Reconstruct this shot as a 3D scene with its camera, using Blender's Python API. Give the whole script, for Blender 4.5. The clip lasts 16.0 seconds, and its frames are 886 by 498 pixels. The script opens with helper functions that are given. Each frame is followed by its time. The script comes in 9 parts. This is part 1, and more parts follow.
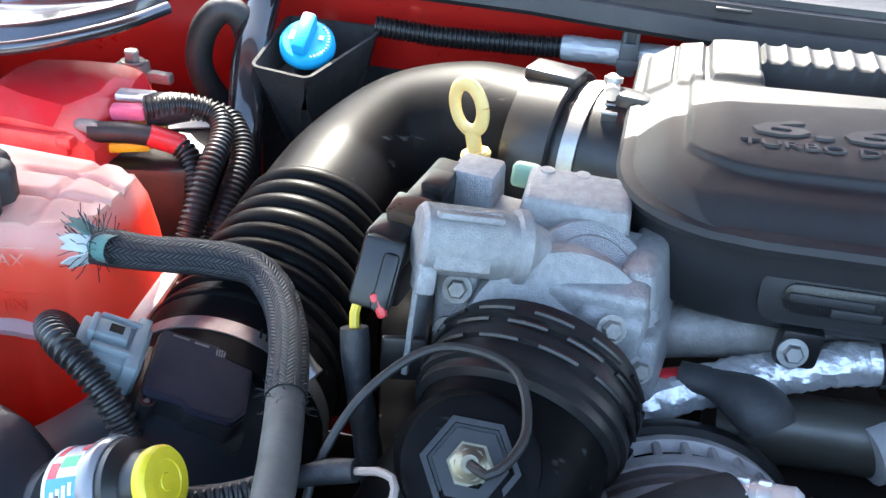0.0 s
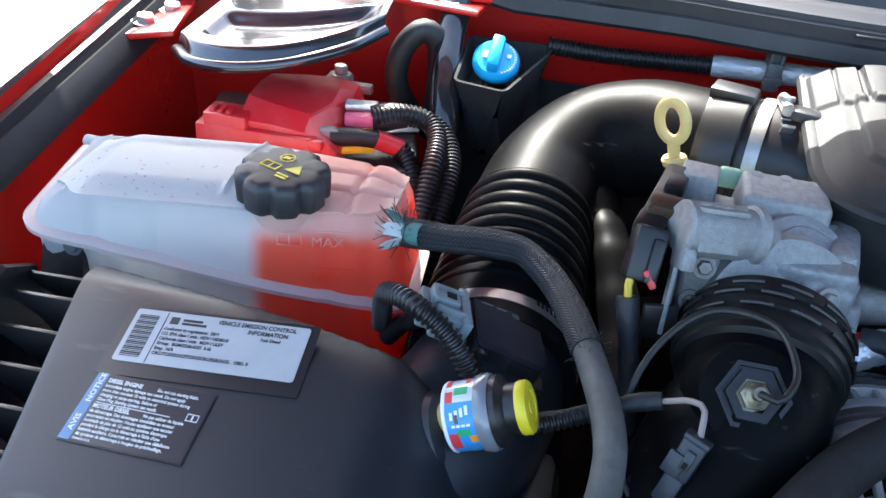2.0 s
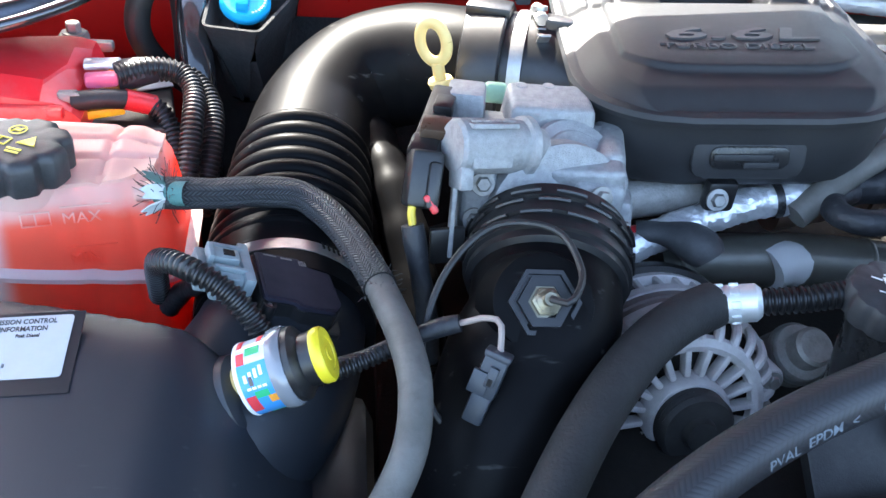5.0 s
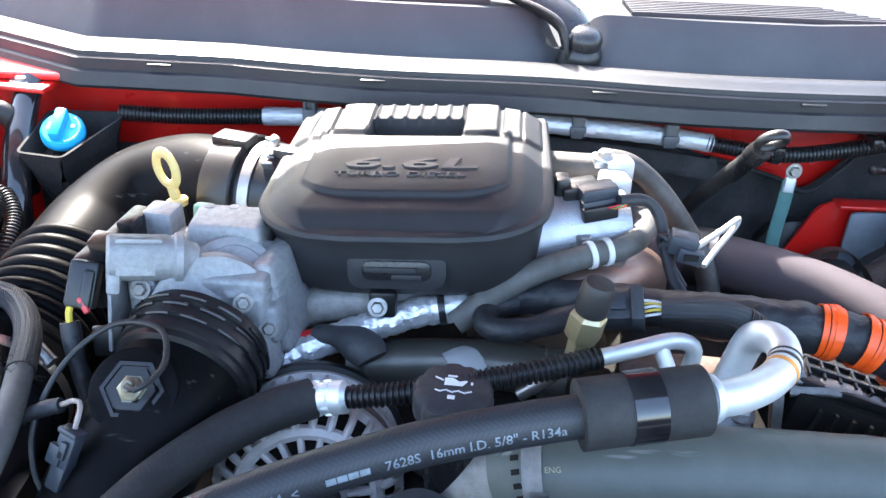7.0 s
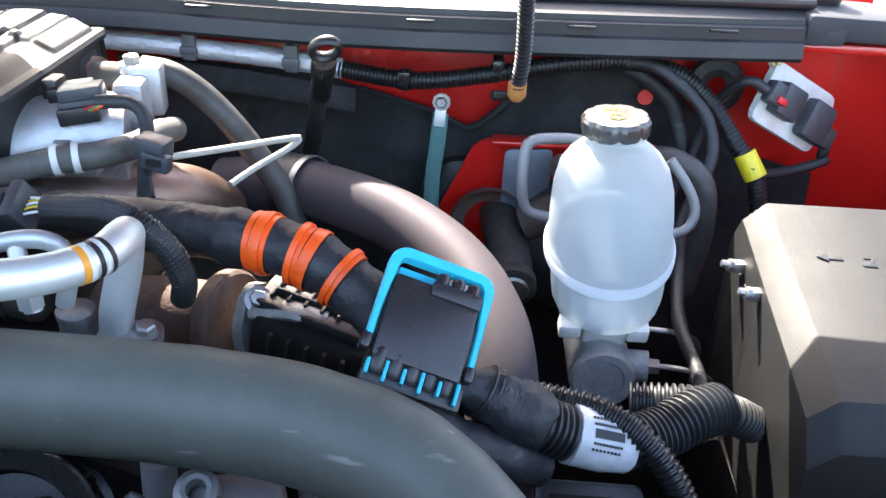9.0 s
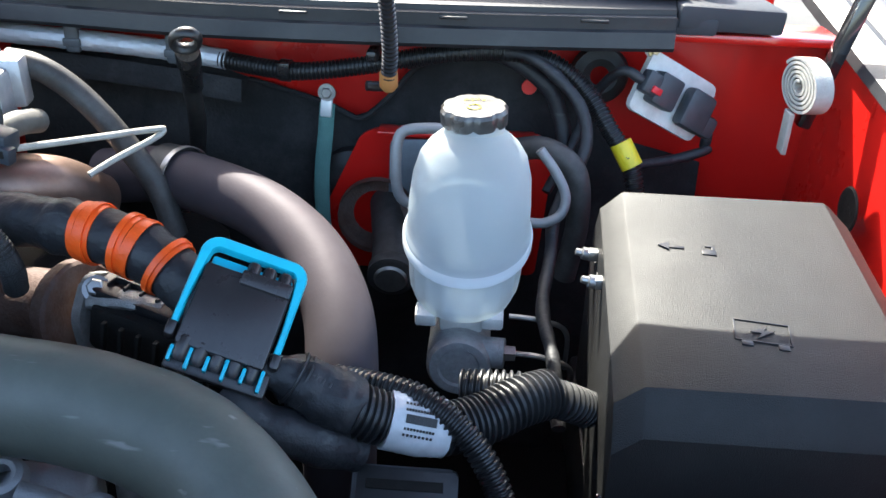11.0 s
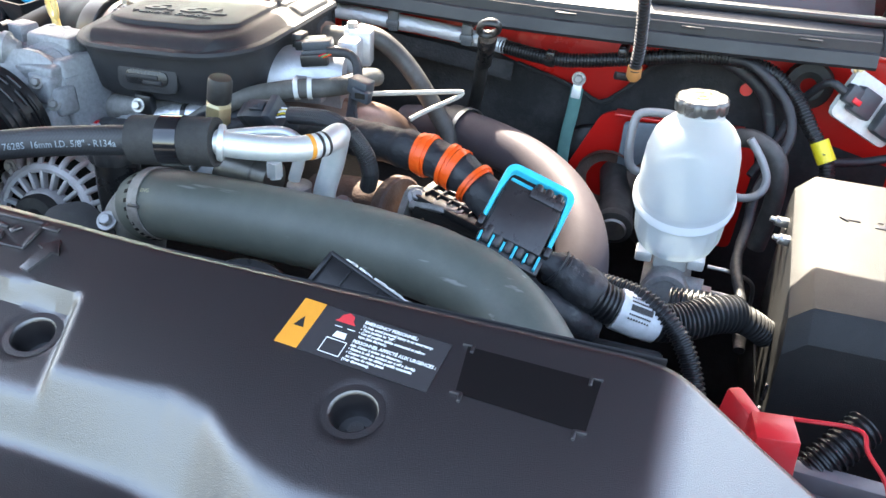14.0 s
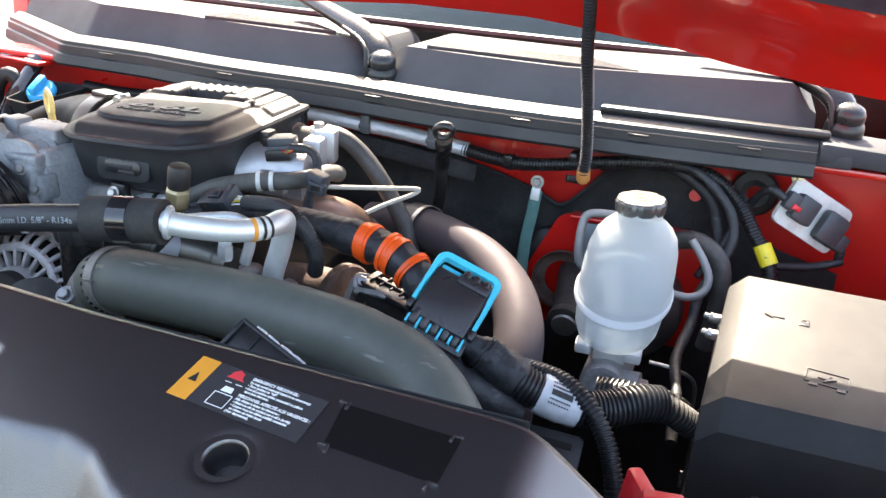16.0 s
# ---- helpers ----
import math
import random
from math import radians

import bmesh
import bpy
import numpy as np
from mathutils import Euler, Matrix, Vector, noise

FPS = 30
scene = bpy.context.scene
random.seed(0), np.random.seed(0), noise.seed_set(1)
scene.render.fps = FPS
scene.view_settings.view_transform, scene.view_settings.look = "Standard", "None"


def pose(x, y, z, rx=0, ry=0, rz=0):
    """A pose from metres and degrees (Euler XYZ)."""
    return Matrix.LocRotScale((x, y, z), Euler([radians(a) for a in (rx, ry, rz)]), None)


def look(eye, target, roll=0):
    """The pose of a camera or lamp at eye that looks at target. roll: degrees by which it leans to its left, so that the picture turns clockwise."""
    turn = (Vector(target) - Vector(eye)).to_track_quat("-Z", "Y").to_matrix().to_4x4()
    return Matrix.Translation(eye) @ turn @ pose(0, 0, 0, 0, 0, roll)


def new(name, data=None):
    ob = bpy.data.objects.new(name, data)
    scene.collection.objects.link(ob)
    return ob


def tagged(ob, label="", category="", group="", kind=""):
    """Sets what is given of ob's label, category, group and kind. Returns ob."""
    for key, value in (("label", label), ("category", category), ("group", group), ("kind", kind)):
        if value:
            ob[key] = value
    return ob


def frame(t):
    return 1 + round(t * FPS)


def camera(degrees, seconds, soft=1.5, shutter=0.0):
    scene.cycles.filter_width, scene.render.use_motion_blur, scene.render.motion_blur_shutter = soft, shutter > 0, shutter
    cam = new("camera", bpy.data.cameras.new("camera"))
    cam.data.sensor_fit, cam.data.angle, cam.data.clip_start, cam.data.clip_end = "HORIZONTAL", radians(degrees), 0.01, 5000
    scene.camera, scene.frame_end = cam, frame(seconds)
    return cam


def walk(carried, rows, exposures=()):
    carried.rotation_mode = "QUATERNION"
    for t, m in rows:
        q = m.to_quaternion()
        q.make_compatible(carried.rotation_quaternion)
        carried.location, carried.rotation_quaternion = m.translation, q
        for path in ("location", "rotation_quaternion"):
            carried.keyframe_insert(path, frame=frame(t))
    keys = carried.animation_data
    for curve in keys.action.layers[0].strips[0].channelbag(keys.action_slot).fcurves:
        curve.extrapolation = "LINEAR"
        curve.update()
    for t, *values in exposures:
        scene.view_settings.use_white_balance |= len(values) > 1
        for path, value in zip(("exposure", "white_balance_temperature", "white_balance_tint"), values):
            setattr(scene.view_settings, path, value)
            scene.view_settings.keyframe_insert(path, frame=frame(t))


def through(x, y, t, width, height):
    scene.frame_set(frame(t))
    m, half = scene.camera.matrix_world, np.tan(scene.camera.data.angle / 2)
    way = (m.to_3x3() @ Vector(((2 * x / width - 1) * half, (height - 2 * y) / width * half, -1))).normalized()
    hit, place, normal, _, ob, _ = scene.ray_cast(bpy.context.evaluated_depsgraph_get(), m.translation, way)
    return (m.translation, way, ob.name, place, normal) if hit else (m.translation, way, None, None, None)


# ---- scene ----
cam = camera(53.8, 16.0)
METRES, EYE, TILT, LEAN, TURN = 2.65, 1.38, -32.0, -4.0, 10.67
ROWS = [
    (0.0, 0.0, 0.0, 0.0, 0.0, 0.0, -0.0),
    (0.5, -0.0054, -0.0125, -0.0023, 3.26, -0.11, -2.12),
    (1.0, -0.023, -0.0285, -0.0078, 3.24, -0.29, -2.47),
    (1.5, -0.0404, -0.0439, -0.0107, 1.96, -0.37, -2.6),
    (2.0, -0.074, -0.0565, -0.0017, -0.01, -0.58, -0.45),
    (2.5, -0.1171, -0.0254, -0.0081, -8.58, -1.29, 5.54),
    (3.0, -0.1345, -0.0103, -0.013, -12.17, -1.85, 7.3),
    (5.5, -0.038, -0.0636, -0.0051, -13.44, -5.18, 7.8),
    (6.0, -0.0075, -0.0844, -0.0079, -11.2, -2.3, 7.24),
    (6.5, 0.0245, -0.107, -0.0131, -9.71, 0.53, 6.9),
    (7.0, 0.066, -0.1136, -0.0225, -7.68, 2.83, 6.76),
    (7.5, 0.113, -0.101, -0.0388, -6.9, 3.65, 6.76),
    (8.0, 0.1429, -0.1042, -0.0506, -7.76, 3.31, 6.89),
    (8.5, 0.1926, -0.0988, -0.0608, -6.73, 3.33, 6.61),
    (9.0, 0.2708, -0.0974, -0.0767, -4.88, 3.59, 5.35),
    (9.5, 0.323, -0.0992, -0.0941, -4.4, 4.0, 5.46),
    (12.0, 0.3265, -0.108, -0.0748, -5.02, 2.31, 5.51),
    (12.5, 0.3091, -0.0975, -0.0829, -3.86, 2.56, 3.26),
    (13.0, 0.3195, -0.1255, -0.0803, 2.69, 3.05, -1.03),
    (13.5, 0.3051, -0.1587, -0.091, 5.56, 3.15, -2.31),
    (14.0, 0.2925, -0.2151, -0.1189, 5.96, 3.41, -2.65),
    (14.5, 0.2894, -0.2402, -0.1484, 6.05, 3.86, -2.26),
    (15.0, 0.3038, -0.2439, -0.1465, 6.28, 4.38, -1.98),
    (15.5, 0.3199, -0.2352, -0.1312, 6.57, 5.09, -2.27),
    (16.0, 0.3378, -0.2278, -0.1325, 7.67, 10.92, -4.6),
]
walk(cam, [(t, pose(0, 0, EYE, TILT, LEAN, TURN) @ pose(METRES * x, METRES * y, METRES * z, 90 + pitch, roll, yaw)) for t, x, y, z, yaw, pitch, roll in ROWS],
     exposures=[(0.0, 3.5, 6550, 6), (0.5, 3.35, 6450, 6), (1.0, 3.05, 6350, 6), (1.5, 2.85, 6300, 6), (2.0, 2.8, 6300, 6), (2.5, 2.8, 6400, 6), (3.0, 3.3, 6700, 6), (5.5, 3.65, 6400, 8), (6.5, 3.75, 6500, 9), (7.0, 3.65, 6500, 10), (7.5, 3.36, 6500, 10), (8.5, 3.35, 6600, 10), (9.0, 3.38, 6850, 10), (9.5, 3.3, 6800, 10), (12.0, 2.75, 6400, 3), (12.5, 2.9, 6500, 4), (13.0, 3.5, 7000, 7), (13.5, 3.62, 7200, 8), (14.0, 3.66, 7350, 8), (15.0, 3.7, 7700, 9), (16.0, 3.2, 7700, 12)])

# ---- light: clear sky, sun from behind the truck and a little to its left side ----
SUN_AZ, SUN_EL = radians(-22), radians(45.3)
world = bpy.data.worlds.new("world")
scene.world = world
world.use_nodes = True
_n = world.node_tree.nodes
sky = _n.new("ShaderNodeTexSky")
sky.sky_type, sky.sun_disc = "NISHITA", False
sky.sun_elevation, sky.sun_rotation = SUN_EL, SUN_AZ
sky.dust_density, sky.air_density = 2.8, 1.0
_n["Background"].inputs["Strength"].default_value = 0.13
world.node_tree.links.new(sky.outputs[0], _n["Background"].inputs["Color"])
sun = new("sun", bpy.data.lights.new("sun", "SUN"))
sun.data.energy, sun.data.angle, sun.data.color = 3.2, radians(0.5), (1.0, 0.95, 0.87)
_d = Vector((math.sin(SUN_AZ) * math.cos(SUN_EL), math.cos(SUN_AZ) * math.cos(SUN_EL), math.sin(SUN_EL)))
sun.matrix_world = look(_d * 20, (0, 0, 0))


# ---- materials ----
def material(name, color, rough=0.5, metal=0.0, second=None, spots=(40, 0.35), grain=(900, 0.08), dirt=0.0, coat=0.0,
             spread=0.12, stretch=(1, 1, 1), gloss=0.5, trans=0.0, subsurface=0.0, dirt_color=(0.23, 0.225, 0.22), scuffs=0.0):
    """A surface with blotches at one scale, fine grain relief at another, and dust on top of it."""
    m = bpy.data.materials.new(name)
    m.use_nodes = True
    nt = m.node_tree
    N, L = nt.nodes, nt.links
    b = N["Principled BSDF"]
    tc = N.new("ShaderNodeTexCoord")
    mp = N.new("ShaderNodeMapping")
    mp.inputs["Scale"].default_value = stretch
    L.new(tc.outputs["Object"], mp.inputs[0])
    big = N.new("ShaderNodeTexNoise")
    big.inputs["Scale"].default_value, big.inputs["Detail"].default_value = spots[0], 6
    big.inputs["Roughness"].default_value = 0.65
    L.new(mp.outputs[0], big.inputs["Vector"])
    fine = N.new("ShaderNodeTexNoise")
    fine.inputs["Scale"].default_value, fine.inputs["Detail"].default_value = grain[0], 3
    L.new(mp.outputs[0], fine.inputs["Vector"])
    second = second or tuple(c * (1 - spread * 2.2) for c in color)
    mix = N.new("ShaderNodeMix")
    mix.data_type = "RGBA"
    mix.inputs[6].default_value, mix.inputs[7].default_value = (*color, 1), (*second, 1)
    ramp = N.new("ShaderNodeValToRGB")
    ramp.color_ramp.elements[0].position, ramp.color_ramp.elements[1].position = 0.5 - spots[1] / 2, 0.5 + spots[1] / 2
    L.new(big.outputs["Fac"], ramp.inputs[0])
    L.new(ramp.outputs[0], mix.inputs[0])
    out = mix.outputs[2]
    if dirt:
        dn = N.new("ShaderNodeTexNoise")
        dn.inputs["Scale"].default_value, dn.inputs["Detail"].default_value = spots[0] * 0.37, 8
        dn.inputs["Roughness"].default_value = 0.75
        L.new(tc.outputs["Object"], dn.inputs["Vector"])
        dr = N.new("ShaderNodeMapRange")
        dr.inputs[1].default_value, dr.inputs[2].default_value = 0.45, 0.75
        dr.inputs[3].default_value, dr.inputs[4].default_value = 0.0, dirt
        L.new(dn.outputs["Fac"], dr.inputs[0])
        dm = N.new("ShaderNodeMix")
        dm.data_type = "RGBA"
        dm.inputs[7].default_value = (*dirt_color, 1)
        L.new(dr.outputs[0], dm.inputs[0])
        L.new(out, dm.inputs[6])
        out = dm.outputs[2]
    if scuffs:
        # short pale scratches
        sm = N.new("ShaderNodeMapping")
        sm.inputs["Scale"].default_value, sm.inputs["Rotation"].default_value = (14, 90, 90), (0.3, 0.5, 0.7)
        L.new(tc.outputs["Object"], sm.inputs[0])
        sn = N.new("ShaderNodeTexNoise")
        sn.inputs["Scale"].default_value, sn.inputs["Detail"].default_value = 1.0, 3
        L.new(sm.outputs[0], sn.inputs["Vector"])
        sr = N.new("ShaderNodeMapRange")
        sr.inputs[1].default_value, sr.inputs[2].default_value = 0.665, 0.74
        sr.inputs[3].default_value, sr.inputs[4].default_value = 0.0, scuffs
        L.new(sn.outputs["Fac"], sr.inputs[0])
        sx = N.new("ShaderNodeMix")
        sx.data_type = "RGBA"
        sx.inputs[7].default_value = (0.34, 0.34, 0.32, 1)
        L.new(sr.outputs[0], sx.inputs[0])
        L.new(out, sx.inputs[6])
        out = sx.outputs[2]
    L.new(out, b.inputs["Base Color"])
    rr = N.new("ShaderNodeMapRange")
    rr.inputs[3].default_value, rr.inputs[4].default_value = max(0.02, rough - spread), min(1, rough + spread)
    L.new(big.outputs["Fac"], rr.inputs[0])
    L.new(rr.outputs[0], b.inputs["Roughness"])
    b.inputs["Metallic"].default_value, b.inputs["Specular IOR Level"].default_value = metal, gloss
    if coat:
        b.inputs["Coat Weight"].default_value, b.inputs["Coat Roughness"].default_value = coat, 0.06
    if trans:
        b.inputs["Transmission Weight"].default_value = trans
    if subsurface:
        b.inputs["Subsurface Weight"].default_value = subsurface
        b.inputs["Subsurface Radius"].default_value = (0.02, 0.015, 0.012)
        b.inputs["Subsurface Scale"].default_value = 1.0
    if grain[1]:
        bump = N.new("ShaderNodeBump")
        bump.inputs["Strength"].default_value, bump.inputs["Distance"].default_value = grain[1], 0.002
        L.new(fine.outputs["Fac"], bump.inputs["Height"])
        L.new(bump.outputs[0], b.inputs["Normal"])
    return m


def knit(name, color, light, strands, pitch, relief=0.6, dirt=0.0):
    """Braided sleeve: herringbone threads round a swept tube, in colour and relief."""
    m = material(name, color, 0.5, grain=(700, 0.2), dirt=dirt)
    N, L = m.node_tree.nodes, m.node_tree.links
    b = N["Principled BSDF"]

    def calc(op, a, c=None):
        n = N.new("ShaderNodeMath")
        n.operation = op
        for k, v in enumerate((a, c)):
            if v is None:
                continue
            if isinstance(v, (int, float)):
                n.inputs[k].default_value = v
            else:
                L.new(v, n.inputs[k])
        return n.outputs[0]
    tc, sp = N.new("ShaderNodeTexCoord"), N.new("ShaderNodeSeparateXYZ")
    L.new(tc.outputs["UV"], sp.inputs[0])
    a = calc("MULTIPLY", sp.outputs["X"], strands)
    side = calc("SUBTRACT", calc("MULTIPLY", calc("MODULO", calc("FLOOR", a), 2), 2), 1)
    across = calc("FRACT", a)
    row = calc("ADD", calc("DIVIDE", sp.outputs["Y"], pitch), calc("MULTIPLY", calc("MULTIPLY", across, side), 1.4))
    thread = calc("SINE", calc("MULTIPLY", calc("FRACT", row), math.pi))
    edge = calc("POWER", calc("SINE", calc("MULTIPLY", across, math.pi)), 0.35)
    high = calc("MULTIPLY", thread, edge)
    mix = N.new("ShaderNodeMix")
    mix.data_type = "RGBA"
    mix.inputs[7].default_value = (*light, 1)
    under = b.inputs["Base Color"].links[0].from_socket
    L.new(under, mix.inputs[6])
    L.new(high, mix.inputs[0])
    L.new(mix.outputs[2], b.inputs["Base Color"])
    bump = N.new("ShaderNodeBump")
    bump.inputs["Strength"].default_value, bump.inputs["Distance"].default_value = relief, 0.0012
    L.new(high, bump.inputs["Height"])
    L.new(bump.outputs[0], b.inputs["Normal"])
    return m


def glass(name, color, rough=0.0):
    m = bpy.data.materials.new(name)
    m.use_nodes = True
    b = m.node_tree.nodes["Principled BSDF"]
    b.inputs["Base Color"].default_value = (*color, 1)
    b.inputs["Roughness"].default_value = rough
    b.inputs["Transmission Weight"].default_value = 1.0
    b.inputs["IOR"].default_value = 1.45
    return m


def milky(name, color, through=0.6, rough=0.35, clear=0.6):
    """Translucent moulded plastic: part diffuse, part light let through."""
    m = material(name, color, rough, grain=(160, 0.12), spread=0.06, spots=(18, 0.6))
    N, L = m.node_tree.nodes, m.node_tree.links
    b, out = N["Principled BSDF"], N["Material Output"]
    tl = N.new("ShaderNodeBsdfTranslucent")
    tl.inputs[0].default_value = (*color, 1)
    gl = N.new("ShaderNodeBsdfTransparent")
    gl.inputs[0].default_value = (*[min(1, c * 1.1) for c in color], 1)
    a = N.new("ShaderNodeMixShader")
    a.inputs[0].default_value = clear
    L.new(tl.outputs[0], a.inputs[1])
    L.new(gl.outputs[0], a.inputs[2])
    s = N.new("ShaderNodeMixShader")
    s.inputs[0].default_value = through
    L.new(b.outputs[0], s.inputs[1])
    L.new(a.outputs[0], s.inputs[2])
    L.new(s.outputs[0], out.inputs["Surface"])
    return m


BLACK = material("black plastic", (0.012, 0.012, 0.013), 0.36, dirt=0.07, grain=(1500, 0.06))
SATIN = material("satin black plastic", (0.014, 0.014, 0.015), 0.28, dirt=0.05, grain=(1200, 0.04))
DUCT = material("smooth black duct plastic", (0.0048, 0.0047, 0.0052), 0.42, dirt=0.015, grain=(500, 0.04), spots=(26, 0.4), scuffs=0.12, gloss=0.06)
GRAINED = material("grained grey-black plastic", (0.0078, 0.0060, 0.0075), 0.33, dirt=0.002, grain=(1100, 0.22), spots=(12, 0.6), spread=0.03, gloss=1.0)
GRAINED.node_tree.nodes["Principled BSDF"].inputs["IOR"].default_value = 1.75
COVER = material("grained dark grey cover plastic", (0.022, 0.0225, 0.025), 0.52, dirt=0.05, grain=(1500, 0.25), spots=(14, 0.5), gloss=0.36)
RUBBER = material("black rubber", (0.018, 0.0175, 0.0175), 0.52, dirt=0.12, grain=(700, 0.1))
GREYHOSE = material("dusty grey rubber", (0.11, 0.105, 0.095), 0.65, second=(0.07, 0.068, 0.06), dirt=0.35, grain=(500, 0.12))
CACHOSE = material("greenish grey silicone", (0.122, 0.132, 0.112), 0.5, second=(0.08, 0.092, 0.078), dirt=0.3, spots=(22, 0.7), grain=(300, 0.06), dirt_color=(0.2, 0.2, 0.17), scuffs=0.6)
FOAM = material("black foam insulation", (0.02, 0.02, 0.02), 0.75, dirt=0.1, grain=(420, 0.3))
TAPE = material("black cloth tape", (0.016, 0.017, 0.021), 0.55, dirt=0.08, grain=(140, 0.7), spots=(50, 0.6), scuffs=0.12)
ORANGE = material("orange electrical tape", (1.0, 0.11, 0.012), 0.4, grain=(160, 0.5), spread=0.1)
CAST = material("dull cast aluminium", (0.42, 0.43, 0.44), 0.48, metal=0.4, second=(0.21, 0.215, 0.22), dirt=0.25, spots=(170, 0.8), grain=(900, 0.6), scuffs=0.3)
CASTDIRTY = material("dirty cast aluminium", (0.42, 0.41, 0.39), 0.6, metal=0.6, second=(0.16, 0.15, 0.14), dirt=0.5, spots=(70, 0.8), grain=(500, 0.35))
SILVER = material("bright silver casting", (0.55, 0.56, 0.58), 0.48, metal=0.75, second=(0.4, 0.4, 0.42), spots=(50, 0.6), grain=(420, 0.35))
ALU = material("drawn aluminium tube", (0.86, 0.86, 0.86), 0.5, metal=0.7, second=(0.70, 0.76, 0.76), spots=(70, 0.6), grain=(300, 0.06))
STEEL = material("zinc plated steel", (0.46, 0.46, 0.45), 0.4, metal=0.9, second=(0.32, 0.31, 0.3), spots=(90, 0.6), grain=(300, 0.1))
BRASS = material("yellowed brass fitting", (0.62, 0.52, 0.3), 0.35, metal=0.8, second=(0.45, 0.38, 0.22), spots=(90, 0.6))
CHARGE = material("heat tinted steel charge pipe", (0.078, 0.068, 0.077), 0.6, metal=0.15, second=(0.05, 0.042, 0.047), spots=(9, 0.6), dirt=0.04, gloss=0.06, grain=(260, 0.06))
RUST = material("rusty cast iron", (0.11, 0.05, 0.032), 0.78, second=(0.045, 0.024, 0.018), spots=(60, 0.8), dirt=0.3, grain=(300, 0.5))
HEATED = material("bronzed heat shield steel", (0.3, 0.2, 0.16), 0.4, metal=0.8, second=(0.18, 0.12, 0.1), spots=(40, 0.7), grain=(240, 0.1))
FOIL = material("crinkled foil wrap", (0.8, 0.81, 0.83), 0.36, metal=0.7, spots=(90, 0.7), grain=(140, 0.9))
PAINT = material("red car paint", (0.62, 0.012, 0.008), 0.3, second=(0.54, 0.01, 0.008), coat=0.8, spots=(5, 0.8), grain=(60, 0.015), dirt=0.12, dirt_color=(0.25, 0.06, 0.05))
REDPLASTIC = material("red moulded plastic", (0.68, 0.02, 0.03), 0.35, second=(0.55, 0.015, 0.02), dirt=0.3, spots=(30, 0.7), dirt_color=(0.5, 0.25, 0.23))
HINGE = material("gloss black painted steel", (0.012, 0.012, 0.014), 0.12, coat=0.6, dirt=0.08, grain=(30, 0.03))
SEAL = material("grey weatherstrip rubber", (0.019, 0.020, 0.023), 0.42, gloss=0.4, dirt=0.08, spots=(16, 0.7), grain=(400, 0.1), stretch=(0.3, 1, 1))
COWL = material("faded grey cowl plastic", (0.045, 0.049, 0.055), 0.62, gloss=0.22, second=(0.037, 0.040, 0.045), dirt=0.1, spots=(8, 0.7), grain=(1500, 0.1))
PAD = material("black felt insulation pad", (0.012, 0.012, 0.013), 0.9, dirt=0.15, grain=(260, 0.5), spots=(18, 0.7))
DARK = material("grimy black engine iron", (0.009, 0.0085, 0.008), 0.75, second=(0.016, 0.014, 0.012), gloss=0.2, dirt=0.1, spots=(30, 0.8), grain=(200, 0.5), dirt_color=(0.08, 0.06, 0.045))
YELLOW = material("yellow plastic", (0.82, 0.66, 0.03), 0.4, spots=(60, 0.6))
DIPYEL = material("faded yellow dipstick plastic", (0.72, 0.55, 0.22), 0.45, second=(0.62, 0.45, 0.16), dirt=0.2, spots=(80, 0.7), dirt_color=(0.4, 0.25, 0.1))
BLUECAP = material("bright blue plastic", (0.02, 0.42, 0.78), 0.35, spread=0.06)
CYAN = material("turquoise blue plastic", (0.02, 0.55, 0.72), 0.38, spread=0.06)
SLATE = material("blue-grey connector plastic", (0.036, 0.043, 0.055), 0.45, dirt=0.1, spots=(60, 0.6))
LTGREY = material("light grey connector plastic", (0.22, 0.27, 0.29), 0.5, dirt=0.15, spots=(60, 0.6))
WHITEP = material("white plastic", (0.75, 0.75, 0.72), 0.45, dirt=0.15)
CREAM = material("off-white webbing", (0.46, 0.44, 0.39), 0.8, grain=(500, 0.4), dirt=0.25)
RESV = milky("frosted white reservoir plastic", (0.58, 0.645, 0.68), 0.60, 0.48, clear=0.28)
RESV.node_tree.nodes["Principled BSDF"].inputs["Specular IOR Level"].default_value = 1.0
COOLANT = milky("wetted pink orange wall", (0.95, 0.17, 0.08), 0.35, 0.3, clear=0.3)
LABELW = material("pale grey label", (0.44, 0.45, 0.46), 0.4, grain=(300, 0.02), spread=0.04, dirt=0.1)
LABELD = material("dark label film", (0.045, 0.042, 0.045), 0.25, grain=(300, 0.02), spread=0.05)
LABELC = material("clear laminate", (0.011, 0.012, 0.015), 0.36, grain=(300, 0.02), spread=0.04)
BLUEINK = material("blue print", (0.12, 0.24, 0.42), 0.35, spread=0.04)
ORANGEINK = material("orange print", (0.8, 0.32, 0.04), 0.4, spread=0.04)
REDINK = material("red print", (0.7, 0.05, 0.06), 0.4, spread=0.04)
GREENINK = material("green print", (0.03, 0.4, 0.16), 0.4, spread=0.04)
SKYINK = material("sky blue print", (0.06, 0.30, 0.70), 0.22, spread=0.04)
INKW = material("white print", (0.8, 0.8, 0.8), 0.5, spread=0.03)
INKB = material("black print", (0.02, 0.02, 0.02), 0.5, spread=0.03)
INKG = material("grey moulded lettering", (0.11, 0.11, 0.115), 0.4, spread=0.03)
TEAL = material("oxidised green copper strap", (0.06, 0.16, 0.15), 0.6, second=(0.09, 0.22, 0.2), spots=(90, 0.7), grain=(600, 0.5))
WSHIELD = glass("green tinted windscreen glass", (0.55, 0.78, 0.72))
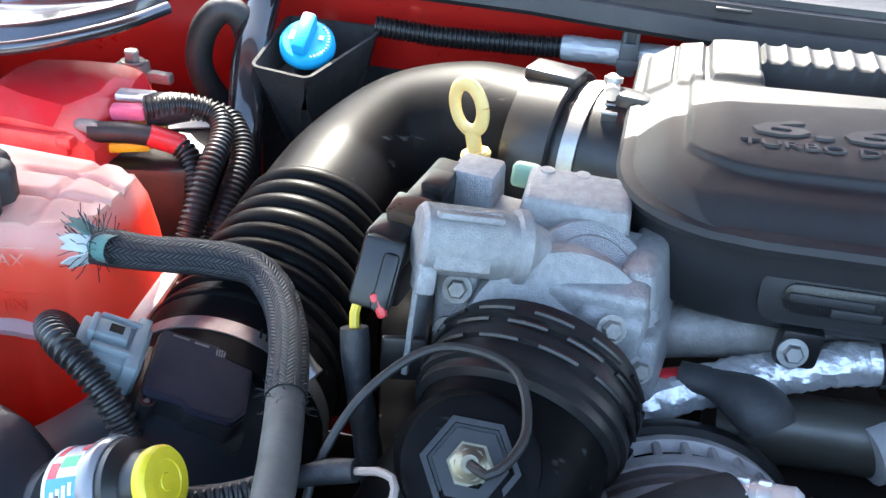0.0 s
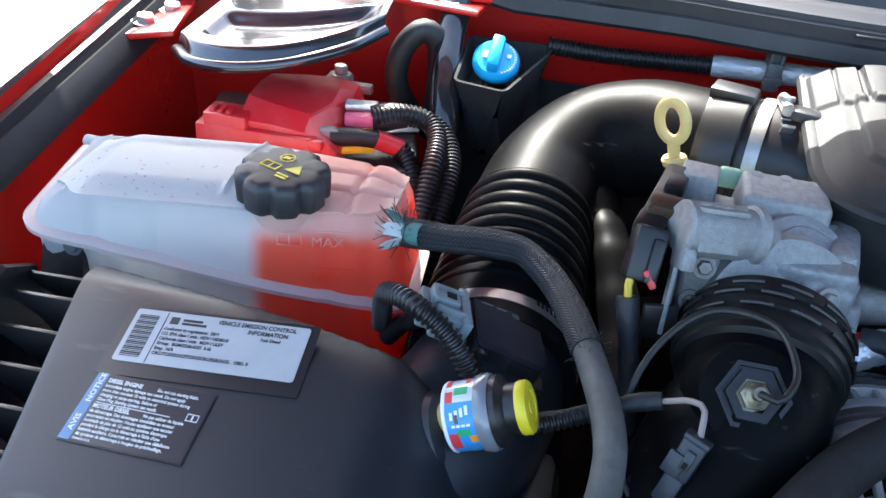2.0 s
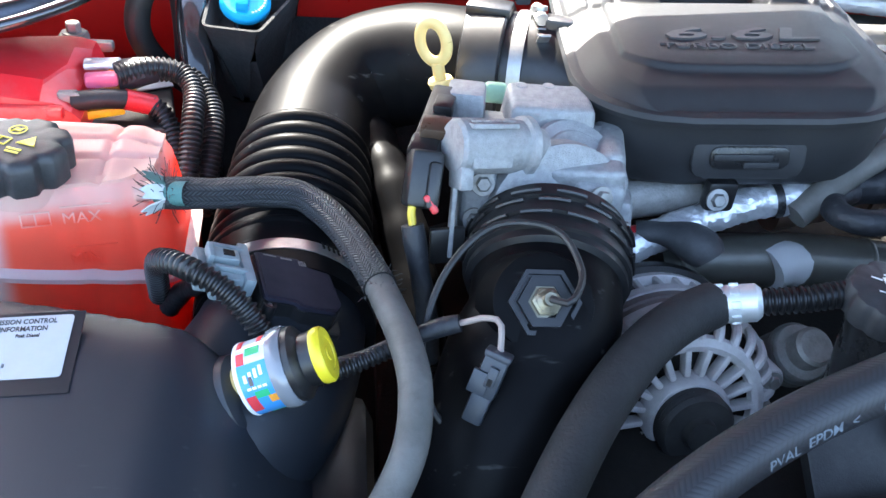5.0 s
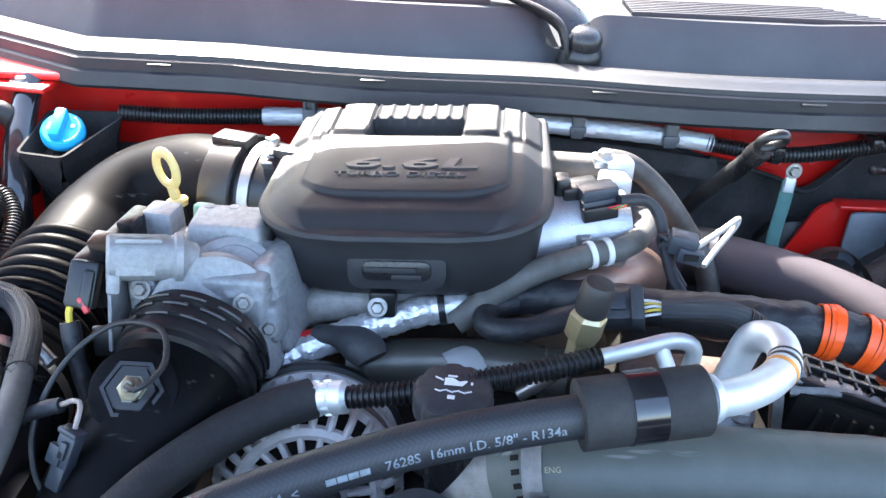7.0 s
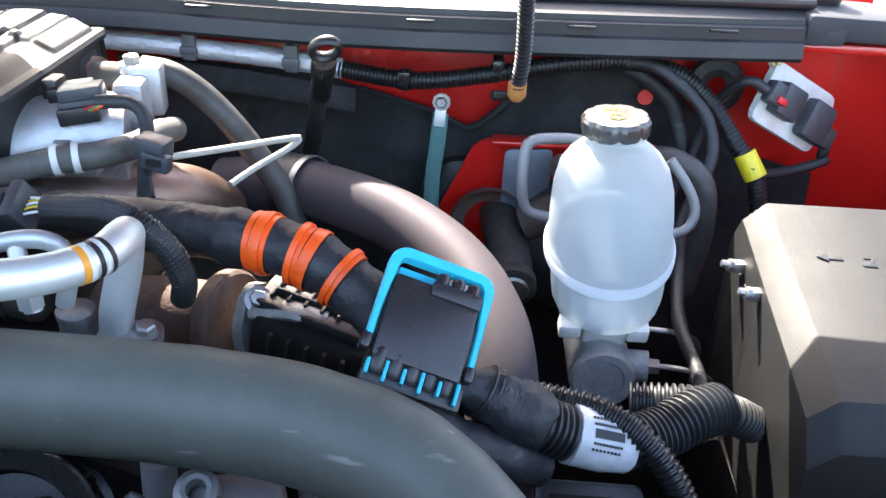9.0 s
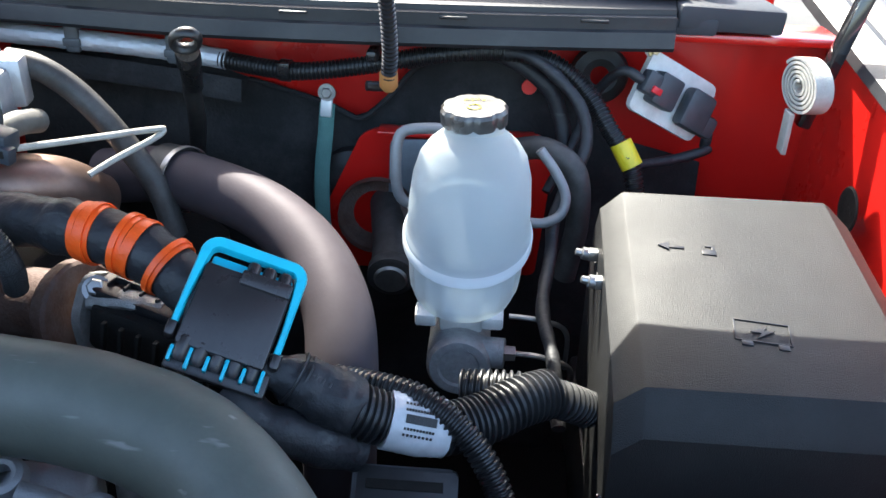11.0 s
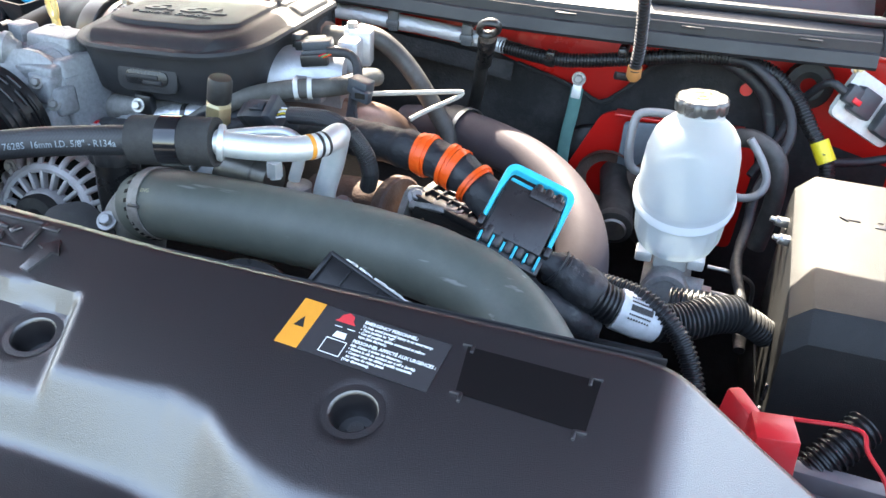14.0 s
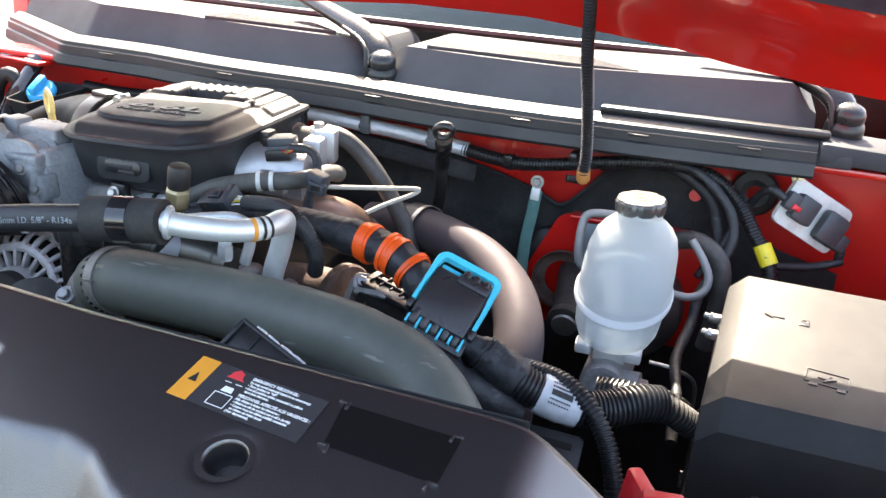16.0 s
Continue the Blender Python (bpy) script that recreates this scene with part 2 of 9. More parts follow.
ASPHALT = material("worn asphalt", (0.06, 0.058, 0.055), 0.9, second=(0.045, 0.044, 0.043), spots=(3, 0.7), grain=(90, 0.5))
LOOM = knit("black woven loom tape", (0.016, 0.017, 0.019), (0.04, 0.042, 0.047), 16, 0.0028)
KNIT = knit("black braided sleeve", (0.006, 0.006, 0.007), (0.055, 0.058, 0.065), 18, 0.0036, 1.0)
WIRE_Y = material("yellow wire", (0.75, 0.55, 0.05), 0.4)
WIRE_R = material("red wire", (0.6, 0.02, 0.03), 0.4)
BATT = material("grey battery case", (0.16, 0.15, 0.16), 0.5, dirt=0.3, spots=(30, 0.7))


# ---- mesh helpers ----
PLACE = {}


def link(name, bm, mat, parent, at, sharp=38):
    me = bpy.data.meshes.new(name)
    bmesh.ops.recalc_face_normals(bm, faces=bm.faces)
    bm.transform(Matrix.Translation(-Vector(at)))
    bm.to_mesh(me)
    bm.free()
    me.materials.append(mat)
    me.polygons.foreach_set("use_smooth", [True] * len(me.polygons))
    me.set_sharp_from_angle(angle=radians(sharp))
    ob = new(name, me)
    if parent:
        ob.parent = parent
    else:
        ob.location = at
    PLACE[ob.name] = Vector(at)
    return ob


def thing(name, at, label, category, group="", kind=""):
    """An Empty that carries a thing's parts; they are built in world coordinates."""
    ob = new(name)
    ob.location, ob.empty_display_size = at, 0.02
    PLACE[ob.name] = Vector(at)
    return tagged(ob, label, category, group, kind)


def part(name, bm, mat, parent, label="", sharp=38):
    return tagged(link(name, bm, mat, parent, PLACE[parent.name], sharp), label)


def solid(name, bm, mat, label, category, group="", kind="", sharp=38):
    """A thing of one mesh, with its origin under its middle."""
    co = [v.co for v in bm.verts]
    at = Vector([(min(c[i] for c in co) + max(c[i] for c in co)) / 2 for i in (0, 1)] + [min(c.z for c in co)])
    return tagged(link(name, bm, mat, None, at, sharp), label, category, group, kind)


def joined(*bms):
    out = bmesh.new()
    for b in bms:
        me = bpy.data.meshes.new("tmp")
        b.to_mesh(me)
        b.free()
        out.from_mesh(me)
        bpy.data.meshes.remove(me)
    return out


def spline(pts, step=0.006):
    """Points at even steps along a Catmull-Rom curve through pts."""
    P = [Vector(p) for p in pts]
    P = [P[0] * 2 - P[1]] + P + [P[-1] * 2 - P[-2]]
    raw = []
    for i in range(1, len(P) - 2):
        a, b, c, d = P[i - 1:i + 3]
        for k in range(16):
            t = k / 16
            raw.append(0.5 * (2 * b + (c - a) * t + (2 * a - 5 * b + 4 * c - d) * t * t + (3 * b - a - 3 * c + d) * t ** 3))
    raw.append(P[-2])
    s = [0.0]
    for a, b in zip(raw, raw[1:]):
        s.append(s[-1] + (b - a).length)
    n = max(2, int(round(s[-1] / step)))
    out, j = [], 0
    for k in range(n + 1):
        q = s[-1] * k / n
        while j < len(s) - 2 and s[j + 1] < q:
            j += 1
        f = (q - s[j]) / max(1e-9, s[j + 1] - s[j])
        out.append(raw[j].lerp(raw[j + 1], min(1, max(0, f))))
    return out, s[-1]


def sweep(path, radii, seg=14, caps=True, flat=1.0, up=None):
    """Rings of the given radii along a list of points; flat squashes the ring."""
    bm = bmesh.new()
    t0 = (path[1] - path[0]).normalized()
    n = (up or Vector((0, 0, 1))).cross(t0)
    if n.length < 1e-3:
        n = Vector((1, 0, 0)).cross(t0)
    n.normalize()
    rings = []
    for i, p in enumerate(path):
        t = (path[min(i + 1, len(path) - 1)] - path[max(i - 1, 0)])
        if t.length < 1e-9:
            t = t0
        t.normalize()
        n = (n - t * n.dot(t)).normalized()
        b = t.cross(n)
        r = radii[i]
        rings.append([bm.verts.new(p + (n * math.cos(a) + b * math.sin(a) * flat) * r) for a in [2 * math.pi * k / seg for k in range(seg)]])
    # u runs once round the tube, v along it in metres
    uv = bm.loops.layers.uv.new("UVMap")
    run = [0.0]
    for a, b in zip(path, path[1:]):
        run.append(run[-1] + (b - a).length)
    for i, (a, b) in enumerate(zip(rings, rings[1:])):
        for k in range(seg):
            f = bm.faces.new((a[k], a[(k + 1) % seg], b[(k + 1) % seg], b[k]))
            for lp, (du, dv) in zip(f.loops, ((0, 0), (1, 0), (1, 1), (0, 1))):
                lp[uv].uv = ((k + du) / seg, run[i + dv])
    if caps:
        bm.faces.new(rings[0])
        bm.faces.new(rings[-1])
    return bm


def tube(pts, r, seg=16, step=0.006, flat=1.0, wobble=0.0, seed=0):
    path, length = spline(pts, step)
    n = len(path) - 1
    rad = []
    for i in range(n + 1):
        q = r(i / n) if callable(r) else r
        rad.append(q * (1 + wobble * noise.noise(Vector((i * step * 40, seed, 0)))))
    return sweep(path, rad, seg, flat=flat)


def ribbed(pts, r, pitch=0.0045, depth=0.0016, seg=12):
    """Split loom or bellows: square ribs along a curve."""
    path, length = spline(pts, pitch / 4)
    prof = (r, r, r - depth, r - depth)
    return sweep(path, [prof[i % 4] for i in range(len(path))], seg)


def lathe(profile, at=(0, 0, 0), axis=(0, 0, 1), seg=32, close=False):
    """Turns (radius, height) pairs round an axis through at."""
    bm = bmesh.new()
    q = Vector((0, 0, 1)).rotation_difference(Vector(axis).normalized()).to_matrix().to_4x4()
    m = Matrix.Translation(at) @ q
    rings = []
    for r, h in profile:
        if r < 1e-6:
            rings.append([bm.verts.new(m @ Vector((0, 0, h)))])
        else:
            rings.append([bm.verts.new(m @ Vector((r * math.cos(2 * math.pi * k / seg), r * math.sin(2 * math.pi * k / seg), h))) for k in range(seg)])
    for a, b in zip(rings, rings[1:]):
        for k in range(seg):
            f = [a[k % len(a)], a[(k + 1) % len(a)], b[(k + 1) % len(b)], b[k % len(b)]]
            f = list(dict.fromkeys(f))
            if len(f) > 2:
                bm.faces.new(f)
    if close:
        for r in (rings[0], rings[-1]):
            if len(r) > 2:
                bm.faces.new(r)
    return bm


def rbox(at, size, bevel=0.003, turn=(0, 0, 0), seg=2, taper=None):
    """A box with rounded edges; turn in degrees; taper shrinks the top in x and y."""
    bm = bmesh.new()
    bmesh.ops.create_cube(bm, size=1)
    for v in bm.verts:
        k = taper if taper and v.co.z > 0 else (1, 1)
        v.co = Vector((v.co.x * size[0] * k[0], v.co.y * size[1] * k[1], v.co.z * size[2]))
    if bevel:
        bmesh.ops.bevel(bm, geom=list(bm.edges), offset=bevel, segments=seg, affect="EDGES", profile=0.5)
    bm.transform(pose(*at, *turn))
    return bm


def prism(outline, thick, m, bevel=0.0, seg=2):
    """A flat outline (x, y), thick along z from 0, set in the world by m."""
    bm = bmesh.new()
    lo = [bm.verts.new((x, y, 0)) for x, y in outline]
    hi = [bm.verts.new((x, y, thick)) for x, y in outline]
    n = len(lo)
    bm.faces.new(lo[::-1])
    bm.faces.new(hi)
    for i in range(n):
        bm.faces.new((lo[i], lo[(i + 1) % n], hi[(i + 1) % n], hi[i]))
    if bevel:
        bmesh.ops.bevel(bm, geom=list(bm.edges), offset=bevel, segments=seg, affect="EDGES", profile=0.5)
    bm.transform(m)
    return bm


def loft(loops, caps=True):
    bm = bmesh.new()
    rings = [[bm.verts.new(p) for p in loop] for loop in loops]
    n = len(rings[0])
    for a, b in zip(rings, rings[1:]):
        for k in range(n):
            bm.faces.new((a[k], a[(k + 1) % n], b[(k + 1) % n], b[k]))
    if caps:
        bm.faces.new(rings[0][::-1])
        bm.faces.new(rings[-1])
    return bm


def sheet(fn, nu, nv, thick=0.003):
    """A shell over the unit square: fn(u, v) gives its upper face; the lower lies thick beneath."""
    bm = bmesh.new()
    top = [[bm.verts.new(fn(i / nu, j / nv)) for j in range(nv + 1)] for i in range(nu + 1)]
    bot = [[bm.verts.new(v.co - Vector((0, 0, thick))) for v in row] for row in top]
    for i in range(nu):
        for j in range(nv):
            bm.faces.new((top[i][j], top[i + 1][j], top[i + 1][j + 1], top[i][j + 1]))
            bm.faces.new((bot[i][j], bot[i][j + 1], bot[i + 1][j + 1], bot[i + 1][j]))
    edge = [(i, 0) for i in range(nu)] + [(nu, j) for j in range(nv)] + [(i, nv) for i in range(nu, 0, -1)] + [(0, j) for j in range(nv, 0, -1)]
    for (a, b), (c, d) in zip(edge, edge[1:] + edge[:1]):
        bm.faces.new((top[a][b], bot[a][b], bot[c][d], top[c][d]))
    return bm


def smooth(a, b, x):
    t = min(1, max(0, (x - a) / (b - a)))
    return t * t * (3 - 2 * t)


def crinkle(bm, amp, scale, seed=0.0):
    """Pushes the skin in and out at random, for foil and cloth tape."""
    bm.normal_update()
    for v in bm.verts:
        p = v.co * scale + Vector((seed, 0, 0))
        v.co += v.normal * amp * (noise.noise(p) + 0.6 * noise.noise(p * 2.3))
    return bm


def lerp_row(pts, x):
    """y at x on a polyline of (x, y)."""
    for (a, b), (c, d) in zip(pts, pts[1:]):
        if x <= c:
            t = min(1, max(0, (x - a) / (c - a)))
            return b + (d - b) * t
    return pts[-1][1]


def lettering(text, size, m, deep=0.0004, align="LEFT", bold=0.0, space=1.0):
    """The text as a bmesh, lying in the xy plane of m."""
    cu = bpy.data.curves.new("text", "FONT")
    cu.body, cu.size, cu.extrude, cu.align_x, cu.offset, cu.space_character = text, size, deep, align, bold, space
    cu.resolution_u = 2
    ob = bpy.data.objects.new("text", cu)
    scene.collection.objects.link(ob)
    dg = bpy.context.evaluated_depsgraph_get()
    me = bpy.data.meshes.new_from_object(ob.evaluated_get(dg))
    bm = bmesh.new()
    bm.from_mesh(me)
    bm.transform(m)
    bpy.data.objects.remove(ob)
    bpy.data.meshes.remove(me)
    bpy.data.curves.remove(cu)
    return bm


def plane_at(o, ux, uy):
    """A pose whose x runs along ux and whose z stands on ux and uy, at o."""
    x = Vector(ux).normalized()
    z = x.cross(Vector(uy)).normalized()
    y = z.cross(x)
    return Matrix.Translation(o) @ Matrix((x, y, z)).transposed().to_4x4()


def bolt(at, axis, r=0.007, h=0.006, washer=True):
    out = [lathe([(0, h + 0.0005), (r * 0.8, h + 0.0005), (r, h - 0.001), (r, 0), (0, 0)], at, axis, 6)]
    if washer:
        out.append(lathe([(0, 0.0015), (r * 1.5, 0.0015), (r * 1.55, 0), (0, 0)], at, axis, 20))
    return joined(*out)


def band(pts, r, width_at, width, thick=0.0012, seg=28):
    """A strap round a tube: a ring at the share width_at of the curve."""
    path, length = spline(pts, 0.002)
    i = int(width_at * (len(path) - 1))
    i = min(max(i, 1), len(path) - 2)
    ax = path[i + 1] - path[i - 1]
    w = width / 2
    return lathe([(r, -w), (r + thick, -w), (r + thick, w), (r, w), (r, -w)], path[i], ax, seg)


# ---- the setting ----
def ground():
    solid("ground", sheet(lambda u, v: Vector((-300 + 600 * u, -300 + 600 * v, 0)), 4, 4, 0.2), ASPHALT, "worn grey asphalt yard under the truck", "ground", kind="structure")


FW = 0.93


def firewall():
    solid("wall_firewall", sheet(lambda u, v: Vector((-0.80 + 2.2 * u, FW + 0.012 * math.sin(u * 9) * v, 0.45 + 0.69 * v)), 40, 10, 0.004), PAINT,
          "red painted sheet metal bulkhead behind the engine", "bulkhead", kind="structure")
    # ledge that carries the cowl
    solid("trim_cowl_ledge", rbox((0.30, 0.905, 1.136), (2.15, 0.07, 0.012), 0.004), PAINT, "red painted ledge under the cowl seal", "ledge", kind="structure")
    # dark sheet added so the gap behind the duct shows black, not red
    solid("insulation_pad", sheet(lambda u, v: Vector((-0.36 + 0.62 * u, 0.915 - 0.01 * math.sin(math.pi * v), 0.5 + 0.53 * v)), 30, 12, 0.008), PAD, "black sheet added to darken the low bulkhead behind the duct", "insulation pad", kind="structure")
    # felt pad with a dome round the brake booster
    def edge(x):
        return lerp_row([(0.30, 1.075), (0.55, 1.06), (0.60, 1.045), (0.70, 1.02), (0.745, 1.0), (0.78, 1.03), (0.83, 1.085), (0.90, 1.105), (0.98, 1.085), (1.04, 1.03), (1.10, 0.985), (1.2, 0.96)], x)
    solid("insulation_pad", joined(sheet(lambda u, v: Vector((0.28 + 0.92 * u, 0.915 - 0.02 * math.sin(math.pi * v) - 0.006 * noise.noise(Vector((u * 9, v * 5, 0))), 0.44 + (edge(0.28 + 0.92 * u) - 0.44) * v)), 70, 24, 0.01),
                                   tube([(0.60, 0.905, 1.047), (0.70, 0.898, 1.022), (0.745, 0.897, 1.003), (0.78, 0.897, 1.03), (0.83, 0.9, 1.083), (0.9, 0.9, 1.104)], 0.0035, 8)), PAD,
          "black felt insulation pad on the bulkhead", "insulation pad", kind="structure")


def seal_y(x):
    if x < -0.06:
        return 0.851 + 0.03 * (-0.06 - x) + 0.55 * max(0, -0.26 - x)
    return 0.795 + 0.085 * ((x - 0.55) / 0.75) ** 2 * (1 if x < 0.55 else 0.75) + 0.02 * math.exp(-((x - 0.35) / 0.16) ** 2)


def cowl():
    """Ribbed seal on the cowl's front edge, the grey cowl panel behind it and the windscreen."""
    seal = thing("cowl_seal", (0.45, 0.8, 1.14), "grey ribbed rubber weatherstrip along the cowl's front edge", "weatherstrip")
    prof = [(0.0, 1.128), (-0.004, 1.133), (0.0, 1.15), (0.006, 1.152), (0.007, 1.166), (0.013, 1.168), (0.014, 1.174), (0.022, 1.176),
            (0.03, 1.180), (0.042, 1.1835), (0.055, 1.181), (0.062, 1.177), (0.065, 1.170), (0.078, 1.160), (0.078, 1.15), (0.04, 1.13)]
    xs = [-0.56 + 1.685 * i / 90 for i in range(91)]
    part("seal", loft([[(x, seal_y(x) + a, z) for a, z in prof] for x in xs]), SEAL, seal)
    for x in (-0.15, 0.13, 0.425, 0.685, 0.868, 1.03):
        part("clip", rbox((x, seal_y(x) + 0.0085, 1.1615), (0.032, 0.012, 0.0035), 0.001), SEAL, seal)
    panel = thing("cowl_assembly", (0.4, 0.95, 1.17), "faded grey plastic cowl panel below the windscreen", "cowl panel")

    def top(x):
        return lerp_row([(-0.6, 1.236), (0.36, 1.233), (0.72, 1.232), (1.08, 1.246), (1.2, 1.248)], x)

    def face(u, v):
        x = -0.60 + 1.72 * u
        y0 = seal_y(x) + 0.069
        y1 = y0 + 0.058
        # notch where the wiper arm comes through
        k = math.exp(-((x - 0.385) / 0.024) ** 2)
        end = smooth(1.075, 1.12, x)
        if v < 0.6:
            w = v / 0.6
            z = 1.158 + (top(x) - 1.158) * (w + 0.02 * math.sin(math.pi * w))
            y = y0 + (y1 - y0) * w
        else:
            w = (v - 0.6) / 0.4
            z = top(x) - 0.003 * w
            y = y1 + (1.19 - y1) * w
        z -= (0.045 * end * min(1, v / 0.6)) + 0.055 * k * smooth(0.2, 0.5, v)
        return Vector((x, y + 0.03 * k * (1 - v), z))
    part("panel", sheet(face, 160, 40, 0.003), COWL, panel, "", 24)
    for a, b in ((0.47, 0.84), (0.00, 0.28)):
        for k in range(8):
            y = seal_y((a + b) / 2) + 0.144 + 0.0105 * k
            part("slat", rbox(((a + b) / 2 - 0.006 * k, y, top(a) + 0.002), (b - a - 0.012 * k, 0.0045, 0.008), 0.0012), COWL, panel)
    part("vent_strip", rbox((0.97, 0.86, 1.188), (0.34, 0.02, 0.012), 0.004, (0, 0, 4)), BLACK, panel)
    part("end_cap", joined(rbox((1.185, 0.905, 1.163), (0.13, 0.11, 0.03), 0.006, (0, 3, 8)), rbox((1.15, 0.86, 1.155), (0.05, 0.03, 0.02), 0.004)), COWL, panel)
    ws = new("window_windscreen", None)
    tagged(ws, "green tinted windscreen glass above the cowl", "windscreen", kind="structure")
    PLACE[ws.name] = Vector((0, 0, 0))
    p = part("pane", sheet(lambda u, v: Vector((-0.75 + 2.1 * u, 1.20 + 0.10 * (2 * u - 1) ** 2 * (1 - v) + 0.72 * v, 1.232 + 0.72 * v)), 24, 8, 0.005), WSHIELD, ws)
    p.visible_shadow = False
    # dark box added behind the glass to hide the bright ground
    part("dashboard", rbox((0.3, 1.75, 1.16), (2.0, 0.9, 0.12), 0.03), DARK, ws, "dark dashboard top, added to darken the glass")
    part("glass_seal", tube([(-0.75, 1.29, 1.235), (-0.3, 1.22, 1.235), (0.3, 1.195, 1.235), (0.9, 1.22, 1.235), (1.35, 1.29, 1.235)], 0.009, 8, 0.04), RUBBER, ws)


def cab():
    """The unseen cab behind the windscreen, added to block sun and sky from behind."""
    c = thing("wall_cab", (0.32, 2.4, 0.6), "unseen red truck cab with a dark interior, added to block light", "cab", kind="structure")
    part("roof", sheet(lambda u, v: Vector((-0.66 + 1.96 * u, 1.90 + 1.2 * v, 1.955 + 0.03 * math.sin(math.pi * u) + 0.02 * math.sin(math.pi * v))), 20, 10, 0.03), PAINT, c)
    part("back_panel", rbox((0.32, 3.1, 1.28), (1.96, 0.04, 1.36), 0.01), PAINT, c)
    for x in (-0.68, 1.32):
        part("side_panel", rbox((x, 2.15, 0.88), (0.05, 1.9, 0.72), 0.01), PAINT, c)
        part("pillar", tube([(x, 1.30, 1.22), (x * 0.98 + 0.006, 1.60, 1.58), (x * 0.96 + 0.013, 1.92, 1.95)], 0.035, 10, 0.05), PAINT, c)
        part("pillar", rbox((x, 3.08, 1.58), (0.05, 0.1, 0.74), 0.01), PAINT, c)
    part("seat_back", rbox((0.32, 2.6, 1.2), (1.7, 0.15, 0.8), 0.05), PAD, c)


def wiper(x, y, z, m):
    w = thing("wiper_arm", (x, y, z), "black wiper arm with its washer hose at the cowl", "wiper", "wipers")
    q = Matrix.Translation((x, y, z)) @ m
    bm = joined(tube([q @ Vector(p) for p in ((0, 0, 0), (-0.015, 0.02, 0.03), (-0.06, 0.05, 0.052), (-0.14, 0.1, 0.07), (-0.24, 0.16, 0.09))], lambda s: 0.026 - 0.010 * s, 16, flat=0.7))
    part("arm", bm, SATIN, w)
    part("pivot", lathe([(0, -0.004), (0.020, -0.004), (0.027, -0.011), (0.029, -0.018), (0.030, -0.06), (0, -0.06)], q @ Vector((0.004, -0.004, 0.010)), (0.1, -0.3, 1), 32), BLACK, w)
    part("pivot_cap", lathe([(0, 0.017), (0.012, 0.0165), (0.020, 0.012), (0.024, 0.004), (0.024, -0.006)], q @ Vector((0.004, -0.005, 0.012)), (0.1, -0.3, 1), 32), SATIN, w)
    part("washer_hose", tube([q @ Vector(p) for p in ((-0.012, -0.006, -0.03), (-0.02, -0.02, 0.0), (-0.026, -0.012, 0.03), (-0.05, 0.01, 0.045), (-0.1, 0.05, 0.056))], 0.0035, 8), RUBBER, w)


def fender_left():
    solid("wall_inner_fender", sheet(lambda u, v: Vector((-0.676 - 0.05 * v + 0.02 * math.sin(u * 3), -0.30 + 1.25 * u, 0.45 + (0.53 + 0.16 * u) * v)), 24, 10, 0.004), PAINT,
          "red painted inner fender panel", "inner fender", kind="structure")
    f = thing("fender_rail", (-0.72, 0.4, 1.0), "fender top with a grey rubber strip along its inner rail", "fender")
    rows = [[Vector((-0.674 + 0.55 * a, -0.30 + 1.28 * u, 0.93 + 0.16 * u + b)) for a, b in
             ((0.0, 0.0), (-0.004, 0.012), (-0.03, 0.03), (-0.04, 0.028), (-0.046, 0.038), (-0.056, 0.04), (-0.062, 0.034), (-0.085, 0.05), (-0.09, 0.046), (-0.03, 0.01))] for u in [i / 30 for i in range(31)]]
    part("rail_strip", loft(rows), SEAL, f, "grey rubber strip")
    part("panel", sheet(lambda u, v: Vector((-0.724 - 0.33 * v, -0.30 + 1.5 * u, 0.985 + 0.17 * u + 0.05 * smooth(0, 0.5, v) - 0.1 * v * v)), 24, 14, 0.002), PAINT, f, "sunlit red outer panel")


def fender_right():
    solid("wall_inner_fender", sheet(lambda u, v: Vector((1.30 + 0.04 * v, -0.30 + 1.25 * u, 0.45 + (0.53 + 0.16 * u) * v)), 24, 10, 0.004), PAINT,
          "red painted inner fender panel with an oval hole", "inner fender", kind="structure")
    f = thing("fender_rail", (1.36, 0.4, 1.0), "fender top with a silver-grey strip along its inner rail", "fender")
    rows = [[Vector((1.325 - a, -0.30 + 1.35 * u, 0.985 + 0.17 * u + b)) for a, b in
             ((0.0, 0.0), (-0.004, 0.012), (-0.03, 0.026), (-0.04, 0.024), (-0.05, 0.034), (-0.066, 0.036), (-0.085, 0.04), (-0.09, 0.034), (-0.03, 0.006))] for u in [i / 30 for i in range(31)]]
    part("rail_strip", loft(rows), SEAL, f, "grey rubber strip")
    part("panel", sheet(lambda u, v: Vector((1.41 + 0.33 * v, -0.30 + 1.5 * u, 1.02 + 0.17 * u + 0.05 * smooth(0, 0.5, v) - 0.1 * v * v)), 24, 14, 0.002), PAINT, f, "sunlit red outer panel")
    part("hole_rim", lathe([(0.018, 0.001), (0.024, 0.002), (0.026, 0), (0.0, 0)], (1.313, 0.70, 1.0), (-1, 0, 0), 24), DARK, f, "dark oval hole")


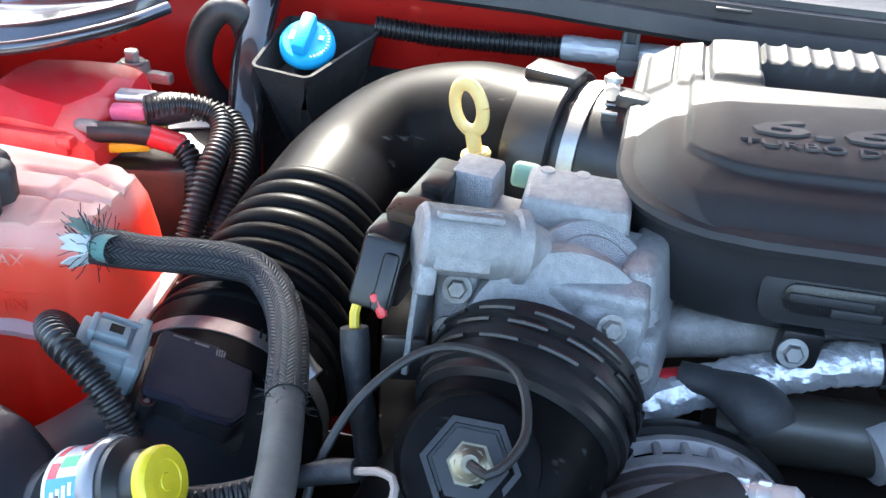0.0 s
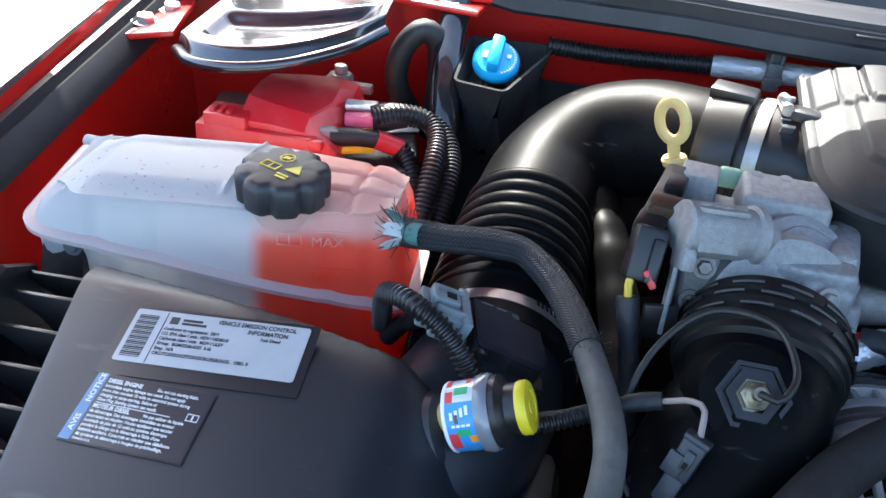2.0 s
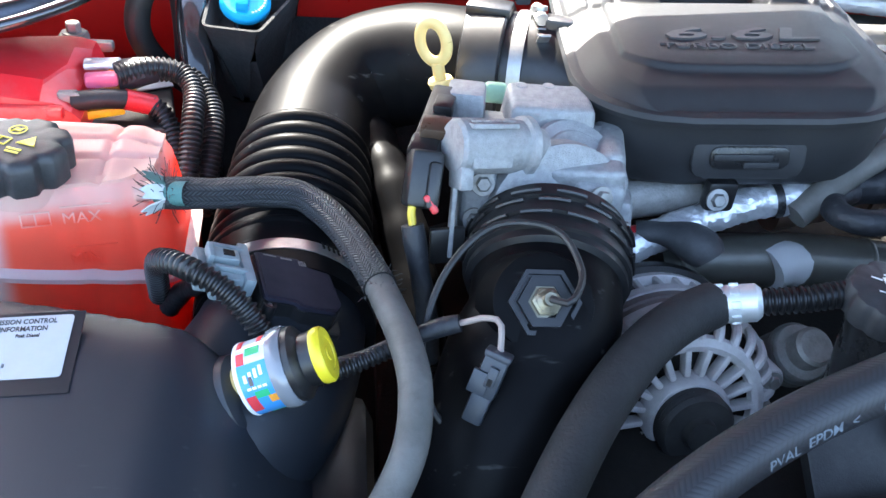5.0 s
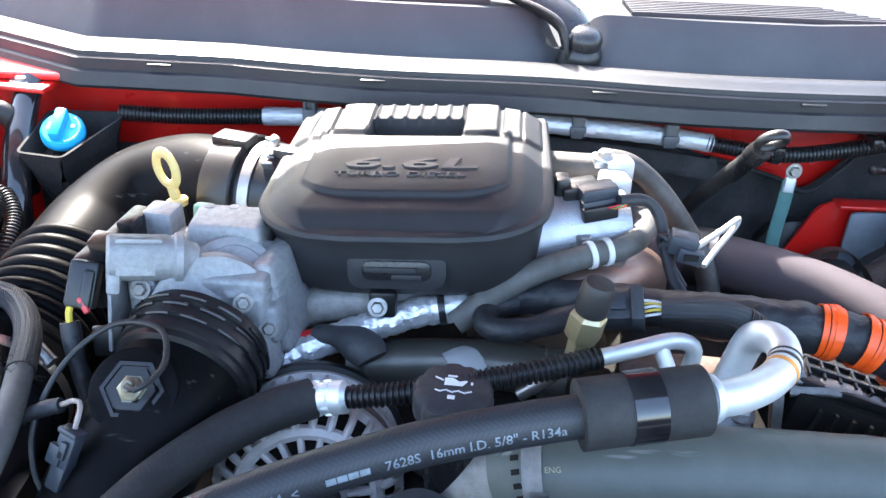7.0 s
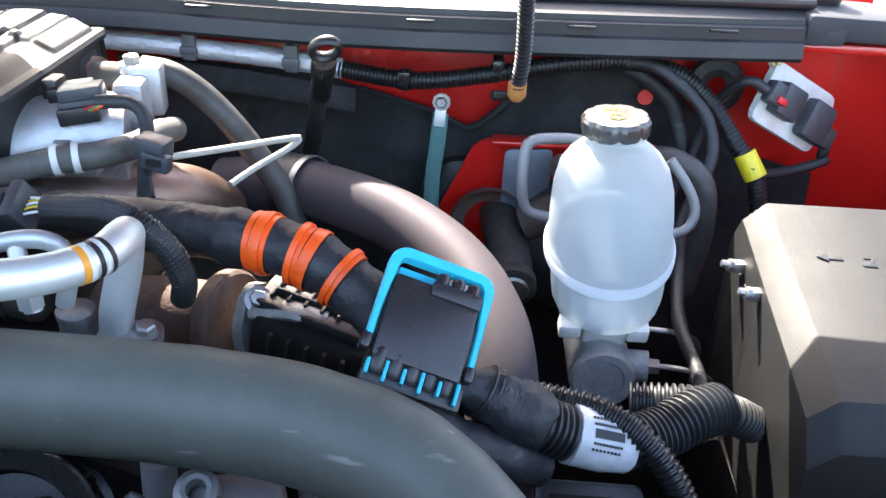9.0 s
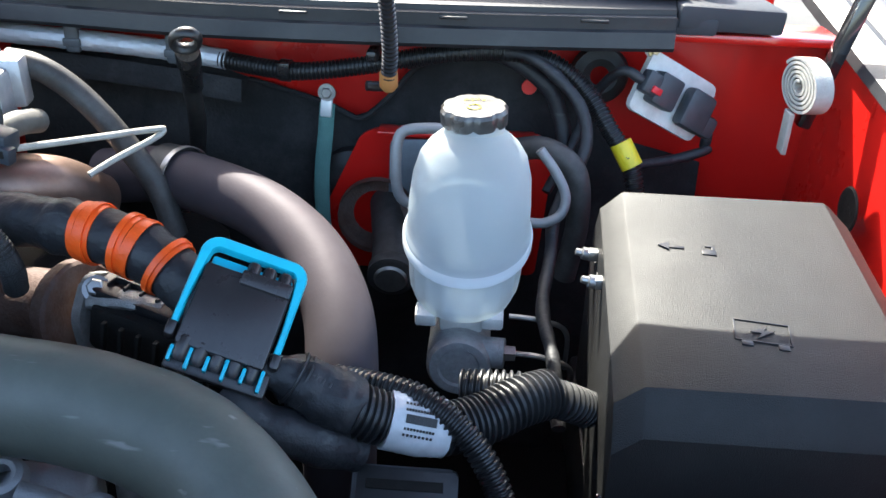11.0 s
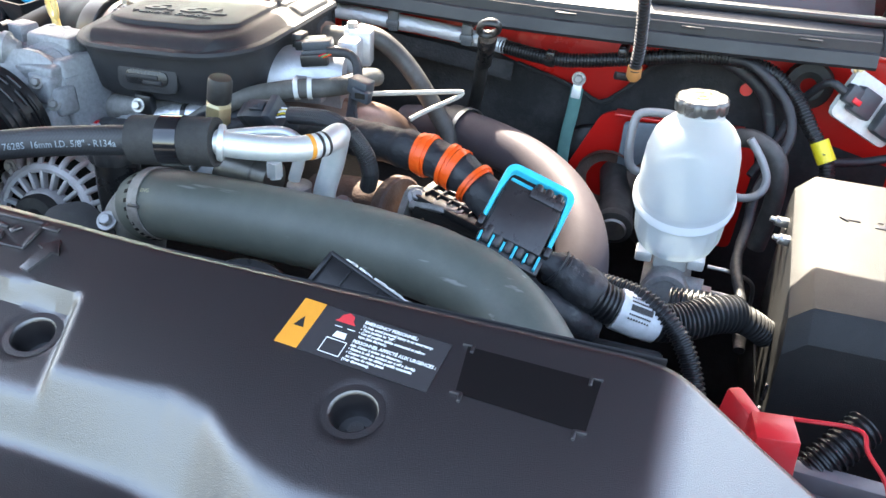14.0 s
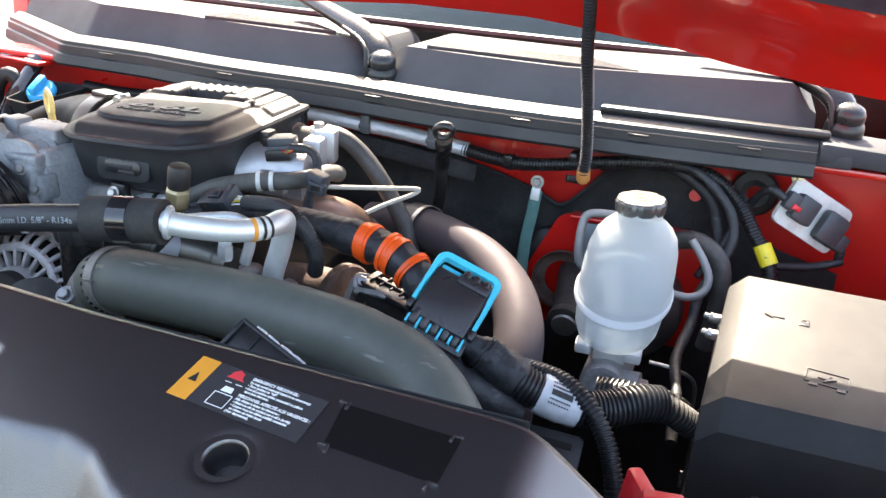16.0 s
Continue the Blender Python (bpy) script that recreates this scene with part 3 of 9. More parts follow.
def hood():
    """The raised hood: red inner frame, dark liner, red skin above."""
    h = thing("hood", (0.32, 0.98, 1.25), "raised red hood with a dark liner on its underside", "hood")
    ang = radians(46)

    def base(x):
        return 0.0028 + lerp_row([(-0.8, 1.275), (0.1, 1.292), (0.3, 1.303), (0.5, 1.317), (0.7, 1.320), (0.9, 1.306), (1.0, 1.293), (1.15, 1.279), (1.45, 1.265)], x)

    def rear(x):
        return -0.022 + lerp_row([(-0.8, 0.80), (-0.3, 0.775), (0.1, 0.770), (0.5, 0.782), (0.7, 0.762), (0.9, 0.732), (1.0, 0.714), (1.15, 0.700), (1.45, 0.690)], x)

    def skin(off):
        def f(u, v):
            x = -0.81 + 2.11 * u
            s = 1.62 * v
            p = Vector((x, rear(x) - s * math.cos(ang), base(x) + s * math.sin(ang)))
            return p + Vector((0, math.sin(ang), math.cos(ang))) * (off + 0.012 * math.sin(math.pi * u))
        return f
    part("skin", sheet(skin(0.014), 60, 16, 0.004), PAINT, h)

    def inner(u, v):
        p = skin(0.0)(u, v)
        r = 0.016 * (smooth(0.03, 0.09, v) - smooth(0.12, 0.18, v)) + 0.012 * math.cos(u * 60) * smooth(0.05, 0.1, v) * (1 - smooth(0.2, 0.24, v)) * 0.5
        return p - Vector((0, math.sin(ang), math.cos(ang))) * r
    part("inner_frame", sheet(inner, 90, 60, 0.004), PAINT, h)
    part("liner", sheet(lambda u, v: skin(-0.022)(0.05 + 0.90 * u, 0.105 + 0.845 * v), 12, 12, 0.006), LINER, h, "dark purplish black liner pad")
    for x in (1.17, -0.53):
        part("slot", rbox((x, rear(x) - 0.05, base(x) + 0.075), (0.04, 0.004, 0.012), 0.0015, (56, 0, 0)), DARK, h)


SATINDARK = material("smooth black cover inset", (0.0035, 0.003, 0.0036), 0.34, gloss=0.7, grain=(1100, 0.1), spread=0.03)
LINER = material("dark hood liner felt", (0.042, 0.035, 0.052), 0.8, dirt=0.1, grain=(200, 0.5))


def engine_base():
    """Grimy castings far below that close the bay beneath the parts on top."""
    e = thing("engine_block", (0.25, 0.5, 0.5), "grimy dark engine block low in the bay", "engine")
    part("block", rbox((0.24, 0.56, 0.72), (0.5, 0.62, 0.4), 0.03), DARK, e)
    part("valve_cover", rbox((-0.02, 0.55, 0.76), (0.2, 0.5, 0.12), 0.03, (0, -20, 0)), DARK, e)
    part("valve_cover", rbox((0.50, 0.56, 0.86), (0.18, 0.5, 0.12), 0.03, (0, 20, 0)), DARK, e)
    # added black tube: blocks a sun shaft that lit the valve cover
    part("hose", tube([(-0.135, 0.67, 1.0), (-0.112, 0.59, 0.975), (-0.095, 0.52, 0.93), (-0.085, 0.45, 0.87)], 0.024, 14, wobble=0.15), DUCT, e, "smooth black hose added to block a shaft of sun")
    part("timing_cover", rbox((0.25, 0.24, 0.75), (0.36, 0.06, 0.3), 0.02), CASTDIRTY, e)
    solid("floor_splash_shield", rbox((0.30, 0.30, 0.44), (2.0, 1.25, 0.02), 0.003), DARK, "dark splash shield under the engine bay", "splash shield", kind="structure")
    solid("wall_radiator_support", rbox((0.30, 0.0, 0.72), (1.95, 0.05, 0.54), 0.01), DARK, "dark radiator support across the front of the bay", "radiator support", kind="structure")


# ---- big mouldings ----
def ramp(a, b, v, r=0.2):
    """From 0 at a to 1 at b, straight with rounded corners."""
    def q(t):
        return 0 if t < -r else t if t > r else (t + r) ** 2 / (4 * r)
    t = (v - a) / (b - a)
    return q(t) - q(t - 1)


RAD_HOLES = ((0.703, -0.066), (0.434, -0.053))


def rad_flat(x, y):
    ys = lerp_row([(0, -0.088), (0.49, -0.090), (0.526, -0.089), (0.574, -0.085), (0.607, -0.093), (0.636, -0.113), (0.658, -0.123), (0.688, -0.131), (0.752, -0.132), (0.811, -0.130), (0.86, -0.124), (1.1, -0.11)], x)
    yl = lerp_row([(0, -0.116), (0.40, -0.117), (0.475, -0.117), (0.557, -0.122), (0.601, -0.130), (0.634, -0.148), (0.667, -0.170), (0.745, -0.184), (0.9, -0.178), (1.1, -0.17)], x)
    z = 1.109 + 0.27 * (y - 0.017)
    wall = 0.462 + 0.33 * (-0.046 - y)
    pocket = 0.020 * smooth(-0.022, -0.030, y) * smooth(wall + 0.007, wall - 0.007, x)
    front = 0.052 * ramp(ys, yl, y, 0.14)
    front = 0.5 * (front + pocket + math.sqrt((front - pocket) ** 2 + 0.00004)) - 0.5 * math.sqrt(0.00004)
    e = x - 0.910 - 0.03 * smooth(-0.12, -0.3, y)
    side = 0.64 * (e if e > 0.015 else (e + 0.015) ** 2 / 0.06 if e > -0.015 else 0)
    # the two flanks meet in a rounded corner
    k = 0.014
    both = 0.5 * (front + side + math.sqrt((front - side) ** 2 + k * k)) - 0.5 * k
    z -= max(front, side) + (both - max(front, side) + 0.5 * k) * smooth(0, 0.02, min(front, side))
    z += 0.31 * ramp(0, 0.2, yl - 0.006 - y, 0.05) * 0.2 * smooth(0.72, 0.58, x)
    z -= 0.25 * max(0, -0.30 - y)
    return z


def rad_z(x, y):
    z = rad_flat(x, y)
    for hx, hy in RAD_HOLES:
        z -= 0.0012 * smooth(0.026, 0.0205, math.hypot(x - hx, y - hy))
    return z


def radiator_cover():
    c = thing("radiator_cover", (0.5, -0.2, 1.0), "dark grey moulded plastic radiator cover with a stepped top", "radiator cover")

    def f(u, v):
        # the right end leans inwards towards the front
        x = 0.02 + (1.0035 + 0.19 * (-0.62 + 0.65 * v)) * u
        yb = lerp_row([(0, 0.062), (0.25, 0.058), (0.50, 0.044), (0.88, 0.037), (0.914, 0.031), (0.973, 0.0235), (1.04, 0.018)], x)
        y = -0.62 + (yb + 0.62) * v
        return Vector((x, y, rad_z(x, y) - 0.006 * smooth(0.985, 1.0, v)))
    shell = sheet(f, 300, 200, 0.004)
    bmesh.ops.delete(shell, geom=[q for q in shell.faces if any(math.hypot(v.co.x - hx, v.co.y - hy) < 0.0172 for v in q.verts for hx, hy in RAD_HOLES)], context="FACES")
    part("shell", shell, GRAINED, c)
    m = plane_at((1.0265, 0.0185, 1.0330), (1, 0, -0.20), (0, 1, 0.12))
    part("side_flange", joined(prism([(0.0, 0.0), (0.041, 0.007), (0.042, -0.024), (-0.019, -0.106), (-0.024, -0.106)], 0.004, m @ pose(0, 0, -0.004), 0.0012),
                               prism([(0.042, -0.024), (-0.019, -0.106), (-0.021, -0.106), (0.040, -0.024)], -0.016, m @ pose(0, 0, -0.004))), GRAINED, c)
    part("back_lip", loft([[(x, y + a, z + b) for a, b in ((0.0, -0.004), (0.004, -0.008), (0.003, -0.06), (-0.001, -0.06))] for x, y, z in
                           [(0.02 + 0.88 * i / 20, lerp_row([(0, 0.062), (0.25, 0.058), (0.50, 0.044), (0.90, 0.038)], 0.02 + 0.88 * i / 20), 1.115) for i in range(21)]]), GRAINED, c)
    for hx, hy in RAD_HOLES:
        part("fastener_well", lathe([(0, -0.020), (0.006, -0.020), (0.007, -0.024), (0.0135, -0.025), (0.0146, -0.022), (0.0156, -0.004), (0.0162, -0.0014), (0.0174, -0.0003), (0.0225, -0.0003)], (hx, hy, rad_flat(hx, hy)), (0, -0.27, 1), 56), GRAINED, c)
    # raised fan mark and arrow
    def up(x, y):
        return plane_at((x, y, rad_z(x, y) + 0.0002), (1, 0, 0), (0, 1, 0.27))
    fr = [rbox((0, 0, 0.001), (0.045, 0.0025, 0.002), 0.0005), rbox((0, 0.026, 0.001), (0.045, 0.0025, 0.002), 0.0005),
          rbox((-0.022, 0.013, 0.001), (0.0025, 0.028, 0.002), 0.0005), rbox((0.022, 0.013, 0.001), (0.0025, 0.028, 0.002), 0.0005), rbox((0.029, 0.022, 0.001), (0.012, 0.004, 0.002), 0.0005)]
    fr += [rbox((0.006 * math.cos(a), 0.013 + 0.006 * math.sin(a), 0.001), (0.008, 0.004, 0.002), 0.0008, (0, 0, math.degrees(a) + 30)) for a in (0.4, 2.5, 4.6)]
    bm = joined(*fr)
    bm.transform(up(0.356, 0.006) @ Matrix.Diagonal((1.25, 1.2, 1.3, 1)))
    part("fan_mark", bm, GRAINED, c)
    bm = prism([(0.004, -0.012), (0.012, -0.012), (0.012, 0.01), (0.018, 0.01), (0.008, 0.022), (-0.002, 0.01), (0.004, 0.01)], 0.002, up(0.394, 0.0) @ pose(0, 0, 0, 0, 0, -12) @ Matrix.Diagonal((1.2, 1.15, 1.3, 1)), 0.0004)
    part("arrow_mark", bm, GRAINED, c)
    for x, y in ((0.765, -0.034), (0.762, 0.008), (0.856, 0.003), (0.853, -0.042)):
        m = up(x, y)
        bm = joined(rbox((0, 0, 0.001), (0.008, 0.0025, 0.0025), 0.0005), rbox((0.004 if x < 0.8 else -0.004, -0.003, 0.001), (0.0025, 0.008, 0.0025), 0.0005))
        bm.transform(m)
        part("locator_tab", bm, GRAINED, c)
    # recess drawn as a thin film; its darkness is put in the colour
    part("inset", prism([(0.0, 0.0), (0.091, -0.008), (0.094, 0.037), (-0.003, 0.042)], 0.0003, plane_at((0.765, -0.034, rad_z(0.765, -0.034) + 0.0006), (1, 0, 0), (0, 1, 0.27))), SATINDARK, c, "darker smooth rectangle")
    # warning label
    L0 = thing("warning_label", (0.69, -0.01, 1.1), "black rescue warning label with an orange stripe and white print", "label")
    m = plane_at((0.6255, -0.0225, rad_z(0.6255, -0.0225) + 0.0008), (1, -0.11, -0.03), (0.03, 1, 0.27)) @ pose(0, -0.004, 0) @ Matrix.Diagonal((1.03, 1.12, 1, 1))
    part("film", prism([(0, 0), (0.118, 0), (0.118, 0.041), (0, 0.041)], 0.0004, m), LABELD, L0)
    part("stripe", prism([(0, 0), (0.018, 0), (0.018, 0.041), (0, 0.041)], 0.0003, m @ pose(0, 0, 0.0004)), ORANGEINK, L0, "orange stripe")
    part("warning_mark", prism([(0.005, 0.017), (0.013, 0.017), (0.009, 0.026)], 0.0002, m @ pose(0, 0, 0.0008)), INKB, L0)
    part("helmet_mark", prism([(0.031, 0.031), (0.047, 0.031), (0.044, 0.034), (0.043, 0.038), (0.038, 0.040), (0.034, 0.037), (0.033, 0.033)], 0.0002, m @ pose(0, 0, 0.0005)), REDINK, L0, "red helmet mark")
    part("seat_mark", prism([(0.036, 0.018), (0.046, 0.018), (0.045, 0.023), (0.037, 0.023)], 0.0002, m @ pose(0, 0, 0.0005)), INKW, L0)
    part("frame_mark", _moved(joined(*[rbox(p, s, 0) for p, s in (((0.041, 0.004, 0), (0.016, 0.0006, 0.0002)), ((0.041, 0.016, 0), (0.016, 0.0006, 0.0002)), ((0.033, 0.010, 0), (0.0006, 0.012, 0.0002)), ((0.049, 0.010, 0), (0.0006, 0.012, 0.0002)), ((0.036, 0.027, 0), (0.006, 0.0006, 0.0002)), ((0.046, 0.027, 0), (0.006, 0.0006, 0.0002)))]), m @ pose(0, 0, 0.0006)), INKW, L0)
    rows = [("EMERGENCY PERSONNEL:", 0.0385, 0.0036), ("To help avoid personal injury in an emergency:", 0.0352, 0.0029), ("\u2022 Turn ignition to \u201coff\u201d.", 0.0322, 0.0029),
            ("\u2022 Cut all positive cables connected at yellow", 0.0292, 0.0029), ("  tape (see diagram).", 0.0262, 0.0029),
            ("PERSONNEL AFFECT\u00c9 AUX URGENCES :", 0.0212, 0.0036), ("Afin d'aider \u00e0 \u00e9viter les blessures :", 0.0180, 0.0029), ("\u2022 Mettre la cl\u00e9 de contact sur \u00ab off \u00bb (arr\u00eat).", 0.0150, 0.0029),
            ("\u2022 Couper tous les c\u00e2bles positifs connect\u00e9s", 0.0120, 0.0029), ("  au niveau du ruban jaune", 0.0090, 0.0029), ("(Voir diagramme).", 0.0060, 0.0029)]
    bm = joined(*[lettering(t, s, m @ pose(0.052, y - 0.003, 0.0006), 0.00008, bold=0.00012) for t, y, s in rows])
    part("print", bm, INKW, L0, "white print", 80)


def _moved(bm, m):
    bm.transform(m)
    return bm


def air_z(x, y):
    z = 1.047 + 0.055 * (x + 0.4) + 0.22 * (min(y, 0.33) - 0.305)
    yb = lerp_row([(-0.60, 0.400), (-0.51, 0.384), (-0.339, 0.350), (-0.26, 0.330), (-0.2, 0.302), (-0.12, 0.27)], x)
    z -= 0.14 * smooth(yb - 0.028, yb + 0.012, y) + 0.015 * smooth(yb - 0.09, yb, y) ** 2
    z -= 0.17 * smooth(-0.285, -0.12, x) ** 1.5
    z -= 0.5 * max(0, 0.10 - y)
    return z


def airbox():
    a = thing("air_cleaner_box", (-0.36, 0.2, 0.8), "smooth black plastic air cleaner cover with two labels", "air cleaner")

    def edge(y):
        return -0.541 + 0.185 * (0.379 - y)

    def f(u, v):
        y = -0.12 + 0.53 * v
        x = edge(y) - 0.004 + (-0.12 - edge(y) + 0.004) * u
        return Vector((x, y, air_z(x, y) - 0.07 * smooth(edge(y) + 0.014, edge(y) - 0.004, x)))
    part("cover", sheet(f, 140, 120, 0.004), AIRBOX, a)
    part("lower_body", rbox((-0.345, 0.13, 0.80), (0.42, 0.46, 0.28), 0.02), BLACK, a)
    # gussets and a standing rim along the outer side
    rows = []
    for k in range(12):
        y = 0.41 - 0.045 * k
        x, z = edge(y) - 0.045, air_z(edge(y) + 0.03, y)
        rows.append([(x + dx, y, z + dz) for dx, dz in ((0.0, 0.004), (-0.004, 0.006), (-0.008, 0.004), (-0.010, -0.10), (-0.002, -0.10))])
    part("rim", loft(rows), BLACK, a, "standing outer rim")
    part("channel", loft([[(x + 0.0, y, z - 0.06), (x + 0.05, y, z - 0.055), (x + 0.05, y, z - 0.07), (x, y, z - 0.07)] for x, y, z in [(r[0][0], r[0][1], r[0][2]) for r in rows]]), BLACK, a)
    for k in range(13):
        y = 0.384 - 0.0325 * k
        x, z = edge(y), air_z(edge(y) + 0.03, y) - 0.012
        part("rib", prism([(0.012, 0.0), (-0.046, -0.004), (-0.046, -0.010), (-0.022, -0.022), (-0.004, -0.045), (0.012, -0.045)], 0.004, plane_at((x, y, z), (1, -0.06, 0), (0, 0, 1)), 0.0008), BLACK, a)
    part("corner_boss", prism(rounded([(-0.028, -0.05), (0.014, -0.05), (0.011, -0.012), (0.004, 0.002), (-0.020, 0.010), (-0.028, 0.006)], 0.004), 0.010, plane_at((-0.571, 0.400, 1.026), (1, -0.10, -0.05), (0.0, 0.30, 1)) @ pose(0, 0, -0.01), 0.002), BLACK, a)
    part("screw", bolt((-0.570, 0.3985, 1.0215), (0, -1, 0.3), 0.006, 0.003), GREYCLIP, a, "dull screw")
    part("outlet", tube([(-0.30, 0.24, 0.95), (-0.24, 0.30, 0.955), (-0.215, 0.36, 0.955), (-0.205, 0.42, 0.955)], lambda s: 0.076 - 0.010 * s, 32, 0.01), AIRBOX, a)
    # socket for the gauge
    part("gauge_socket", lathe([(0.034, -0.02), (0.030, 0.002), (0.024, 0.004), (0, 0.004)], (-0.222, 0.277, 1.008), (0.85, 0.0, 0.5), 28), AIRBOX, a)

    def on(x, y, lift):
        return Vector((x, y, air_z(x, y) + lift))
    # emission label and its clear backing
    e = thing("emission_label", (-0.4, 0.28, 1.04), "pale grey emission control label with dark print on a clear backing", "label")
    o, br = on(-0.4584, 0.2585, 0.0008), on(-0.3276, 0.2610, 0.0008)
    m = plane_at(o, br - o, on(-0.4600, 0.300, 0.0008) - o) @ Matrix.Diagonal((0.9225, 0.98, 1, 1))
    part("backing", prism([(-0.007, -0.012), (0.149, -0.012), (0.149, 0.052), (-0.007, 0.052)], 0.0003, m @ pose(0, 0, -0.0004)), LABELC, e, "clear laminate backing")
    part("film", prism(rounded([(0, 0), (0.142, 0), (0.142, 0.049), (0, 0.049)], 0.003), 0.0004, m, 0.0), LABELW, e)
    for k in range(25):
        part("bar", _moved(rbox((0.012, 0.005 + 0.0016 * k, 0.0005), (0.016, 0.0005 + 0.0004 * ((k * 7) % 3), 0.0002), 0), m), INKB, e)
    part("divider", _moved(rbox((0.026, 0.0245, 0.0005), (0.0006, 0.047, 0.0002), 0), m), INKB, e)
    part("badge", prism([(0.030, 0.038), (0.037, 0.038), (0.037, 0.0445), (0.030, 0.0445)], 0.0002, m @ pose(0, 0, 0.0004)), INKB, e, "black square badge")
    rows = [("VEHICLE EMISSION CONTROL", 0.068, 0.0427, 0.0056), ("INFORMATION", 0.094, 0.0368, 0.0056), ("Conforms to regulations:  2011", 0.028, 0.0318, 0.0042), ("Fuel: Diesel", 0.106, 0.0318, 0.004),
            ("U.S. EPA class / stds:  HDV / HD8510", 0.028, 0.0272, 0.0042), ("California class / stds:  MDV / ULEV", 0.028, 0.0226, 0.0042), ("Group:  BGMXD06.6355  6.6L", 0.028, 0.0180, 0.0042),
            ("Evap:  N/A", 0.028, 0.0134, 0.0042), ("CAC/TC/DFI/OC/PTOX/SCRC/EGR/NOS.   OBD. II", 0.028, 0.0088, 0.0042)]
    part("print", joined(*[lettering(t, s, m @ pose(x, y, 0.0006) @ Matrix.Diagonal((0.84, 1, 1, 1)), 0.00008, bold=0.00008) for t, x, y, s in rows],
                         _moved(rbox((0.048, 0.0425, 0.0005), (0.016, 0.0022, 0.0002), 0), m), _moved(rbox((0.050, 0.0392, 0.0005), (0.02, 0.0022, 0.0002), 0), m)), INKB, e, "black print", 80)
    # diesel notice label
    d = thing("notice_label", (-0.42, 0.21, 1.03), "dark notice label with white print and a blue edge stripe", "label")
    o, br = on(-0.4625, 0.1947, 0.0008), on(-0.3766, 0.1902, 0.0008)
    m = plane_at(o, br - o, on(-0.4577, 0.2473, 0.0008) - o) @ Matrix.Diagonal((0.925, 1.13, 1, 1))
    part("backing", prism([(-0.001, -0.001), (0.094, -0.001), (0.094, 0.048), (-0.001, 0.048)], 0.0003, m @ pose(0, 0, -0.0004)), LABELC, d, "clear laminate backing")
    part("film", prism([(0, 0), (0.093, 0), (0.093, 0.047), (0, 0.047)], 0.0004, m), LABELD, d)
    part("stripe", prism([(0, 0), (0.0085, 0), (0.0085, 0.047), (0, 0.047)], 0.0002, m @ pose(0, 0, 0.0004)), BLUEINK, d, "blue stripe")
    rows = [("DIESEL ENGINE", 0.0105, 0.0418, 0.0040), ("Do not use starting fluids.", 0.0500, 0.0418, 0.0031), ("Immediate engine damage can result. Do not apply", 0.0105, 0.0383, 0.0031), ("more than nominal 12 volts to electrical system during", 0.0105, 0.0350, 0.0031),
            ("charging or jump-starting. Failure of", 0.0105, 0.0317, 0.0031), ("Glow Plug Starting System can result.", 0.0105, 0.0284, 0.0031), ("MOTEUR DIESEL", 0.0105, 0.0233, 0.0040), ("Ne pas utiliser de liquide", 0.0500, 0.0233, 0.0031),
            ("de d\u00e9marrage. Des dommages imm\u00e9diats au moteur", 0.0105, 0.0200, 0.0031), ("pourraient en r\u00e9sulter. Ne pas appliquer une tension", 0.0105, 0.0168, 0.0031), ("nominale de plus de 12 volts au syst\u00e8me \u00e9lectrique", 0.0105, 0.0136, 0.0031),
            ("pendant la charge ou le d\u00e9marrage \u00e0 l'aide d'une", 0.0105, 0.0104, 0.0031), ("batterie auxiliaire. Il pourrait en r\u00e9sulter une d\u00e9faillance", 0.0105, 0.0072, 0.0031), ("du syst\u00e8me de d\u00e9marrage \u00e0 bougies de pr\u00e9chauffage.", 0.0105, 0.0040, 0.0031), ("Printed in U.S.A.", 0.0105, 0.0012, 0.0020)]
    part("print", joined(*[lettering(t, s, m @ pose(x, y, 0.0006) @ Matrix.Diagonal((1.0, 1, 1, 1)), 0.00008, bold=0.0001 if s > 0.0035 else 0.00005) for t, x, y, s in rows],
                         lettering("NOTICE", 0.0058, m @ pose(0.0068, 0.026, 0.0008, 0, 0, 90), 0.00008, bold=0.0001), lettering("AVIS", 0.0058, m @ pose(0.0068, 0.006, 0.0008, 0, 0, 90), 0.00008, bold=0.0001),
                         _moved(rbox((0.040, 0.0270, 0.0005), (0.058, 0.0004, 0.0002), 0), m), _moved(joined(rbox((0.085, 0.027, 0.0005), (0.009, 0.0005, 0.0002), 0), rbox((0.085, 0.0315, 0.0005), (0.009, 0.0005, 0.0002), 0), rbox((0.0808, 0.0292, 0.0005), (0.0005, 0.005, 0.0002), 0), rbox((0.0892, 0.0292, 0.0005), (0.0005, 0.005, 0.0002), 0), rbox((0.085, 0.0292, 0.0005), (0.0012, 0.003, 0.0002), 0)), m)), INKW, d, "white print", 80)


AIRBOX = material("smooth charcoal plastic", (0.016, 0.0195, 0.026), 0.42, dirt=0.012, gloss=0.45, grain=(1500, 0.1), spots=(10, 0.7), scuffs=0.07)
AIRBOX.node_tree.nodes["Principled BSDF"].inputs["IOR"].default_value = 1.55
LABELC.node_tree.nodes["Principled BSDF"].inputs["IOR"].default_value = 1.6


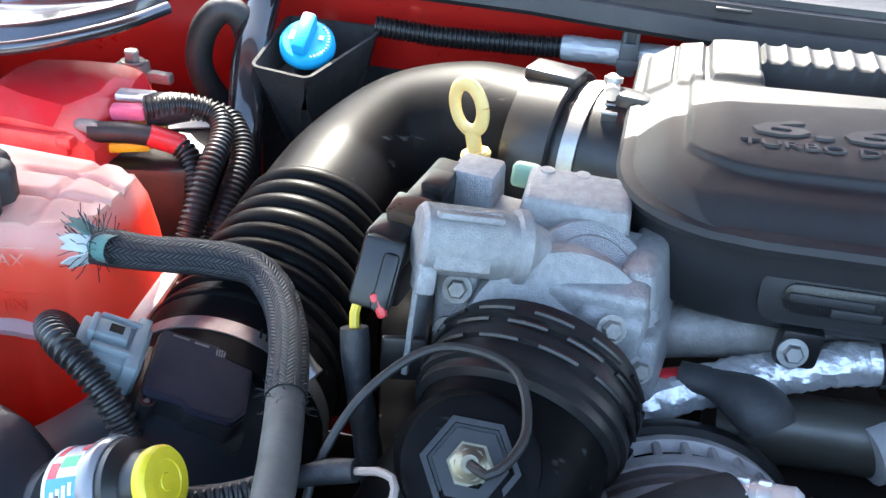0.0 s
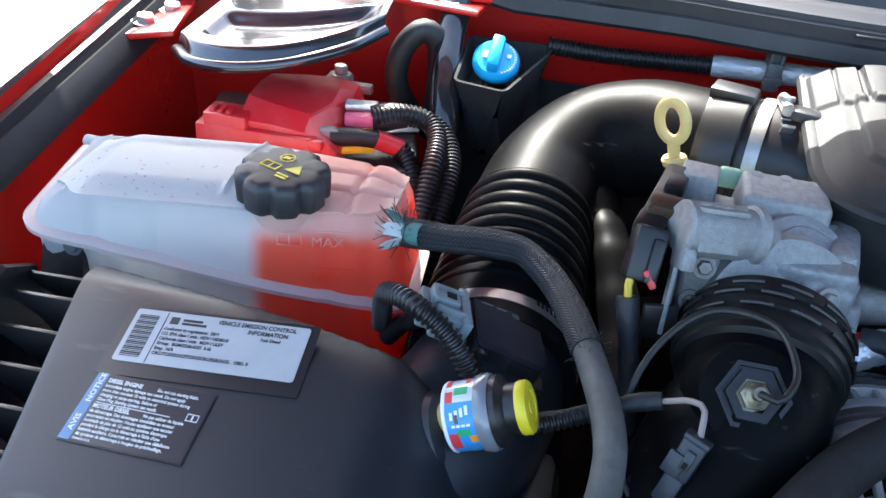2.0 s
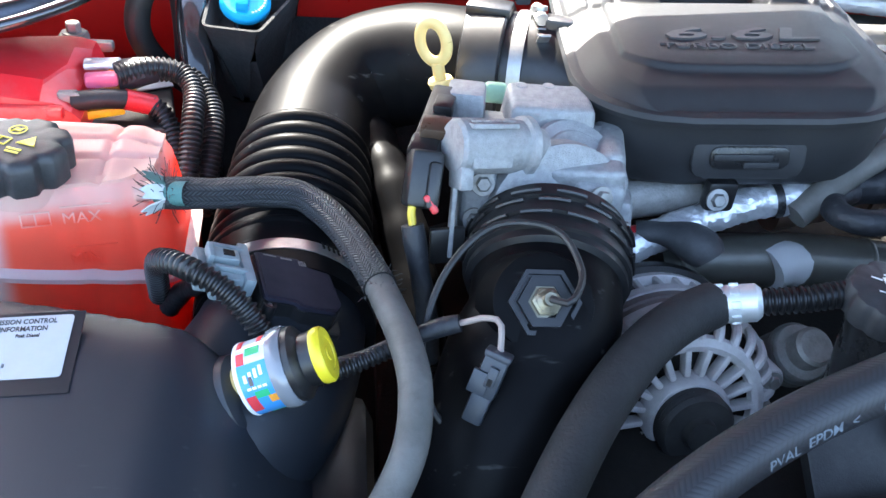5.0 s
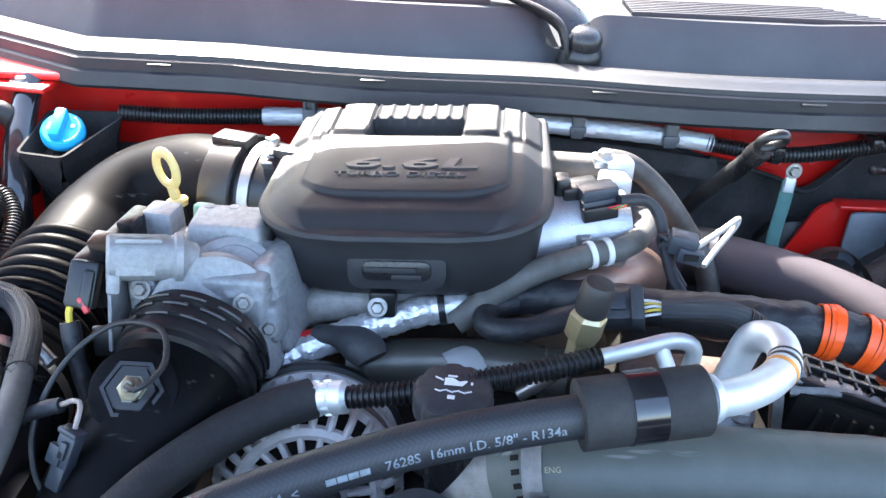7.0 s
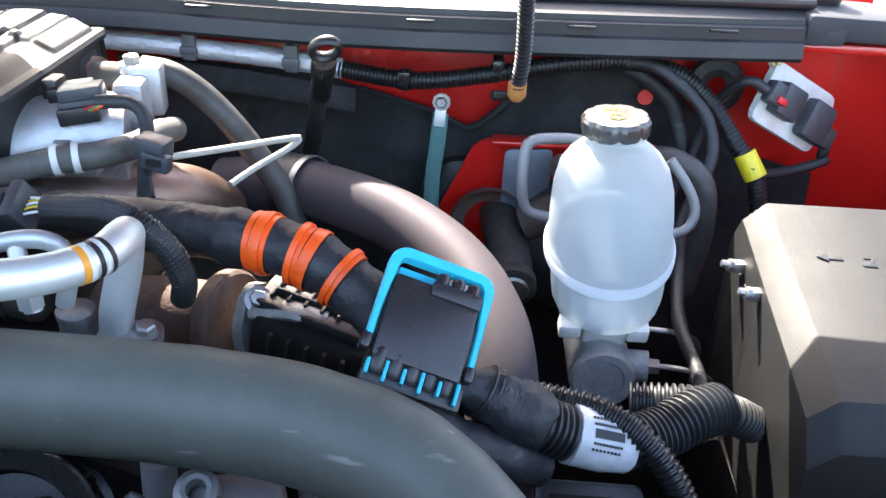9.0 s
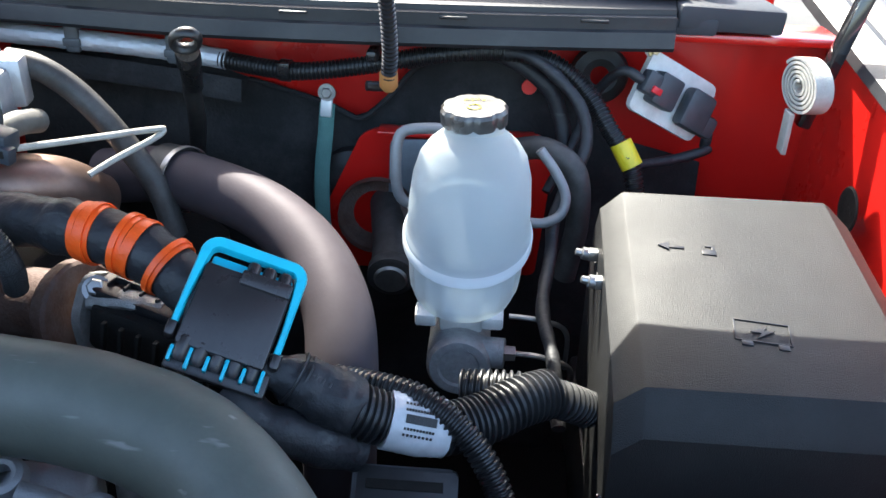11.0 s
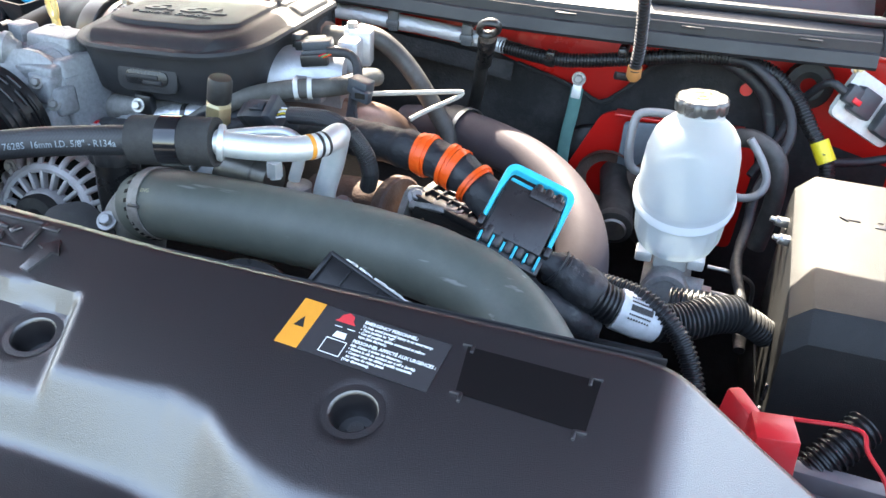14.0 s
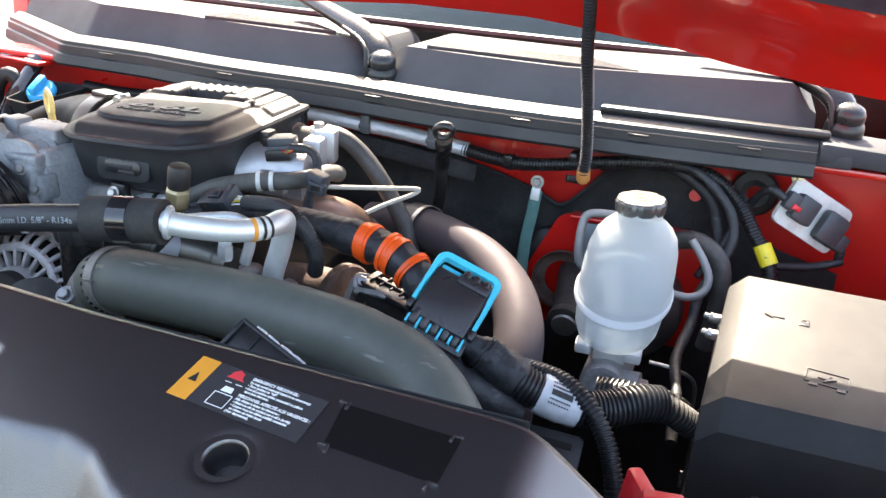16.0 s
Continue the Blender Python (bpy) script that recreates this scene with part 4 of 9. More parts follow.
def intake_gauge():
    g = thing("filter_gauge", (-0.215, 0.277, 1.01), "clear banded air filter gauge with a yellow cap", "gauge")
    o, ax = Vector((-0.2186, 0.2776, 1.0238)), Vector((0.92, 0.015, 0.39)).normalized()
    part("neck", lathe([(0.012, -0.012), (0.012, 0.004), (0, 0.004)], o, ax, 20), DIPYEL, g, "tan neck")
    part("barrel", lathe([(0, 0.0), (0.026, 0.0), (0.0275, 0.002), (0.0275, 0.026), (0.0, 0.026)], o, ax, 40), GAUGE, g, "colour-banded barrel")
    part("collar", lathe([(0.0275, 0.0258), (0.0305, 0.026), (0.0312, 0.030), (0.0312, 0.034), (0.0295, 0.037), (0, 0.037)], o, ax, 40), HAZE, g, "pale clear collar")
    part("cap_body", lathe([(0.0285, 0.035), (0.0285, 0.042), (0.023, 0.046), (0.0205, 0.047), (0.0205, 0.06), (0, 0.06)], o, ax, 36), BLACK, g)
    part("button", lathe([(0.0208, 0.056), (0.0215, 0.058), (0.0215, 0.0625), (0.020, 0.0645), (0.013, 0.065), (0.0125, 0.0642), (0.0055, 0.0642), (0.005, 0.065), (0, 0.065)], o, ax, 40), YELLOW, g, "yellow cap")
    out = Vector((-0.07, -0.40, 0.36))
    out = (out - ax * out.dot(ax)).normalized()
    up = out.cross(ax)
    up = up if up.z > 0 else -up

    def film(name, mt, h0, h1, a0, a1, r, label=""):
        """A thin patch, print or sheen, round the barrel from angle a0 to a1."""
        n = max(2, int(abs(a1 - a0) / 6))
        rows = []
        for k in range(n + 1):
            a = radians(a0 + (a1 - a0) * k / n)
            d = out * math.cos(a) + up * math.sin(a)
            rows.append([o + ax * h + d * q for h, q in ((h0, r - 0.0004), (h1, r - 0.0004), (h1, r), (h0, r))])
        part(name, loft(rows), mt, g, label)
    film("film", SKYINK, 0.0022, 0.0256, -170, 20, 0.0279, "blue printed film")
    # upper half: the barrel's sheen, put in as a paler film
    film("sheen_film", GAUGE, 0.0022, 0.0256, 20, 190, 0.0279, "pale blue upper sheen, put in the colour")
    for h0, h1, a0, a1, mt in ((0.003, 0.007, 52, 74, REDINK), (0.018, 0.022, 58, 80, REDINK), (0.003, 0.009, 20, 40, REDINK), (0.010, 0.021, 33, 48, GREENINK), (0.003, 0.0105, -62, -30, REDINK), (0.0105, 0.021, -36, -24, GREENINK), (0.019, 0.025, -50, -36, ORANGEINK),
                               (0.003, 0.009, 110, 130, REDINK), (0.010, 0.021, 100, 114, GREENINK), (0.003, 0.009, -120, -96, REDINK), (0.010, 0.021, -110, -96, GREENINK)):
        film("patch", mt, h0, h1, a0, a1, 0.0282)
    for k in range(4):
        film("bar", INKW, 0.006 + 0.0042 * k, 0.0085 + 0.0042 * k, -8 + 2 * k, 4 + 3 * k, 0.0282, "white printed bar")
        film("bar", INKW, 0.0065 + 0.0040 * k, 0.0095 + 0.0040 * k, -20, -16, 0.0282, "white printed bar")
    film("bar", BROWN, 0.0095, 0.0125, -14, 0, 0.0284, "dark printed bar")
    q = o - PLACE[g.name]
    for ob in g.children:
        ob.data.transform(Matrix.Translation(q) @ Matrix.Scale(0.86, 4) @ Matrix.Translation(-q))
    part("end_rim", lathe([(0.0219, -0.0005), (0.0239, -0.0005), (0.0244, 0.0007), (0.0243, 0.0021), (0.0236, 0.0022)], o, ax, 40), INKW, g, "white rim")


HAZE = material("hazy clear plastic", (0.20, 0.21, 0.23), 0.2, coat=0.6, spread=0.05)
GAUGE = material("blue-white film and sheen", (0.6, 0.66, 0.72), 0.2, spread=0.04, coat=0.5)


def rounded(corners, r, n=6):
    """An outline with rounded corners, from (x, y) corners."""
    out = []
    k = len(corners)
    for i in range(k):
        p, a, b = Vector(corners[i]), Vector(corners[i - 1]), Vector(corners[(i + 1) % k])
        u, v = (a - p).normalized(), (b - p).normalized()
        s, e = p + u * r, p + v * r
        for j in range(n + 1):
            t = j / n
            out.append(tuple((1 - t) ** 2 * s + 2 * t * (1 - t) * p + t * t * e))
    return out


def inset(loop, d):
    """The loop of (x, y) shrunk towards its inside by about d."""
    n = len(loop)
    area = sum(loop[i][0] * loop[(i + 1) % n][1] - loop[(i + 1) % n][0] * loop[i][1] for i in range(n))
    sg = 1 if area > 0 else -1
    out = []
    for i in range(n):
        a, b = Vector(loop[i - 1]), Vector(loop[(i + 1) % n])
        t = (b - a)
        if t.length > 1e-9:
            t.normalize()
        out.append((loop[i][0] - t.y * d * sg, loop[i][1] + t.x * d * sg))
    return out


def dense(loop, step=0.006):
    out = []
    n = len(loop)
    for i in range(n):
        a, b = Vector(loop[i]), Vector(loop[(i + 1) % n])
        k = max(1, int((b - a).length / step))
        out += [tuple(a.lerp(b, j / k)) for j in range(k)]
    return out


TANK = [(-0.292, 0.444), (-0.298, 0.552), (-0.45, 0.566), (-0.625, 0.545), (-0.605, 0.395), (-0.40, 0.419)]


def tank_loop(d, z, slope=0.0, groove=1.0):
    base = dense(rounded(TANK, 0.022), 0.005)
    pts = inset(base, d)
    out = []
    for (x, y), (bx, by) in zip(pts, base):
        g = 0.0
        for gx, w in ((-0.355, 0.006), (-0.322, 0.006), (-0.50, 0.007), (-0.55, 0.007)):
            g += math.exp(-((bx - gx) / w) ** 2)
        sgn = 1 if by < 0.48 else -1
        out.append((x, y + 0.0035 * g * sgn * groove, z + slope * (x + 0.45)))
    return out


def tank_plastic(name, through=0.55, clear=0.3):
    """Milky plastic, stained pink by the coolant that stands in its right-hand chamber."""
    m = milky(name, (0.74, 0.77, 0.78), through, 0.36, clear)
    N, L = m.node_tree.nodes, m.node_tree.links
    tc, sp = N.new("ShaderNodeTexCoord"), N.new("ShaderNodeSeparateXYZ")
    nz, ad = N.new("ShaderNodeTexNoise"), N.new("ShaderNodeVectorMath")
    nz.inputs["Scale"].default_value, nz.inputs["Detail"].default_value = 30, 4
    ad.operation = "MULTIPLY_ADD"
    ad.inputs[1].default_value = (0.004, 0.01, 0.02)
    L.new(tc.outputs["Object"], nz.inputs["Vector"])
    L.new(nz.outputs["Color"], ad.inputs[0])
    L.new(tc.outputs["Object"], ad.inputs[2])
    L.new(ad.outputs[0], sp.inputs[0])

    def span(out, a, b):
        r = N.new("ShaderNodeMapRange")
        r.interpolation_type = "SMOOTHSTEP"
        r.inputs[1].default_value, r.inputs[2].default_value = a, b
        L.new(sp.outputs[out], r.inputs[0])
        return r.outputs[0]

    def blend(fac, a, b):
        x = N.new("ShaderNodeMix")
        x.data_type = "RGBA"
        L.new(fac, x.inputs[0])
        for k, v in ((6, a), (7, b)):
            if isinstance(v, tuple):
                x.inputs[k].default_value = (*v, 1)
            else:
                L.new(v, x.inputs[k])
        return x.outputs[2]
    level = blend(span("Z", 0.168, 0.186), (0.97, 0.16, 0.09), (0.88, 0.65, 0.57))
    out = blend(span("X", 0.026, 0.046), (0.66, 0.70, 0.72), level)
    for n in N:
        if n.bl_idname == "ShaderNodeBsdfPrincipled":
            L.new(out, n.inputs["Base Color"])
        elif n.bl_idname in ("ShaderNodeBsdfTranslucent", "ShaderNodeBsdfTransparent"):
            L.new(out, n.inputs[0])
    return m


TANKM = tank_plastic("coolant stained tank plastic")
FLANGET = milky("clear moulded rim plastic", (0.80, 0.70, 0.68), 0.45, 0.25, clear=0.55)


def coolant_tank():
    t = thing("coolant_tank", (-0.45, 0.48, 0.88), "milky white coolant tank with orange-pink coolant in one end", "coolant tank")
    sl = 0.02
    part("upper_shell", loft([tank_loop(-0.002, 1.0145, -0.17), tank_loop(0.0, 1.020, -0.16), tank_loop(0.003, 1.036, -0.10), tank_loop(0.008, 1.051, -0.02), tank_loop(0.016, 1.062, sl), tank_loop(0.024, 1.0655, sl, 1.0)], False), TANKM, t, "milky translucent shell")
    part("seam", loft([tank_loop(-0.011, 1.008, -0.17, 0.3), tank_loop(-0.0115, 1.0125, -0.17, 0.3), tank_loop(-0.009, 1.0145, -0.17, 0.3), tank_loop(-0.001, 1.0148, -0.17, 0.3), tank_loop(-0.001, 1.007, -0.17, 0.3)], caps=False), FLANGET, t, "raised moulded seam")
    part("lower_shell", loft([tank_loop(0.012, 0.885), tank_loop(0.002, 0.90), tank_loop(-0.001, 1.008, -0.17)]), TANKM, t)
    pool = dense(rounded([(-0.2945, 0.462), (-0.3, 0.540), (-0.412, 0.550), (-0.412, 0.442), (-0.40, 0.442)], 0.015), 0.008)
    part("coolant", loft([[(x, y, z) for x, y in inset(pool, d)] for d, z in ((0.010, 0.889), (0.006, 0.90), (0.006, 0.985), (0.009, 1.03), (0.011, 1.05), (0.013, 1.058))]), COOLANT, t, "orange-pink coolant")

    def crown(u, v):
        x = -0.598 + 0.290 * u
        tuck = 0.020 * (1 - smooth(0, 0.10, u)) + 0.012 * (1 - smooth(0, 0.08, 1 - u))
        a = lerp_row([(-0.605, 0.400), (-0.40, 0.424), (-0.292, 0.449)], x) + 0.011 + tuck
        b = lerp_row([(-0.625, 0.542), (-0.45, 0.563), (-0.298, 0.549)], x) - 0.012 - tuck
        y = a + (b - a) * v
        edge = min(u, 1 - u) * 0.290
        side = min(v, 1 - v) * (b - a)
        z = 1.0655 + 0.02 * (x + 0.45) + 0.006 * smooth(0, 0.03, edge) * smooth(0, 0.034, side)
        # three soft ribs over the wet chamber and one cross groove
        wet = smooth(-0.395, -0.375, x)
        z -= 0.0045 * wet * (math.exp(-((v - 0.34) / 0.035) ** 2) + math.exp(-((v - 0.67) / 0.035) ** 2))
        z -= 0.003 * math.exp(-((x + 0.345) / 0.0035) ** 2) * wet - 0.0035 * math.exp(-((x + 0.4535) / 0.0022) ** 2) * smooth(0.08, 0.2, v)
        return Vector((x, y, z))
    part("crown", sheet(crown, 150, 60, 0.003), TANKM, t)
    # condensation on the dry end
    rnd = random.Random(5)
    drops = []
    for k in range(60):
        u, v = rnd.uniform(0.04, 0.56), min(0.95, abs(rnd.gauss(0.05, 0.28)) + 0.03)
        r = rnd.uniform(0.0008, 0.0019)
        drops.append(lathe([(0, 0.35 * r), (0.6 * r, 0.26 * r), (r, -0.2 * r)], crown(u, v), (0, 0, 1), 8))
    ob = part("droplets", joined(*drops), FLANGET, t, "condensation droplets")
    tagged(ob, "condensation droplets", kind="stuff")
    part("neck", lathe([(0.0335, 0.010), (0.0335, 0.0235), (0.032, 0.0255), (0.0, 0.0255)], (-0.403, 0.460, 1.043), (0, -0.02, 1), 40), TANKM, t)
    part("back_nub", lathe([(0, 0.02), (0.006, 0.018), (0.008, 0), (0.008, -0.02)], (-0.617, 0.535, 1.045), (-1, 0.3, 0), 16), TANKM, t)
    part("outlet", lathe([(0.008, 0), (0.008, 0.028), (0.0095, 0.03), (0, 0.03)], (-0.318, 0.452, 1.057), (1, -0.15, 0.1), 20), TANKM, t)
    # moulded level marks on the front
    for z, w in (("MAX", 1.043), ("MIN", 1.006)):
        m = plane_at((-0.369, 0.4258, w), (1, 0.22, 0), (0, 0.06, 1))
        part("level_mark", joined(lettering(z, 0.013, m, 0.0006), _moved(rbox((0.018, 0.014, 0), (0.036, 0.001, 0.0012), 0), m), *([_moved(rbox(p, q, 0), m) for p, q in (((-0.018, 0.011, 0), (0.020, 0.001, 0.0012)), ((-0.018, 0.0, 0), (0.020, 0.001, 0.0012)), ((-0.028, 0.0055, 0), (0.001, 0.012, 0.0012)), ((-0.008, 0.0055, 0), (0.001, 0.012, 0.0012)), ((-0.018, 0.0055, 0), (0.001, 0.012, 0.0012)))] if z == "MAX" else [])), TANKM, t)
    c = part("cap", lobed([(0.0, 0.0), (0.037, 0.0), (0.0395, 0.003), (0.0405, 0.022), (0.0390, 0.0265), (0.036, 0.0285), (0.031, 0.0292), (0, 0.0292)], (-0.403, 0.457, 1.0675), (0, -0.02, 1), 8, 0.0056), CAPT, t, "black lobed screw cap")
    m = Matrix.Translation((-0.403, 0.457, 1.0972)) @ pose(0, 0, 0, 1, 0, -22)
    marks = [_moved(lathe([(0.0058, 0), (0.0068, 0), (0.0068, 0.0004), (0.0058, 0.0004), (0.0058, 0)], (0, 0, 0), (0, 0, 1), 24), m @ pose(-0.006, 0.013, 0)),
             _moved(rbox((0, 0, 0), (0.0125, 0.001, 0.0006), 0), m @ pose(-0.006, 0.013, 0.0002, 0, 0, 45)), _moved(rbox((0, 0, 0), (0.006, 0.004, 0.0006), 0), m @ pose(-0.006, 0.013, 0.0002)),
             _moved(prism([(-0.008, -0.006), (0.008, -0.006), (0, 0.007)], 0.0004, Matrix()), m @ pose(0.013, 0.002, 0)),
             _moved(joined(rbox((0, 0.005, 0), (0.016, 0.001, 0.0006), 0), rbox((0, -0.004, 0), (0.016, 0.001, 0.0006), 0), rbox((-0.008, 0, 0), (0.001, 0.01, 0.0006), 0), rbox((0, 0, 0), (0.001, 0.01, 0.0006), 0), rbox((0.008, 0, 0), (0.001, 0.01, 0.0006), 0)), m @ pose(-0.009, -0.005, 0.0002)),
             _moved(joined(rbox((0, 0, 0), (0.012, 0.002, 0.0005), 0), rbox((0.001, -0.004, 0), (0.011, 0.002, 0.0005), 0)), m @ pose(0.01, -0.012, 0.0002))]
    for bm in marks:
        part("cap_mark", bm, YELLOW, c, "yellow printed mark")


CAPT = material("dusty dark cap plastic", (0.036, 0.037, 0.040), 0.5, dirt=0.14, grain=(500, 0.12), spots=(60, 0.7))


def lobed(profile, at, axis, lobes, amp, seg=96):
    bm = bmesh.new()
    m = Matrix.Translation(at) @ Vector((0, 0, 1)).rotation_difference(Vector(axis).normalized()).to_matrix().to_4x4()
    rings = []
    for r, h in profile:
        if r < 1e-6:
            rings.append([bm.verts.new(m @ Vector((0, 0, h)))])
            continue
        ring = []
        for k in range(seg):
            a = 2 * math.pi * k / seg
            q = r - amp * (max(0, math.cos(lobes * a)) ** 1.6) * min(1, r / 0.03)
            ring.append(bm.verts.new(m @ Vector((q * math.cos(a), q * math.sin(a), h))))
        rings.append(ring)
    for a, b in zip(rings, rings[1:]):
        for k in range(seg):
            f = list(dict.fromkeys([a[k % len(a)], a[(k + 1) % len(a)], b[(k + 1) % len(b)], b[k % len(b)]]))
            if len(f) > 2:
                bm.faces.new(f)
    return bm


# ---- engine cover ----
LETTERS = material("dusty raised lettering", (0.05, 0.048, 0.05), 0.5, spots=(60, 0.6), dirt=0.2)

def engine_cover():
    c = thing("engine_cover", (0.19, 0.61, 1.07), "dark grey plastic engine cover with moulded lettering and ribbed rear", "engine cover")
    m = pose(0.190, 0.625, 1.132, 3.5, -3.5, -4)
    HW, F, B = 0.146, -0.150, 0.130

    def half(y):
        r = 0.088
        if y < F + r:
            q = (F + r - y) / r
            return HW - 0.092 * (1 - math.sqrt(max(0, 1 - q ** 2.4)))
        return HW - 0.002 * smooth(0.0, B, y)
    out = [(half(y), y) for y in [F + (B - F) * (k / 60) for k in range(61)]]
    loop = [(-x, y) for x, y in out][::-1] + out[:]
    loop = [p for i, p in enumerate(loop) if i == 0 or (Vector(p) - Vector(loop[i - 1])).length > 1e-5]

    def ring(d, z, dy=0.0):
        return [m @ Vector((x, y + dy, z)) for x, y in inset(loop, d)]
    part("bowl", loft([ring(0.02, -0.078), ring(0.012, -0.07), ring(0.006, -0.03), ring(0.0035, -0.010), ring(0.005, -0.008)]), COVER, c)
    part("lid_rim", loft([ring(0.004, -0.0085), ring(-0.003, -0.008), ring(-0.0045, -0.003), ring(-0.002, 0.001), ring(0.004, 0.003), ring(0.01, 0.002)]), COVER, c)

    def top(u, v):
        y = F + 0.003 + (B - F - 0.004) * v
        x = (2 * u - 1) * (half(y) - 0.002)
        edge = min(half(y) - abs(x), y - F)
        h = 0.0 + 0.013 * smooth(0, 0.03, edge) + 0.006 * smooth(0.02, 0.07, edge)
        # raised lettering panel
        px = smooth(0.107, 0.103, abs(x)) * smooth(-0.104 + 0.03 * (abs(x) / 0.105) ** 6, -0.099 + 0.03 * (abs(x) / 0.105) ** 6, y) * smooth(0.05, 0.04, y)
        h += 0.0045 * px
        # stepped rear with two ribs on each side, a well and a ribbed bar
        ax = abs(x)
        rear = smooth(0.024, 0.033, y - 0.008 * smooth(0.06, 0.14, ax))
        rib = smooth(0.0505, 0.0555, ax) * (1 - 0.85 * math.exp(-((ax - 0.094) / 0.003) ** 4) - 0.5 * math.exp(-((ax - 0.118) / 0.002) ** 4)) * smooth(0.143, 0.137, ax)
        h += (0.0065 - 0.0015 * smooth(0.09, 0.1, ax)) * rear * rib
        inner = smooth(0.053, 0.049, ax)
        h += inner * (-0.032 * smooth(0.026, 0.031, y) * smooth(0.078, 0.072, y) + smooth(0.072, 0.080, y) * (0.004 + 0.0025 * (0.5 + 0.5 * math.cos(x / 0.0083 * math.pi)) ** 4))
        h -= 0.03 * smooth(B - 0.02, B, y) ** 2
        return m @ Vector((x, y, 0.001 + h))
    part("lid", sheet(top, 180, 150, 0.002), COVER, c)
    # moulded lettering
    hz = 0.0288
    part("lettering", joined(lettering("6.6L", 0.038, m @ pose(-0.068, -0.055, hz - 0.0035) @ Matrix(((2.15, 0.28, 0, 0), (0, 0.84, 0, 0), (0, 0, 1, 0), (0, 0, 0, 1))), 0.0012, bold=0.0007),), LETTERS, c, "raised lettering")
    part("lettering", lettering("TURBO DIESEL", 0.0155, m @ pose(-0.072, -0.073, hz - 0.0035) @ Matrix.Diagonal((1.32, 0.8, 1, 1)), 0.001), LETTERS, c, "raised lettering")
    # badge recess at the front
    q = m @ pose(-0.002, F + 0.0095, -0.040, 78, 0, 0)
    part("badge_recess", prism(rounded([(-0.048, -0.02), (0.048, -0.02), (0.048, 0.018), (-0.048, 0.018)], 0.012), 0.006, q, 0.002), COVER, c)
    part("badge_slot", prism(rounded([(-0.034, -0.011), (0.034, -0.011), (0.034, 0.009), (-0.034, 0.009)], 0.0095), 0.003, q @ pose(0, 0, 0.005), 0.001), SATIN, c)
    part("badge_bar", joined(_moved(rbox((-0.006, 0.0, 0.0085), (0.05, 0.006, 0.003), 0.001), q), _moved(rbox((0.010, -0.007, 0.0085), (0.03, 0.006, 0.003), 0.001), q)), COVER, c, "plain bar badge")
    part("mount_tab", rbox((0.168, 0.490, 1.042), (0.028, 0.016, 0.03), 0.005), BLACK, c)
    part("bolt", bolt((0.163, 0.480, 1.042), (0, -1, 0.35), 0.0065, 0.006), STEEL, c, "zinc bolt")
    # the air outlet under its right side
    part("rear_skirt", rbox((0.21, 0.72, 1.10), (0.26, 0.05, 0.06), 0.01, (8, -3.5, -4)), COVER, c)


